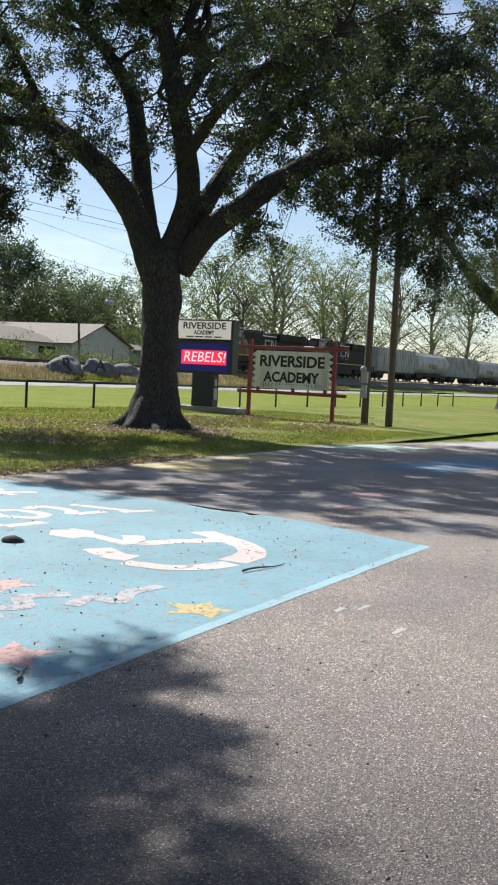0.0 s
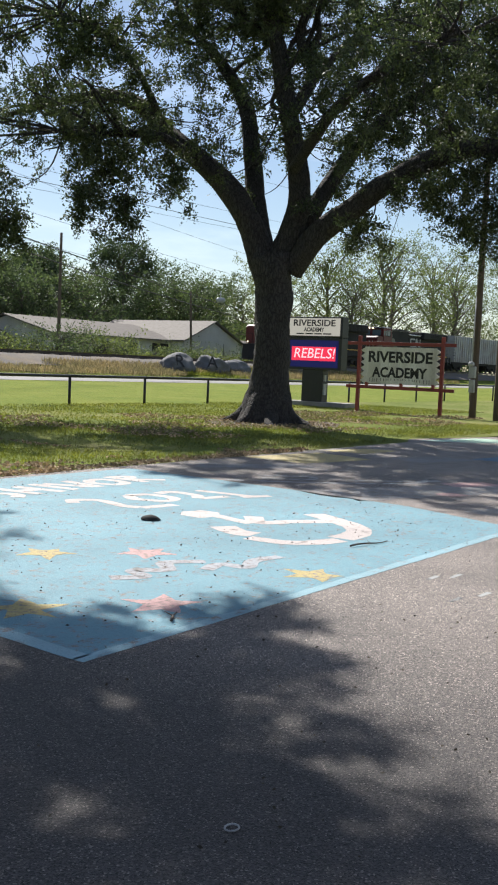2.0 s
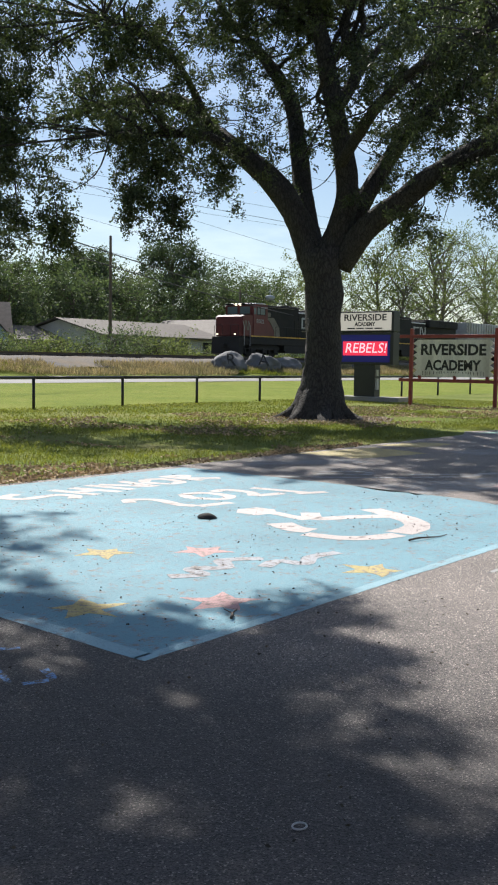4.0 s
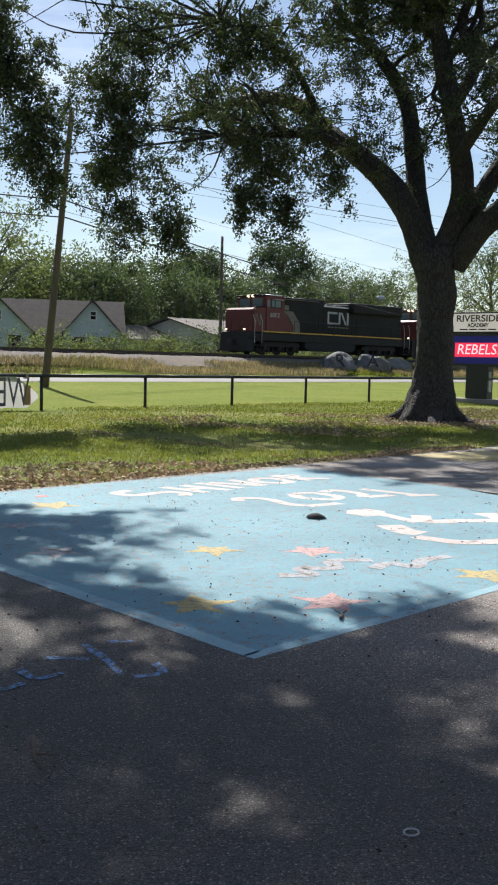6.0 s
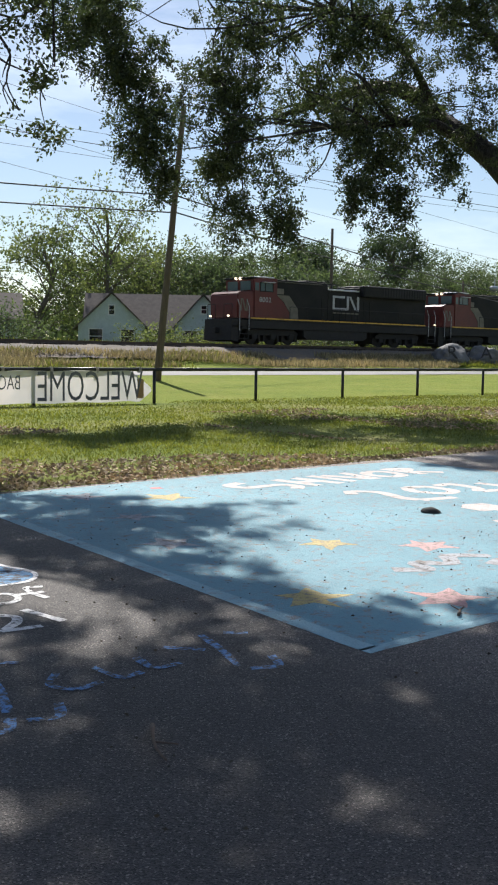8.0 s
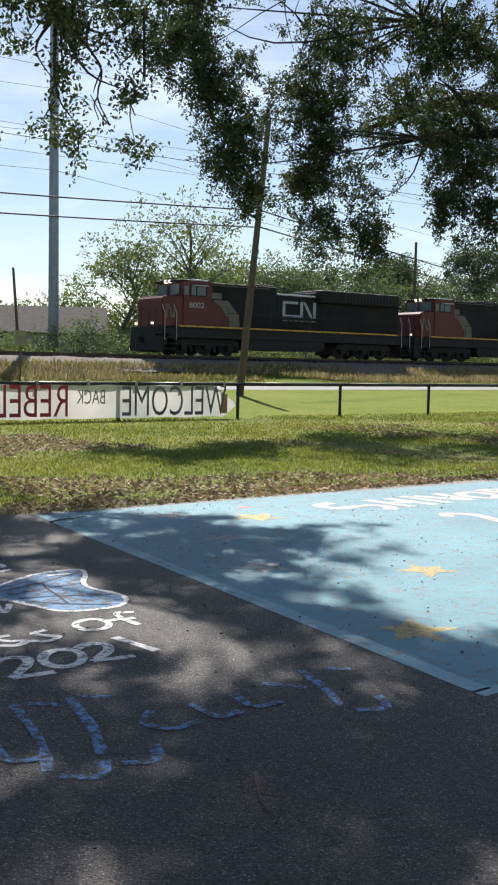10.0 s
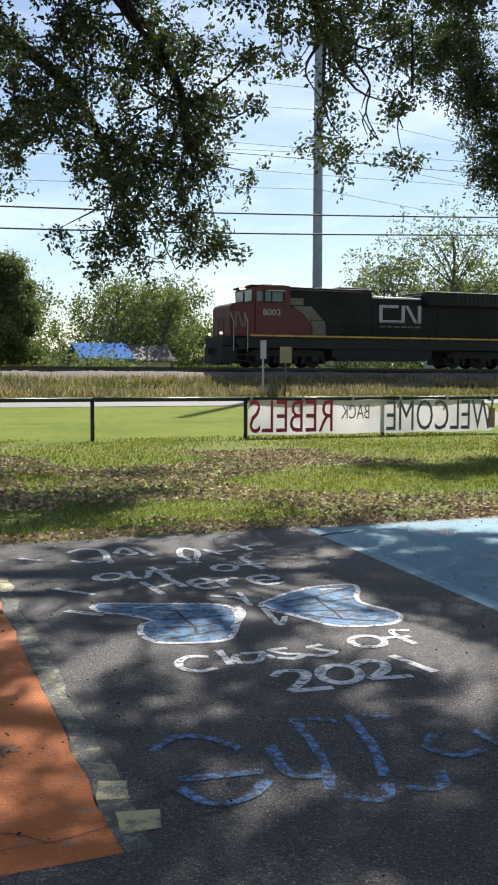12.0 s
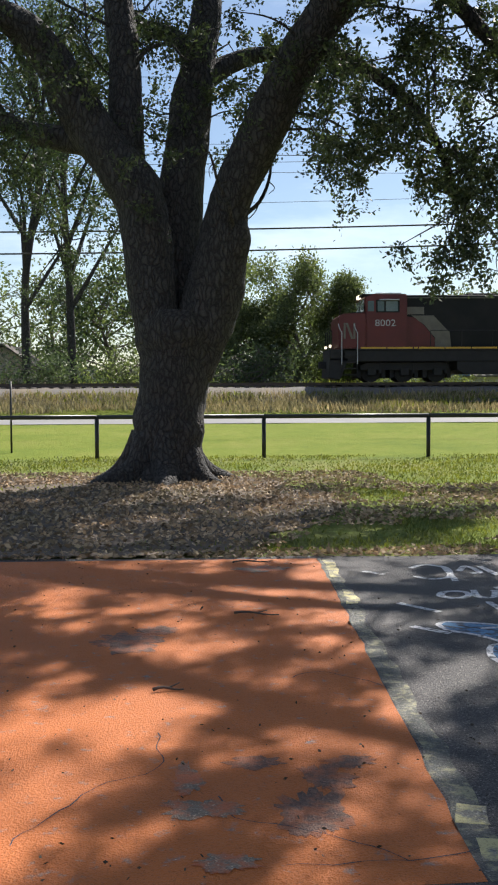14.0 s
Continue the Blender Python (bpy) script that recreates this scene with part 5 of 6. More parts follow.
# ---------------------------------------------------------------- poles and wires
def utility_pole(x, y, z, h, lean, r, label, material, arms=False):
    p = thing("utility_pole", label, "pole", (x, y, z))
    bm = bmesh.new()
    tube(bm, [(lean[0] * k / 10, lean[1] * k / 10, -0.4 + (h + 0.4) * k / 10) for k in range(11)], [r * (1 - 0.35 * k / 10) for k in range(11)], 14)
    part("shaft", bm, material, p, smooth=True)
    if arms:
        part("crossarm", boxes((lean[0] - 0.9, lean[0] + 0.9, lean[1] - 0.06, lean[1] + 0.06, h - 0.6, h - 0.48)), M_WOODPOLE, p)
    return p


utility_pole(24.7, 35.0, ground_z(35), 11.5, (1.15, -0.2), 0.17, "dark leaning wooden utility pole beyond the fence", M_WOODPOLE)
utility_pole(27.85, 60.0, 1.4, 34.0, (0.0, 0.0), 0.34, "tall grey steel transmission pole behind the track", M_STEELPOLE)
utility_pole(63.9, 64.0, 1.4, 11.0, (0, 0), 0.17, "wooden utility pole behind the track", M_WOODPOLE, False)
utility_pole(83.0, 64.0, 1.4, 7.5, (-0.5, 0), 0.14, "leaning wooden pole beside the long building", M_WOODPOLE)
utility_pole(29.0, 68.0, 1.4, 6.6, (-0.5, 0), 0.13, "thin leaning wooden pole beside a house", M_WOODPOLE)
utility_pole(-13.0, 62.0, 1.4, 9.6, (0, 0), 0.14, "wooden utility pole near a brick shed", M_WOODPOLE)


def wire(a, b, sag, r=0.02, label="thin black overhead cable beside the railway"):
    bm = bmesh.new()
    pts = []
    for k in range(33):
        t = k / 32
        p = Vector(a).lerp(Vector(b), t)
        p.z -= sag * 4 * t * (1 - t)
        pts.append(p)
    tube(bm, pts, [r] * 33, 6)
    tagged(link_bm("overhead_wire", bm, M_WIRE, True), label, "wire", "overhead wires")


# thick pair on the leaning pole
for z, dz in ((7.05, 0.0), (7.75, 0.1)):
    wire((25.7, 35.0, z + 0.25), (-45, 36.5, z + dz), 0.9, 0.028, "thick black overhead cable along the road")
    wire((25.7, 35.0, z + 0.25), (110, 64.0, z - 1.2), 0.7, 0.03, "thick black overhead cable along the road")
for (y, z) in ((35, 9.8), (60, 14.6), (60, 16.2), (60, 20.0)):
    wire((-80, y, z + 1), (110, y, z + 1.5), 1.5, 0.013, "thin dark overhead wire above the railway")
for z in (13.5, 15.8, 18.5):
    wire((27.85, 60, z), (150, 70, z - 6.0), 1.2, 0.013, "thin transmission wire from the steel pole")
    wire((27.85, 60, z), (-70, 58, z - 1.0), 1.0, 0.013, "thin transmission wire from the steel pole")


def street_light(x, y, z):
    s = thing("street_light", "grey street light head hung on a cable", "street light", (x, y, z))
    bm = bmesh.new()
    tube(bm, [(-0.55, 0, 0.05), (-0.35, 0, 0.0), (0.3, 0, 0.0), (0.55, 0, 0.03)], [0.08, 0.2, 0.22, 0.1], 12)
    part("lamp_head", bm, M_STEELPOLE, s, smooth=True)
    part("bracket", boxes((-0.03, 0.03, -0.03, 0.03, 0.15, 0.75)), M_STEELPOLE, s)


street_light(68.3, 49.8, 6.9)


# ---------------------------------------------------------------- houses
def house(name, label, x, y, w, d, wall_h, ridge, wall_m, roof_m, gable_front=False, windows=(), over=0.4, doors=(), z=1.4, trim=M_TRIM, rz=0):
    """Front wall towards -y, starting at local x = 0."""
    H = thing(name, label, "house", (x, y, z), rz)
    bm = boxes((0, w, 0, d, -0.5, wall_h))
    if gable_front:
        prism(bm, [(0, wall_h), (w, wall_h), (w / 2, ridge - 0.08)], 0.001, 0.15)
        prism(bm, [(0, wall_h), (w, wall_h), (w / 2, ridge - 0.08)], d - 0.15, d - 0.001)
    else:
        for x0 in (0.001, w - 0.15):
            f = [bm.verts.new(v) for v in ((x0, 0, wall_h), (x0, d, wall_h), (x0, d / 2, ridge - 0.08))]
            g = [bm.verts.new(v) for v in ((x0 + 0.149, 0, wall_h), (x0 + 0.149, d, wall_h), (x0 + 0.149, d / 2, ridge - 0.08))]
            bm.faces.new(f)
            bm.faces.new(g[::-1])
            for i in range(3):
                bm.faces.new((f[i], g[i], g[(i + 1) % 3], f[(i + 1) % 3]))
    part("wall", bm, wall_m, H)
    # lap siding courses on the front
    for k in range(int(wall_h / 0.3)):
        part("siding_board", boxes((0.02, w - 0.02, -0.025, -0.001, 0.05 + k * 0.3, 0.27 + k * 0.3)), wall_m, H)
    th = 0.12
    for side in (0, 1):
        bm = bmesh.new()
        if gable_front:
            xa = -over if side == 0 else w + over
            drop = (ridge - wall_h) * over / (w / 2)
            prism(bm, [(xa, wall_h - drop), (w / 2, ridge), (w / 2, ridge + th), (xa, wall_h - drop + th)], -over, d + over)
        else:
            ya = -over if side == 0 else d + over
            drop = (ridge - wall_h) * over / (d / 2)
            q = [(ya, wall_h - drop), (d / 2, ridge), (d / 2, ridge + th), (ya, wall_h - drop + th)]
            f = [bm.verts.new((-over, a, b)) for a, b in q]
            g = [bm.verts.new((w + over, a, b)) for a, b in q]
            bm.faces.new(f)
            bm.faces.new(g[::-1])
            for i in range(4):
                bm.faces.new((f[i], g[i], g[(i + 1) % 4], f[(i + 1) % 4]))
            bmesh.ops.recalc_face_normals(bm, faces=bm.faces)
        part("roof", bm, roof_m, H)
    for wx, wz, ww, wh in windows:
        win = part("window", boxes((wx - 0.08, wx + ww + 0.08, -0.06, -0.026, wz - 0.08, wz), (wx - 0.08, wx + ww + 0.08, -0.06, -0.026, wz + wh, wz + wh + 0.08), (wx - 0.08, wx, -0.06, -0.026, wz, wz + wh), (wx + ww, wx + ww + 0.08, -0.06, -0.026, wz, wz + wh)), trim, H)
        part("pane", boxes((wx, wx + ww, -0.04, -0.028, wz, wz + wh)), M_PANE, win)
        part("sash_bar", boxes((wx, wx + ww, -0.05, -0.041, wz + wh / 2 - 0.025, wz + wh / 2 + 0.025)), trim, win)
    for wx, wz, ww, wh in doors:
        part("door", boxes((wx, wx + ww, -0.06, -0.026, wz, wz + wh), bevel=0.008), M_FRAME, H, "dark shutter door")
    return H


# blue cottage: a long roof with two cross gables
house("house", "teal cottage with brown shingle roof behind the track", 43.0, 70.6, 11.6, 6.6, 2.0, 4.65, M_SIDING_TEAL, M_SHINGLE, False, ((5.2, 0.5, 1.0, 1.4), (6.8, 0.5, 1.0, 1.4)), rz=-35.5)
house("house_gable", "pale blue gabled front of the cottage with white windows", 42.1, 70.5, 5.3, 4.0, 2.0, 4.6, M_SIDING_BLUE, M_SHINGLE, True, ((0.9, 0.6, 1.0, 1.1), (3.4, 0.6, 1.0, 1.1), (2.45, 2.9, 0.4, 0.7)), rz=-35.5)
house("house_gable", "pale blue gabled front of the cottage with white windows", 48.3, 66.0, 4.6, 4.0, 2.0, 4.6, M_SIDING_BLUE, M_SHINGLE, True, ((0.7, 0.5, 1.2, 1.2), (2.9, 0.5, 1.2, 1.2), (2.15, 3.1, 0.4, 0.6)), rz=-35.5)
house("house", "grey cottage with white porch posts and brown roof", 30.0, 73.5, 7.5, 6.0, 2.4, 4.3, M_SIDING_GREY, M_SHINGLE, False, ((1.0, 0.6, 1.0, 1.1), (5.2, 0.6, 1.0, 1.1)), rz=-25)
house("house", "low tan house with brown roof behind the track", 60.0, 72.0, 10, 8.0, 1.9, 3.2, M_WALL_TAN, M_TINROOF, False, ())
house("long_building", "long low white building with ribbed tin roof and dark shutters", 66.0, 67.0, 17.5, 12.0, 2.5, 4.0, M_WALL_WHITE, M_TINROOF, False, (), 0.5, ((1.0, 0.3, 2.2, 1.7), (5.5, 0.3, 2.4, 1.7), (9.5, 0.3, 2.4, 1.7), (14.2, 0.2, 2.6, 1.9)))
house("long_building", "white gabled end hall of the long building", 83.0, 65.0, 10.0, 14.0, 2.6, 4.7, M_WALL_WHITE, M_TINROOF, True, (), 0.4, ((6.9, 0.3, 0.08, 2.1),))
house("shed", "pale grey shed beside the long building", 95.0, 66.0, 4.0, 5.0, 2.4, 3.0, M_SIDING_GREY, M_TINROOF, False, ())
house("house", "brown brick outbuilding with a white gable", -14.6, 66.0, 3.4, 7.0, 2.0, 3.2, M_WALL_TAN, M_SHINGLE, True, ())
house("house", "small house under a blue roof tarp", 15.0, 71.0, 3.2, 5.0, 1.4, 2.4, M_SIDING_BLUE, M_TARP, False, ())
house("house", "low house with a dull tin roof", 18.4, 72.0, 3.2, 5.0, 1.3, 2.3, M_WALL_WHITE, M_TINROOF, False, ())


def canopy_tent():
    t = thing("canopy_tent", "white pointed canopy tent beside a house", "tent", (24.4, 69.0, 1.4))
    bm = bmesh.new()
    base = [bm.verts.new(v) for v in ((0, 0, 1.7), (3.2, 0, 1.7), (3.2, 3, 1.7), (0, 3, 1.7))]
    top = bm.verts.new((1.6, 1.5, 2.6))
    for i in range(4):
        bm.faces.new((base[i], base[(i + 1) % 4], top))
    bm.faces.new(base[::-1])
    part("canopy", bm, M_TENT, t)
    for x, y in ((0.05, 0.05), (3.15, 0.05), (3.15, 2.95), (0.05, 2.95)):
        bm = bmesh.new()
        cyl(bm, (x, y, -0.2), (x, y, 1.7), 0.03, sides=8)
        part("leg", bm, M_METER, t)


canopy_tent()


# ---------------------------------------------------------------- trees
def start_tree(name, label, seed):
    t = thing(name, label, "tree", group="trees")
    return {"ob": t, "limbs": [], "clusters": [], "twigs": [], "rng": np.random.default_rng(seed)}


def add_limb(tree, pts, foliage, count):
    p = spline(pts, 6)
    tree["limbs"].append(p)
    r = tree["rng"]
    n = len(p)
    for k in range(count):
        i = int(n * (0.35 + 0.65 * r.random() ** 0.8)) % n
        o = r.normal(0, foliage * 0.62, 3)
        o[2] = o[2] * 0.7 - 0.15 * foliage
        tree["clusters"].append((p[i, :3] + o, 1.0))
        if k % 2 == 0:
            tree["twigs"].append((p[i, :3], p[i, :3] + o))


def add_clump(tree, x, y, z, rx, rz, count, tight=1.0):
    r = tree["rng"]
    c = np.array((x, y, z))
    cs = []
    for k in range(count):
        o = r.normal(0, 0.55, 3) * (rx, rx, rz)
        cs.append(c + o)
        tree["clusters"].append((c + o, tight))
    up = c + np.array((0, 0, rz * 1.1))
    allp = np.vstack([q[:, :3] for q in tree["limbs"]])
    near = allp[np.argmin(np.linalg.norm(allp - up, axis=1))]
    for q in cs[::3]:
        tree["twigs"].append((c + 0.3 * (up - c), q))
    tree["twigs"].append((near, up))
    tree["twigs"].append((up, c - np.array((0, 0, rz * 0.6))))


def sprout(tree, count, reach, thick):
    """Crooked bare side branches growing out of the limbs."""
    r = tree["rng"]
    hosts = [p for p in tree["limbs"] if p[:, 3].max() < 0.46 and p[-1, 2] > 4.0]
    for k in range(count):
        p = hosts[k % len(hosts)]
        i = int(len(p) * r.uniform(0.45, 0.95))
        along = p[min(i + 1, len(p) - 1), :3] - p[i - 1, :3]
        d = along / (np.linalg.norm(along) + 1e-9) * 0.7 + r.normal(0, 0.7, 3) * (1, 1, 0.7) + np.array((0, 0, 0.25))
        pts, q, w = [], p[i, :3].copy(), min(thick, p[i, 3] * 0.6)
        for j in range(6):
            pts.append((*q, w * (1 - 0.15 * j)))
            d = d / np.linalg.norm(d) + r.normal(0, 0.35, 3)
            q = q + d / np.linalg.norm(d) * reach / 6
        tree["limbs"].append(spline(pts, 3))
        for j in (2, 3, 4, 5):
            a = np.array(pts[j][:3])
            tree["twigs"].append((a, a + r.normal(0, 0.35 * reach / 3, 3)))


def finish_tree(tree, bark, leaf, length, width, per, spread=0.30, sides=14):
    t, r = tree["ob"], tree["rng"]
    for i, p in enumerate(tree["limbs"]):
        bm = bmesh.new()
        tube(bm, [tuple(q[:3]) for q in p], list(p[:, 3]), (sides if p[0, 3] > 0.1 else 7) if i else 26, 0.16 if i else 0.22)
        part("limb" if i else "trunk", bm, bark, t, smooth=True)
    bm = bmesh.new()
    for a, b in tree["twigs"]:
        ln = np.linalg.norm(b - a)
        mid = (a + b) / 2 + r.normal(0, 0.12 * ln + 0.02, 3)
        pts = spline([a, mid, b], 4)
        w = min(0.035, 0.008 + 0.010 * ln)
        tube(bm, [tuple(q) for q in pts], list(np.linspace(w, 0.005, len(pts))), 4, closed=False)
    tagged(part("twig_growth", bm, bark, t), kind="stuff")
    c = np.array([q for q, _ in tree["clusters"]])
    n = len(c)
    # sprays of leaves along short drooping sub-twigs
    sub = 5
    s0 = np.repeat(c, sub, 0)
    sd = r.normal(0, 1, (n * sub, 3))
    sd[:, 2] -= 0.5
    sd /= np.linalg.norm(sd, axis=1, keepdims=True)
    sl = r.uniform(0.3, 1.0, (n * sub, 1)) * spread * 2.1 * np.repeat([[q] for _, q in tree["clusters"]], sub, 0)
    m = per
    base = np.repeat(s0, m, 0) + np.repeat(sd * sl, m, 0) * r.random((n * sub * m, 1)) + r.normal(0, 0.055, (n * sub * m, 3)) * spread / 0.3
    d = np.repeat(sd, m, 0) + r.normal(0, 0.9, (n * sub * m, 3))
    L = r.uniform(0.6, 1.25, n * sub * m) * length
    tagged(leaves("crown", base, d, L, L * width / length, leaf, t), kind="stuff")


# ---------------------------------------------------------------- the two oaks
SHADE = Vector((SUN_DIR.x / SUN_DIR.z, SUN_DIR.y / SUN_DIR.z))
def shade_over(tree, xs, ys, step, limit, cover, r, count, height, seed):
    """Unseen leafy sprays added high in the crown; they cast a broken shade over a stretch of the lot."""
    y = ys[0]
    while y <= ys[1]:
        x = xs[0]
        while x <= min(xs[1], limit(y)):
            if noise.noise(Vector((x * 1.3, y * 0.9, seed))) + 0.5 < cover:
                h = height + 1.2 * noise.noise(Vector((x * 0.6, y * 0.6, seed + 3)))
                jx, jy = 0.35 * step * noise.noise(Vector((x * 5, y * 5, seed + 6))), 0.35 * step * noise.noise(Vector((x * 5, y * 5, seed + 9)))
                add_clump(tree, x + jx + SHADE.x * h, y + jy + SHADE.y * h, h, r, 0.5, count, 0.6)
            x += step
        y += step


oak_a = start_tree("oak_tree", "large live oak with dark furrowed trunk and drooping limbs", 11)
add_limb(oak_a, [(22.43, 14.52, -0.23, 1.15), (22.45, 14.55, 0.22, 0.74), (22.52, 14.56, 1.10, 0.52), (22.59, 14.60, 2.30, 0.50), (22.66, 14.65, 3.51, 0.50), (22.71, 14.71, 4.48, 0.55)], 0.0, 0)
add_limb(oak_a, [(22.60, 14.80, 3.80, 0.36), (22.45, 15.21, 4.98, 0.36), (22.21, 15.74, 6.01, 0.32), (22.18, 16.90, 7.05, 0.30), (22.12, 18.06, 7.84, 0.26), (22.21, 18.99, 8.68, 0.22), (21.98, 20.39, 9.16, 0.16), (21.58, 21.99, 8.98, 0.10), (21.15, 23.62, 8.70, 0.07)], 1.2, 105)
add_limb(oak_a, [(22.06, 17.10, 7.11, 0.14), (20.81, 17.27, 7.46, 0.12), (19.81, 17.93, 7.37, 0.09), (18.39, 18.30, 7.16, 0.06)], 1.0, 59)
add_limb(oak_a, [(22.57, 14.90, 4.25, 0.34), (22.93, 15.47, 5.66, 0.28), (23.34, 15.97, 7.13, 0.25), (23.71, 16.55, 8.81, 0.22), (23.80, 17.57, 10.19, 0.15), (23.74, 18.80, 11.45, 0.10), (23.77, 19.96, 13.25, 0.07)], 1.3, 87)
add_limb(oak_a, [(22.73, 14.64, 4.26, 0.36), (22.81, 14.12, 5.59, 0.30), (22.61, 14.03, 6.72, 0.28), (22.19, 14.14, 8.07, 0.25), (21.94, 14.37, 9.59, 0.22), (21.57, 14.56, 10.76, 0.18), (20.99, 14.75, 12.23, 0.12)], 1.5, 70)
add_limb(oak_a, [(22.18, 14.12, 7.86, 0.16), (22.51, 13.73, 8.82, 0.15), (22.51, 13.82, 9.54, 0.13), (22.42, 14.05, 10.11, 0.12), (22.77, 13.65, 11.44, 0.09)], 1.2, 45)
add_limb(oak_a, [(22.92, 14.31, 4.13, 0.34), (22.88, 13.54, 4.99, 0.32), (22.93, 12.59, 5.61, 0.28), (23.03, 11.55, 6.29, 0.26), (23.34, 10.18, 6.91, 0.24), (23.52, 8.94, 6.99, 0.22), (23.73, 7.59, 6.65, 0.17), (23.97, 6.18, 6.34, 0.10)], 1.4, 122)
add_limb(oak_a, [(22.99, 14.29, 4.73, 0.26), (23.87, 14.02, 6.20, 0.24), (24.89, 13.52, 7.73, 0.20), (26.18, 12.58, 9.18, 0.17), (27.68, 11.20, 10.04, 0.13), (29.90, 9.67, 11.27, 0.09)], 1.6, 140)
add_limb(oak_a, [(22.11, 14.48, 9.65, 0.13), (21.82, 15.04, 10.20, 0.11), (20.63, 15.10, 10.53, 0.09), (19.34, 15.34, 10.93, 0.06)], 1.3, 52)
add_limb(oak_a, [(24.24, 14.80, 9.38, 0.12), (25.86, 14.31, 11.01, 0.11), (27.66, 13.44, 12.08, 0.09), (29.68, 12.16, 12.87, 0.07)], 1.7, 122)
add_limb(oak_a, [(22.21, 13.91, 6.63, 0.16), (21.04, 12.12, 7.62, 0.13), (19.96, 10.12, 8.14, 0.10), (19.81, 8.50, 8.60, 0.07)], 1.5, 87)
add_limb(oak_a, [(22.12, 18.06, 7.84, 0.11), (20.96, 18.25, 9.35, 0.09), (19.76, 18.37, 9.88, 0.07), (18.43, 18.64, 10.07, 0.05)], 1.4, 91)
add_clump(oak_a, 13.2, 21.2, 9.3, 0.80, 0.74, 41)
add_clump(oak_a, 13.5, 20.7, 8.1, 0.80, 0.80, 54)
add_clump(oak_a, 13.9, 20.2, 6.6, 0.60, 0.80, 48)
add_clump(oak_a, 14.2, 19.9, 5.7, 0.33, 0.47, 16)
add_clump(oak_a, 13.2, 22.6, 9.7, 0.70, 0.70, 22)
add_clump(oak_a, 17.1, 20.4, 9.7, 1.02, 1.02, 41)
add_clump(oak_a, 16.6, 20.7, 8.1, 1.02, 0.87, 41)
add_clump(oak_a, 16.6, 20.4, 6.4, 0.80, 0.87, 38)
add_clump(oak_a, 16.8, 20.1, 5.1, 0.58, 0.87, 28)
add_clump(oak_a, 17.5, 19.4, 4.8, 0.51, 0.65, 22)
add_clump(oak_a, 19.4, 17.9, 6.3, 0.87, 0.73, 35)
add_clump(oak_a, 19.8, 17.4, 5.3, 0.44, 0.58, 14)
add_clump(oak_a, 18.9, 18.2, 5.3, 0.41, 0.51, 12)
add_clump(oak_a, 20.7, 16.7, 6.2, 0.51, 0.58, 12)
add_clump(oak_a, 24.8, 9.5, 5.1, 1.02, 0.73, 32)
add_clump(oak_a, 24.3, 8.4, 5.6, 0.84, 0.98, 38)
add_clump(oak_a, 24.5, 8.0, 4.3, 0.56, 0.70, 16)
add_clump(oak_a, 24.2, 10.5, 6.1, 0.87, 0.58, 22)
add_clump(oak_a, 24.0, 12.7, 5.1, 0.60, 0.45, 14)
add_clump(oak_a, 26.1, 10.0, 10.7, 1.21, 1.07, 44)
add_clump(oak_a, 25.7, 8.5, 9.1, 1.21, 1.07, 46)
add_clump(oak_a, 24.8, 10.0, 8.4, 1.05, 0.94, 34)
add_clump(oak_a, 24.5, 8.3, 7.3, 1.05, 0.94, 40)
add_clump(oak_a, 26.3, 11.7, 10.5, 1.05, 0.94, 30)
add_clump(oak_a, 26.3, 7.7, 10.1, 1.36, 1.21, 46)
add_clump(oak_a, 25.3, 7.1, 7.6, 1.21, 1.07, 44)
add_clump(oak_a, 25.6, 12.8, 10.9, 0.90, 0.80, 16)
add_clump(oak_a, 25.2, 7.0, 5.7, 0.75, 0.67, 18)
add_clump(oak_a, 26.4, 9.7, 12.5, 1.36, 1.21, 30)
add_clump(oak_a, 16.9, 21.1, 9.0, 1.21, 1.07, 16)
add_clump(oak_a, 17.4, 20.3, 7.6, 1.05, 0.94, 15)
add_clump(oak_a, 18.6, 20.6, 9.5, 1.21, 1.07, 15)
add_clump(oak_a, 19.3, 19.7, 8.9, 1.05, 0.94, 14)
add_clump(oak_a, 16.8, 20.9, 6.4, 0.75, 0.67, 9)
add_clump(oak_a, 17.6, 19.9, 6.0, 0.60, 0.54, 7)
add_clump(oak_a, 20.1, 18.8, 9.9, 1.05, 0.94, 12)
add_clump(oak_a, 16.7, 21.5, 10.3, 1.21, 1.07, 12)
add_clump(oak_a, 19.8, 19.0, 7.9, 0.75, 0.67, 7)
for k in range(7):
    t = k * 0.9 + 0.3
    u, v = math.cos(t), math.sin(t)
    add_limb(oak_a, [(22.45 + 0.30 * u, 14.55 + 0.30 * v, 0.75, 0.26), (22.45 + 0.62 * u, 14.55 + 0.62 * v, 0.24, 0.22), (22.45 + (1.15 + 0.3 * math.sin(k * 2)) * u, 14.55 + 1.2 * v, 0.0, 0.13), (22.45 + 1.7 * u, 14.55 + 1.7 * v, -0.12, 0.05)], 0, 0)
# sprays added high up, placed so that their shade falls on the far lot
for fx, fy, cnt in ((11.6, 6.6, 18), (13.0, 5.8, 20), (14.6, 6.4, 22), (16.4, 6.0, 22), (18.4, 6.6, 22), (12.2, 8.2, 16), (15.4, 8.2, 16), (20.4, 6.8, 20), (22.5, 7.4, 18), (17.5, 8.0, 14), (24.5, 6.5, 16), (13.6, 4.6, 10), (19.5, 4.8, 14)):
    add_clump(oak_a, fx + SHADE.x * 11.6, fy + SHADE.y * 11.6, 11.6 + 0.5 * math.sin(fx), 1.05, 0.5, cnt, 0.65)
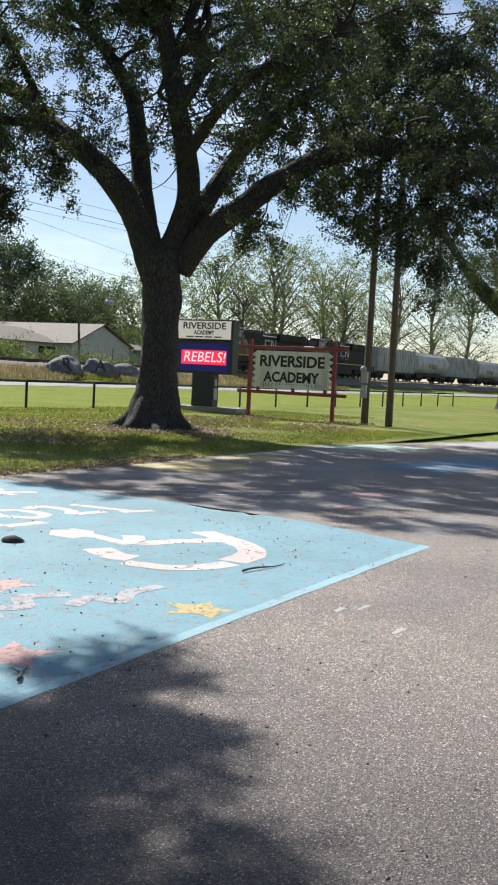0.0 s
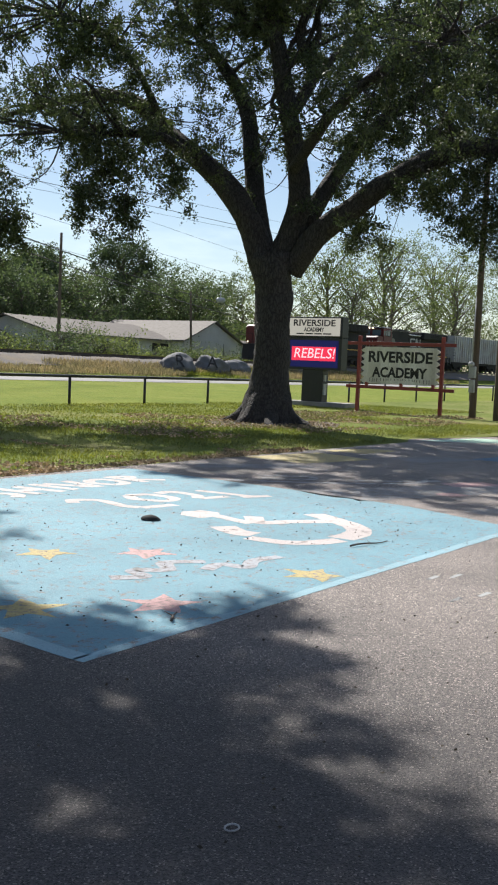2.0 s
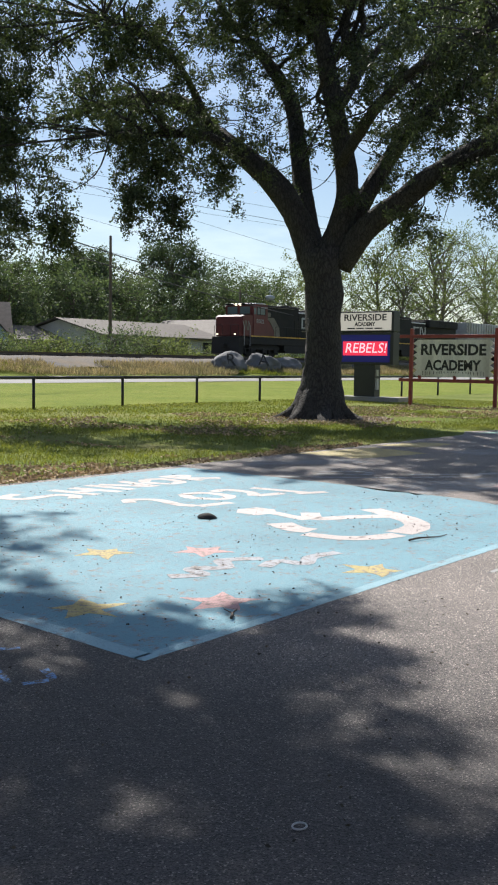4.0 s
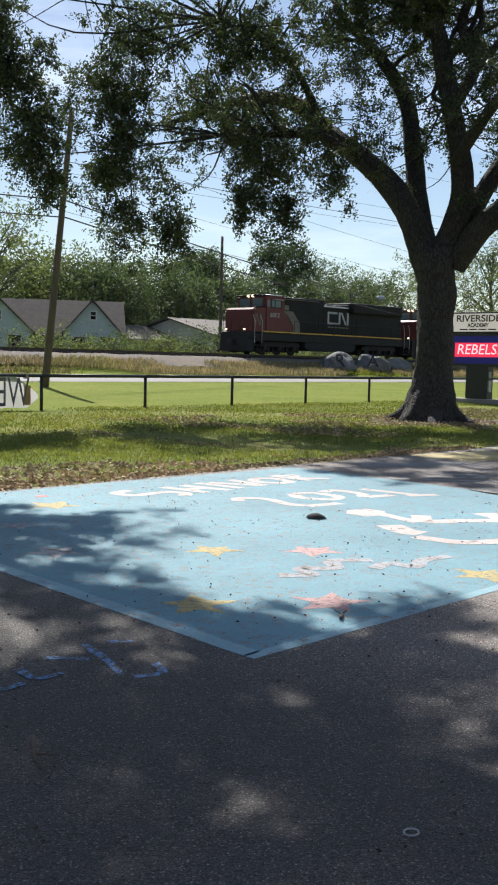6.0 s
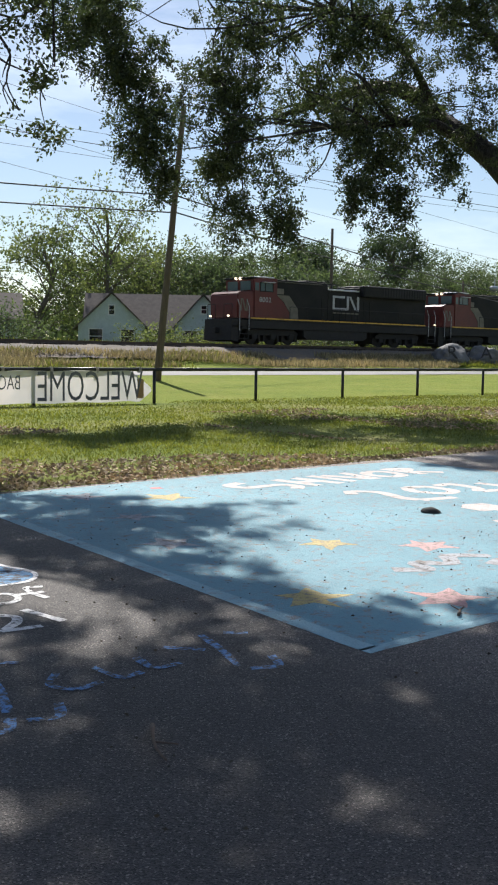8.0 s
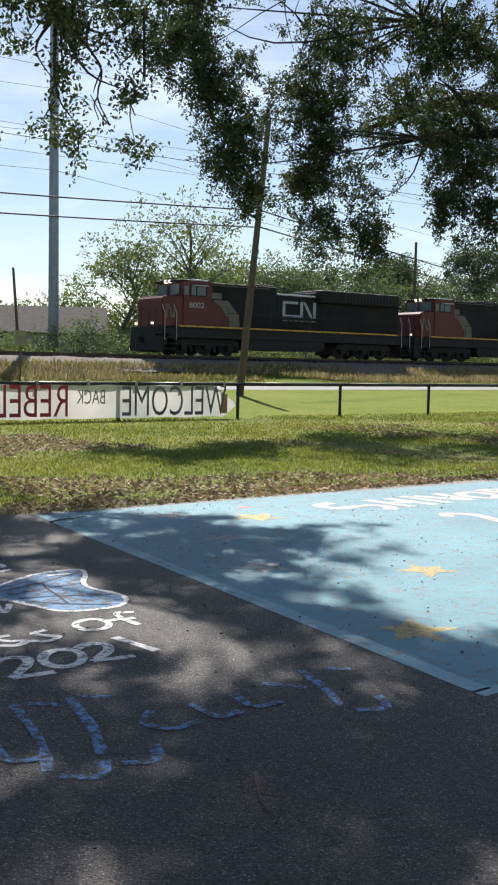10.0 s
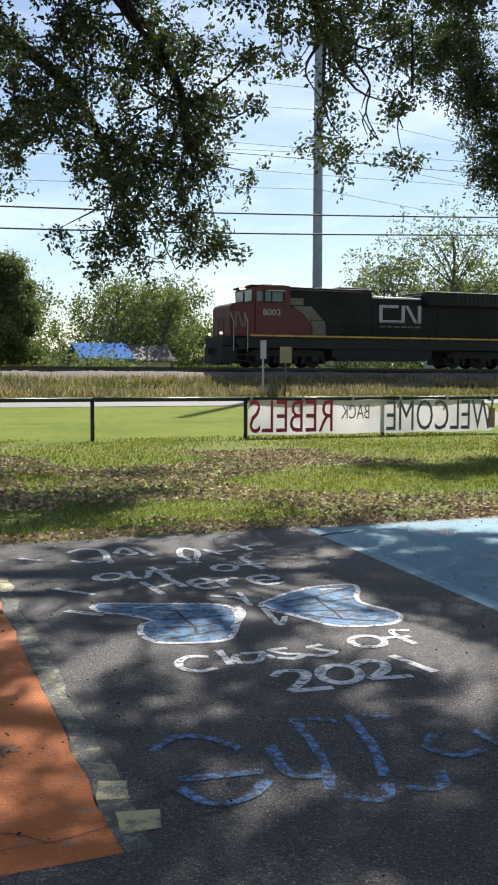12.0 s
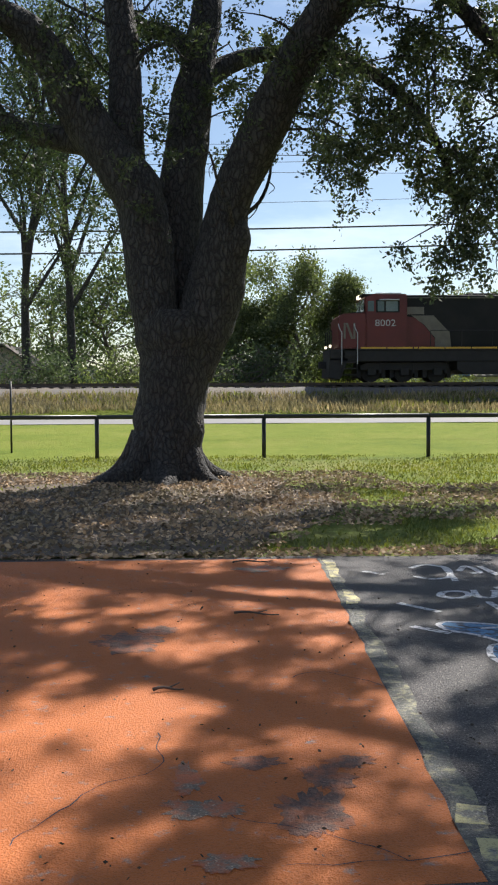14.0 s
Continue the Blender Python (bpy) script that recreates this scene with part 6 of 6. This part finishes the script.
# dense crown over the pole side
for cx, cy, cz, cr, cn in ((27.5, 12.5, 8.2, 1.2, 30), (28.5, 10.0, 8.8, 1.3, 34), (26.8, 9.0, 7.2, 1.1, 28), (28.0, 8.0, 9.5, 1.3, 34), (27.0, 11.0, 10.2, 1.2, 28), (26.0, 13.4, 8.8, 1.0, 18), (27.4, 7.0, 8.2, 1.2, 30), (28.6, 6.4, 10.6, 1.3, 30)):
    add_clump(oak_a, cx, cy, cz, cr, cr, cn)
shade_over(oak_a, (10.9, 17.5), (3.3, 8.9), 0.85, lambda y: 17.5, 0.72, 0.55, 9, 11.8, 23)
sprout(oak_a, 44, 3.0, 0.075)
finish_tree(oak_a, M_BARK, M_LEAF, 0.086, 0.045, 36, 0.31)
oak_b = start_tree("oak_tree", "massive forked live oak with grey furrowed bark beside the orange stall", 12)
add_limb(oak_b, [(-0.75, 17.15, -0.30, 0.92), (-0.71, 17.18, 0.12, 0.72), (-0.69, 17.20, 0.52, 0.60), (-0.66, 17.22, 1.27, 0.56), (-0.64, 17.25, 2.02, 0.62), (-0.60, 17.28, 2.46, 0.68), (-0.58, 17.30, 2.80, 0.58)], 0.0, 0)
add_limb(oak_b, [(-0.80, 17.20, 1.70, 0.30), (-0.95, 17.16, 2.90, 0.39), (-1.03, 17.20, 3.89, 0.43), (-1.16, 17.28, 4.64, 0.43), (-1.47, 17.35, 5.20, 0.41), (-1.84, 17.40, 5.67, 0.39), (-2.26, 17.50, 6.39, 0.36), (-2.61, 17.50, 7.01, 0.33), (-2.99, 17.40, 7.43, 0.29), (-3.39, 17.20, 7.65, 0.24), (-4.04, 16.90, 7.75, 0.17), (-4.95, 16.60, 7.35, 0.09)], 1.2, 42)
add_limb(oak_b, [(-1.20, 17.40, 4.60, 0.30), (-1.38, 17.55, 5.15, 0.32), (-1.40, 17.70, 5.85, 0.30), (-1.43, 17.90, 6.66, 0.28), (-1.48, 18.10, 7.57, 0.27), (-1.58, 18.30, 8.41, 0.25), (-1.71, 18.50, 9.55, 0.21), (-1.96, 18.70, 10.99, 0.14)], 1.5, 40)
add_limb(oak_b, [(-1.80, 17.50, 5.58, 0.22), (-2.60, 17.90, 5.84, 0.20), (-3.23, 18.20, 6.07, 0.18), (-3.65, 18.40, 6.30, 0.14), (-4.27, 18.60, 6.59, 0.09)], 1.1, 26)
add_limb(oak_b, [(-0.53, 17.60, 2.50, 0.32), (-0.58, 17.75, 3.78, 0.40), (-0.52, 17.95, 4.77, 0.40), (-0.40, 18.20, 5.78, 0.38), (-0.30, 18.40, 6.62, 0.36), (-0.18, 18.60, 7.37, 0.32), (-0.05, 18.80, 8.23, 0.27), (0.10, 19.10, 9.45, 0.21), (0.24, 19.50, 11.05, 0.13)], 1.4, 34)
add_limb(oak_b, [(-0.22, 18.50, 7.10, 0.18), (-0.41, 18.60, 7.61, 0.16), (-0.72, 18.70, 7.89, 0.15), (-1.14, 18.80, 8.02, 0.14), (-1.60, 18.75, 8.40, 0.10)], 0.6, 5)
add_limb(oak_b, [(-0.20, 18.50, 6.95, 0.22), (0.42, 18.90, 7.45, 0.17), (1.05, 19.20, 7.72, 0.13), (1.82, 19.60, 7.92, 0.09), (2.70, 19.80, 7.60, 0.05)], 1.1, 28)
add_limb(oak_b, [(-0.35, 17.22, 1.80, 0.34), (-0.12, 17.20, 2.50, 0.46), (0.04, 17.15, 3.14, 0.49), (0.21, 17.10, 3.87, 0.43), (0.27, 17.00, 4.50, 0.35), (0.58, 16.80, 5.19, 0.35), (0.95, 16.50, 5.87, 0.36), (1.31, 16.20, 6.54, 0.35), (1.67, 15.90, 7.09, 0.33), (2.06, 15.50, 7.54, 0.29), (2.65, 15.00, 7.99, 0.23), (3.32, 14.40, 8.11, 0.16), (3.86, 13.60, 7.61, 0.09)], 1.2, 30)
# burr where an old limb has healed over
add_limb(oak_b, [(0.26, 17.00, 3.50, 0.20), (0.36, 16.95, 3.85, 0.29), (0.36, 16.95, 4.10, 0.27), (0.30, 16.98, 4.36, 0.16)], 0, 0)
add_limb(oak_b, [(1.50, 16.00, 6.85, 0.12), (2.49, 15.95, 6.37, 0.10), (3.15, 15.79, 5.74, 0.08), (3.58, 15.73, 4.96, 0.06), (3.74, 15.69, 4.28, 0.03)], 1.0, 32)
add_limb(oak_b, [(1.90, 15.65, 7.36, 0.16), (3.27, 15.57, 7.51, 0.13), (4.05, 15.30, 6.76, 0.10), (4.59, 15.12, 5.81, 0.07), (4.67, 15.08, 5.07, 0.04)], 1.1, 42)
add_limb(oak_b, [(3.10, 14.60, 8.08, 0.12), (4.86, 13.31, 7.84, 0.10), (5.49, 12.73, 6.83, 0.07), (5.79, 12.57, 5.97, 0.04)], 0.8, 34)
for cx, cz, cr, cn in ((1.5, 5.3, 0.38, 10), (2.0, 4.8, 0.32, 8), (2.5, 5.4, 0.50, 14), (3.1, 6.0, 0.59, 15), (3.4, 4.6, 0.46, 13), (3.6, 3.8, 0.42, 10), (3.3, 3.4, 0.21, 4), (4.1, 5.0, 0.54, 14), (4.7, 4.6, 0.46, 12), (4.8, 3.8, 0.33, 8), (5.1, 3.5, 0.17, 3), (4.9, 5.4, 0.33, 9), (3.9, 6.1, 0.59, 14), (2.7, 6.8, 0.59, 15), (2.0, 6.2, 0.42, 9), (4.5, 6.4, 0.38, 9), (3.7, 6.9, 0.59, 14)):
    add_clump(oak_b, cx + 0.15, 15.2, cz, cr, cr, cn // 2 + 1, 0.8)
add_clump(oak_b, 4.0, 15.1, 4.2, 0.50, 0.42, 10)
add_clump(oak_b, 3.5, 15.2, 3.5, 0.21, 0.25, 3)
add_clump(oak_b, 4.7, 14.8, 3.7, 0.25, 0.34, 4)
add_clump(oak_b, 2.7, 16.1, 5.8, 0.61, 0.53, 9)
add_clump(oak_b, 2.1, 16.2, 4.9, 0.22, 0.18, 2)
add_clump(oak_b, 1.8, 17.4, 6.6, 0.57, 0.57, 10)
add_clump(oak_b, 2.2, 17.3, 5.3, 0.38, 0.38, 6)
add_clump(oak_b, -2.3, 19.7, 8.0, 0.84, 0.84, 14)
add_clump(oak_b, -3.4, 20.6, 5.9, 0.67, 0.67, 12)
add_clump(oak_b, -3.2, 23.5, 4.6, 0.77, 1.02, 10)
add_clump(oak_b, 6.6, 14.1, 6.2, 0.33, 0.50, 4)
add_clump(oak_b, 6.5, 14.1, 5.2, 0.29, 0.33, 3)
add_clump(oak_b, 6.8, 13.9, 4.7, 0.17, 0.21, 2)
add_clump(oak_b, 7.5, 13.5, 5.0, 0.21, 0.42, 3)
add_clump(oak_b, 7.4, 13.1, 5.9, 0.32, 0.57, 5)
add_clump(oak_b, 6.0, 14.5, 6.5, 0.33, 0.33, 2)
add_clump(oak_b, 7.1, 13.9, 6.7, 0.50, 0.33, 4)
for k in range(7):
    t = k * 0.9 + 0.3
    u, v = math.cos(t), math.sin(t)
    add_limb(oak_b, [(-0.80 + 0.30 * u, 17.2 + 0.30 * v, 0.75, 0.26), (-0.80 + 0.62 * u, 17.2 + 0.62 * v, 0.24, 0.22), (-0.80 + (1.15 + 0.3 * math.sin(k * 2)) * u, 17.2 + 1.2 * v, 0.0, 0.13), (-0.80 + 1.7 * u, 17.2 + 1.7 * v, -0.12, 0.05)], 0, 0)
# unseen upper crown high over the lot: limbs, then foliage that shades the stalls
for ex, ey, ez in ((8.0, 11.0, 10.5), (10.5, 14.5, 10.0), (4.0, 10.0, 11.0), (-1.5, 11.5, 10.5), (-6.0, 15.5, 10.0), (5.0, 17.0, 11.5)):
    add_limb(oak_b, [(-0.6, 17.3, 8.4, 0.20), ((ex - 0.6) / 2, (ey + 17.3) / 2, 9.8, 0.15), (ex, ey, ez, 0.06)], 1.1, 34)
# near lot, blue stall, dark stall, then the orange stall
shade_over(oak_b, (-1.2, 5.0), (-0.6, 2.95), 0.50, lambda y: float(np.interp(y, (-0.6, 0.8, 1.4, 1.8, 2.2, 2.7), (2.5, 2.8, 3.0, 3.3, 4.2, 5.0))), 1.1, 0.38, 8, 7.8, 1)
shade_over(oak_b, (3.4, 6.0), (3.2, 8.7), 0.55, lambda y: float(np.interp(y, (3.2, 3.7, 4.3, 5.0, 5.6, 6.3, 7.0, 8.0, 8.7), (4.2, 4.1, 4.4, 4.2, 4.6, 5.4, 5.7, 5.3, 4.2))), 0.95, 0.34, 8, 7.8, 4)
shade_over(oak_b, (0.9, 3.3), (3.1, 8.9), 0.42, lambda y: 3.3, 0.36, 0.21, 5, 7.4, 7)
shade_over(oak_b, (-3.0, 0.5), (4.7, 7.2), 0.55, lambda y: 0.5, 0.68, 0.30, 6, 7.4, 11)
shade_over(oak_b, (-3.0, 0.6), (3.0, 4.6), 0.55, lambda y: 0.6, 0.18, 0.22, 5, 7.8, 15)
shade_over(oak_b, (-3.0, 0.6), (7.4, 9.0), 0.55, lambda y: 0.6, 0.20, 0.26, 5, 8.4, 19)
# more unseen sprays, set back along the sun to shade the soil and lawn
for fx, fy, rr, cnt in ((-2.5, 12.2, 0.9, 22), (-1.0, 12.8, 0.9, 20), (-3.2, 14.2, 1.0, 24), (-1.6, 14.8, 0.9, 22), (0.6, 13.4, 0.8, 16), (-4.2, 11.4, 1.0, 22), (1.6, 15.0, 0.8, 16), (-0.4, 11.0, 0.6, 10), (3.4, 14.6, 0.8, 14), (-5.5, 13.0, 1.0, 20)):
    add_clump(oak_b, fx + SHADE.x * 12.6, fy + SHADE.y * 12.6, 12.6, rr, 0.6, int(cnt * 1.3), 0.7)
sprout(oak_b, 26, 2.2, 0.05)
finish_tree(oak_b, M_BARK, M_LEAF, 0.080, 0.042, 32)


# ---------------------------------------------------------------- trees behind the track
def far_tree(x, y, h, w, leaf, label, seed, base=0.25, n=9000, size=0.20, airy=0.5, bark=M_BARK_FAR, stem=0.022):
    """A tree of forking limbs with lobed, gappy foliage; h metres high, w metres wide."""
    r = np.random.default_rng(seed)
    z0 = ground_z(y)
    t = thing("tree", label, "tree", (x, y, z0), group="trees behind the track")
    trunk = spline([(0, 0, -0.3, h * stem + 0.08), (r.normal(0, 0.2), r.normal(0, 0.2), h * 0.3, h * stem * 0.8 + 0.05), (r.normal(0, 0.5), r.normal(0, 0.5), h * 0.65, h * stem * 0.5), (r.normal(0, 0.7), r.normal(0, 0.7), h * 0.92, 0.03)], 4)
    bm = bmesh.new()
    tube(bm, [tuple(q[:3]) for q in trunk], list(trunk[:, 3]), 8, 0.1)
    part("trunk", bm, bark, t, smooth=True)
    lobes = []
    bm = bmesh.new()
    nl = int(11 + 7 * airy + w * 0.8)
    for k in range(nl):
        f = base + (0.95 - base) * (k + 0.5) / nl
        p0 = trunk[min(len(trunk) - 1, int(f * 0.85 * len(trunk))), :3]
        a = k * 2.4 + r.normal(0, 0.4)
        reach = w * 0.5 * (0.45 + 0.75 * math.sin(math.pi * min(1, 0.25 + 0.75 * f))) * r.uniform(0.55, 1.1)
        end = np.array((math.cos(a) * reach, math.sin(a) * reach, h * min(1.0, f + 0.10 + 0.1 * r.random())))
        mid = (p0 + end) / 2 + np.array((0, 0, 0.08 * h)) * r.random() + r.normal(0, 0.3, 3)
        pts = spline([p0, mid, end], 4)
        tube(bm, [tuple(q) for q in pts], list(np.linspace(0.03 + h * 0.006, 0.015, len(pts))), 5, closed=False)
        lobes.append((end, w * r.uniform(0.10, 0.19)))
        lobes.append((mid, w * r.uniform(0.08, 0.14)))
        for j in range(3):
            e2 = end + r.normal(0, w * 0.10, 3)
            tube(bm, [tuple(pts[-3]), tuple((pts[-3] + e2) / 2 + r.normal(0, 0.1, 3)), tuple(e2)], [0.03, 0.02, 0.008], 4, closed=False)
            lobes.append((e2, w * r.uniform(0.05, 0.10)))
    tagged(part("branch_growth", bm, bark, t), kind="stuff")
    c = np.array([q for q, _ in lobes])
    rad = np.array([q for _, q in lobes])
    # clusters inside the lobes, then leaves round the clusters
    ncl = n // 14
    i = r.choice(len(c), ncl, p=rad ** 2 / (rad ** 2).sum())
    cl = c[i] + r.normal(0, 0.62, (ncl, 3)) * rad[i][:, None] * (1, 1, 0.8)
    b = np.repeat(cl, 14, 0) + r.normal(0, 0.22 + 0.25 * size, (ncl * 14, 3))
    b[:, 2] = np.maximum(b[:, 2], 0.2)
    L = r.uniform(0.6, 1.3, len(b)) * size
    leaves("crown", b, r.normal(0, 1, b.shape), L, L * 0.6, leaf, t)
    return t


# oak at the far end of the lawn
oak_c = start_tree("oak_tree", "live oak with spreading crown at the far end of the lawn", 15)
add_limb(oak_c, [(74, 18.2, -0.3, 1.2), (74, 18.2, 0.6, 0.85), (74, 18.2, 3.5, 0.75), (73.8, 18.3, 7, 0.8)], 0, 0)
for ex, ey, ez in ((66, 22, 12), (70, 13, 13), (79, 14, 13), (80, 22, 12), (72, 24, 14), (74, 18, 16), (64, 17, 10)):
    add_limb(oak_c, [(74, 18.2, 6.0, 0.45), ((74 + ex) / 2, (18.2 + ey) / 2, 9.0, 0.32), (ex, ey, ez, 0.10)], 2.6, 70)
finish_tree(oak_c, M_BARK, M_LEAF, 0.20, 0.10, 10, 0.6, 10)

SPRING = "pale green spring tree with open crown behind the track"
DARKT = "dark green broad tree behind the houses"
for k, (x, y, h, w, kind) in enumerate((
        (118, 68, 16, 12, 1), (126, 64, 18, 13, 1), (108, 70, 13, 11, 1), (136, 68, 18, 13, 1), (147, 66, 19, 14, 1), (160, 68, 19, 14, 1), (114, 62, 12, 9, 1), (174, 64, 20, 15, 1), (190, 62, 20, 15, 1), (140, 60, 14, 11, 1), (205, 60, 20, 16, 0),
        (66, 88, 9.5, 10, 0), (73, 86, 10, 10, 0), (80, 88, 9.5, 10, 0), (86, 86, 8.5, 10, 0), (93, 88, 10, 11, 0), (100, 89, 14.5, 8, 2), (105, 90, 10, 11, 0), (112, 88, 11, 12, 0), (120, 90, 11.5, 12, 0), (128, 90, 12, 12, 1), (88, 92, 12.5, 7, 2), (70, 94, 10, 10, 0), (98, 96, 11, 12, 0), (116, 98, 13, 12, 0), (64, 82, 8.5, 9, 0), (76, 82, 8, 9, 0), (108, 84, 9.5, 9, 0),
        (53, 84, 13.5, 13, 1), (47, 86, 10.5, 10, 1), (60, 86, 10, 11, 1), (57, 92, 9.5, 10, 0), (65, 80, 7.5, 8, 0),
        (26, 86, 7.0, 8, 1), (22, 84, 7.5, 7, 1), (19.0, 79, 6.8, 6.0, 1), (22.5, 77, 6.4, 5.2, 1), (31, 88, 4.0, 7, 1), (36, 90, 4.0, 8, 0), (42, 88, 5.0, 8, 1), (13, 88, 6.5, 8, 1), (24, 92, 6, 8, 0),
        (-3.5, 70, 9, 8, 1), (-1, 74, 10, 9, 1), (1.5, 70, 8.5, 7, 1), (-7, 74, 8, 8, 0), (-16, 76, 8, 9, 1), (-22, 72, 10, 10, 0), (-12, 84, 9, 9, 1), (10.5, 80, 5.5, 6, 1))):
    m, lab = ((M_LEAF_FAR, DARKT), (M_LEAF_PALE, SPRING), (M_LEAF_DARK, "tall dark pine rising over the wood"))[kind]
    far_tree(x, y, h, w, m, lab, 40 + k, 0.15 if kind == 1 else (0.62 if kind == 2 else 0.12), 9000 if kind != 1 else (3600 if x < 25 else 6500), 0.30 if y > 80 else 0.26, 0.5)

# vine-covered trees
for k, (x, y, h, w) in enumerate(((5.4, 62.0, 7.2, 4.6), (8.9, 63.0, 6.5, 2.6), (2.9, 63.0, 5.0, 3.0))):
    far_tree(x, y, h, w, M_LEAF_PALE, "dense vine-covered tree beside the track", 90 + k, 0.02, 26000, 0.17, 0.9)

# two pines
for k, (x, y, h) in enumerate(((-11.0, 64.0, 24.0), (-8.35, 65.0, 24.0))):
    far_tree(x, y, h, 7.5, M_LEAF_DARK, "tall pine with bare lower trunk beside the track", 95 + k, 0.32, 13000, 0.20, 0.2, M_BARK, 0.010)

# scrub along the track
for k in range(34):
    x = -24 + k * 4.6 + 1.5 * math.sin(k * 5.1)
    if 4 < x < 38 and k % 2:
        continue
    hgt = (1.3 + 0.9 * abs(math.sin(k * 2.3))) * (0.40 if 12 < x < 28 else 0.45 if 36 < x < 57 else 0.35 if 67 < x < 98 else 1.0) + (0.3 if 57 < x < 67 else 0)
    sx = far_tree(x, 58.6 + math.sin(k * 1.7), hgt, 5.2, M_LEAF_PALE if k % 3 else M_LEAF_FAR, "low leafy scrub along the track", 120 + k, 0.02, 3800, 0.17, 0.3)
    sx.name = "shrub"
    tagged(sx, "low leafy green scrub along the track", "shrub", "scrub by the track")
tufts("verge_grass", 50000, (-40, 120), (56.0, 60.5), "green weedy grass behind the track", M_BLADE, 0.6, 0.10)

# distant woods, closing the view
rngw = np.random.default_rng(5)
nw = 60000
xw = rngw.uniform(-160, 330, nw)
yw = 125 + rngw.uniform(0, 25, nw)
hw = np.array([6.0 + 3.0 * noise.noise(Vector((a * 0.035, 0, 3))) + 2.5 * noise.noise(Vector((a * 0.15, 0, 8))) + (4 if a > 90 else 0) - (3.0 if a < 60 else 0) for a in xw])
zw = 1.0 + hw * rngw.random(nw) ** 0.7
dw = rngw.normal(size=(nw, 3))
# the woods' haze is only in the greyed leaf colour
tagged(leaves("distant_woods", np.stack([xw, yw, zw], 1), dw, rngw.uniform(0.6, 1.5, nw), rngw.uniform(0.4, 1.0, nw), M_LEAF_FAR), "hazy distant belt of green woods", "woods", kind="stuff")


# unseen plain wall added behind the lot, closing it and blocking sky light
bm = boxes((-40, 50, -14.4, -14.0, -0.2, 4.5))
tagged(link_bm("unseen_wall", bm, M_WALL_TAN), "plain tan wall added out of view behind the lot", "wall", kind="structure")


# ---------------------------------------------------------------- what moves
def motions():
    speed, front = 6.0, 6.35
    for ob, offset in TRAIN:
        walk(ob, [(t, pose(front + offset + speed * (14.0 - t), TRACK_Y, RAIL_Z)) for t in (0.0, 3.5, 7.0, 10.5, 14.0)])
    # wheels roll along with the train
    steps = [k * 0.1 for k in range(141)]
    for w in WHEELS:
        x, z = w.matrix_basis.translation.x, w.matrix_basis.translation.z
        walk(w, [(t, pose(x, 0, z, 0, -math.degrees(speed * t / 0.50) % 360, 0)) for t in steps])


motions()
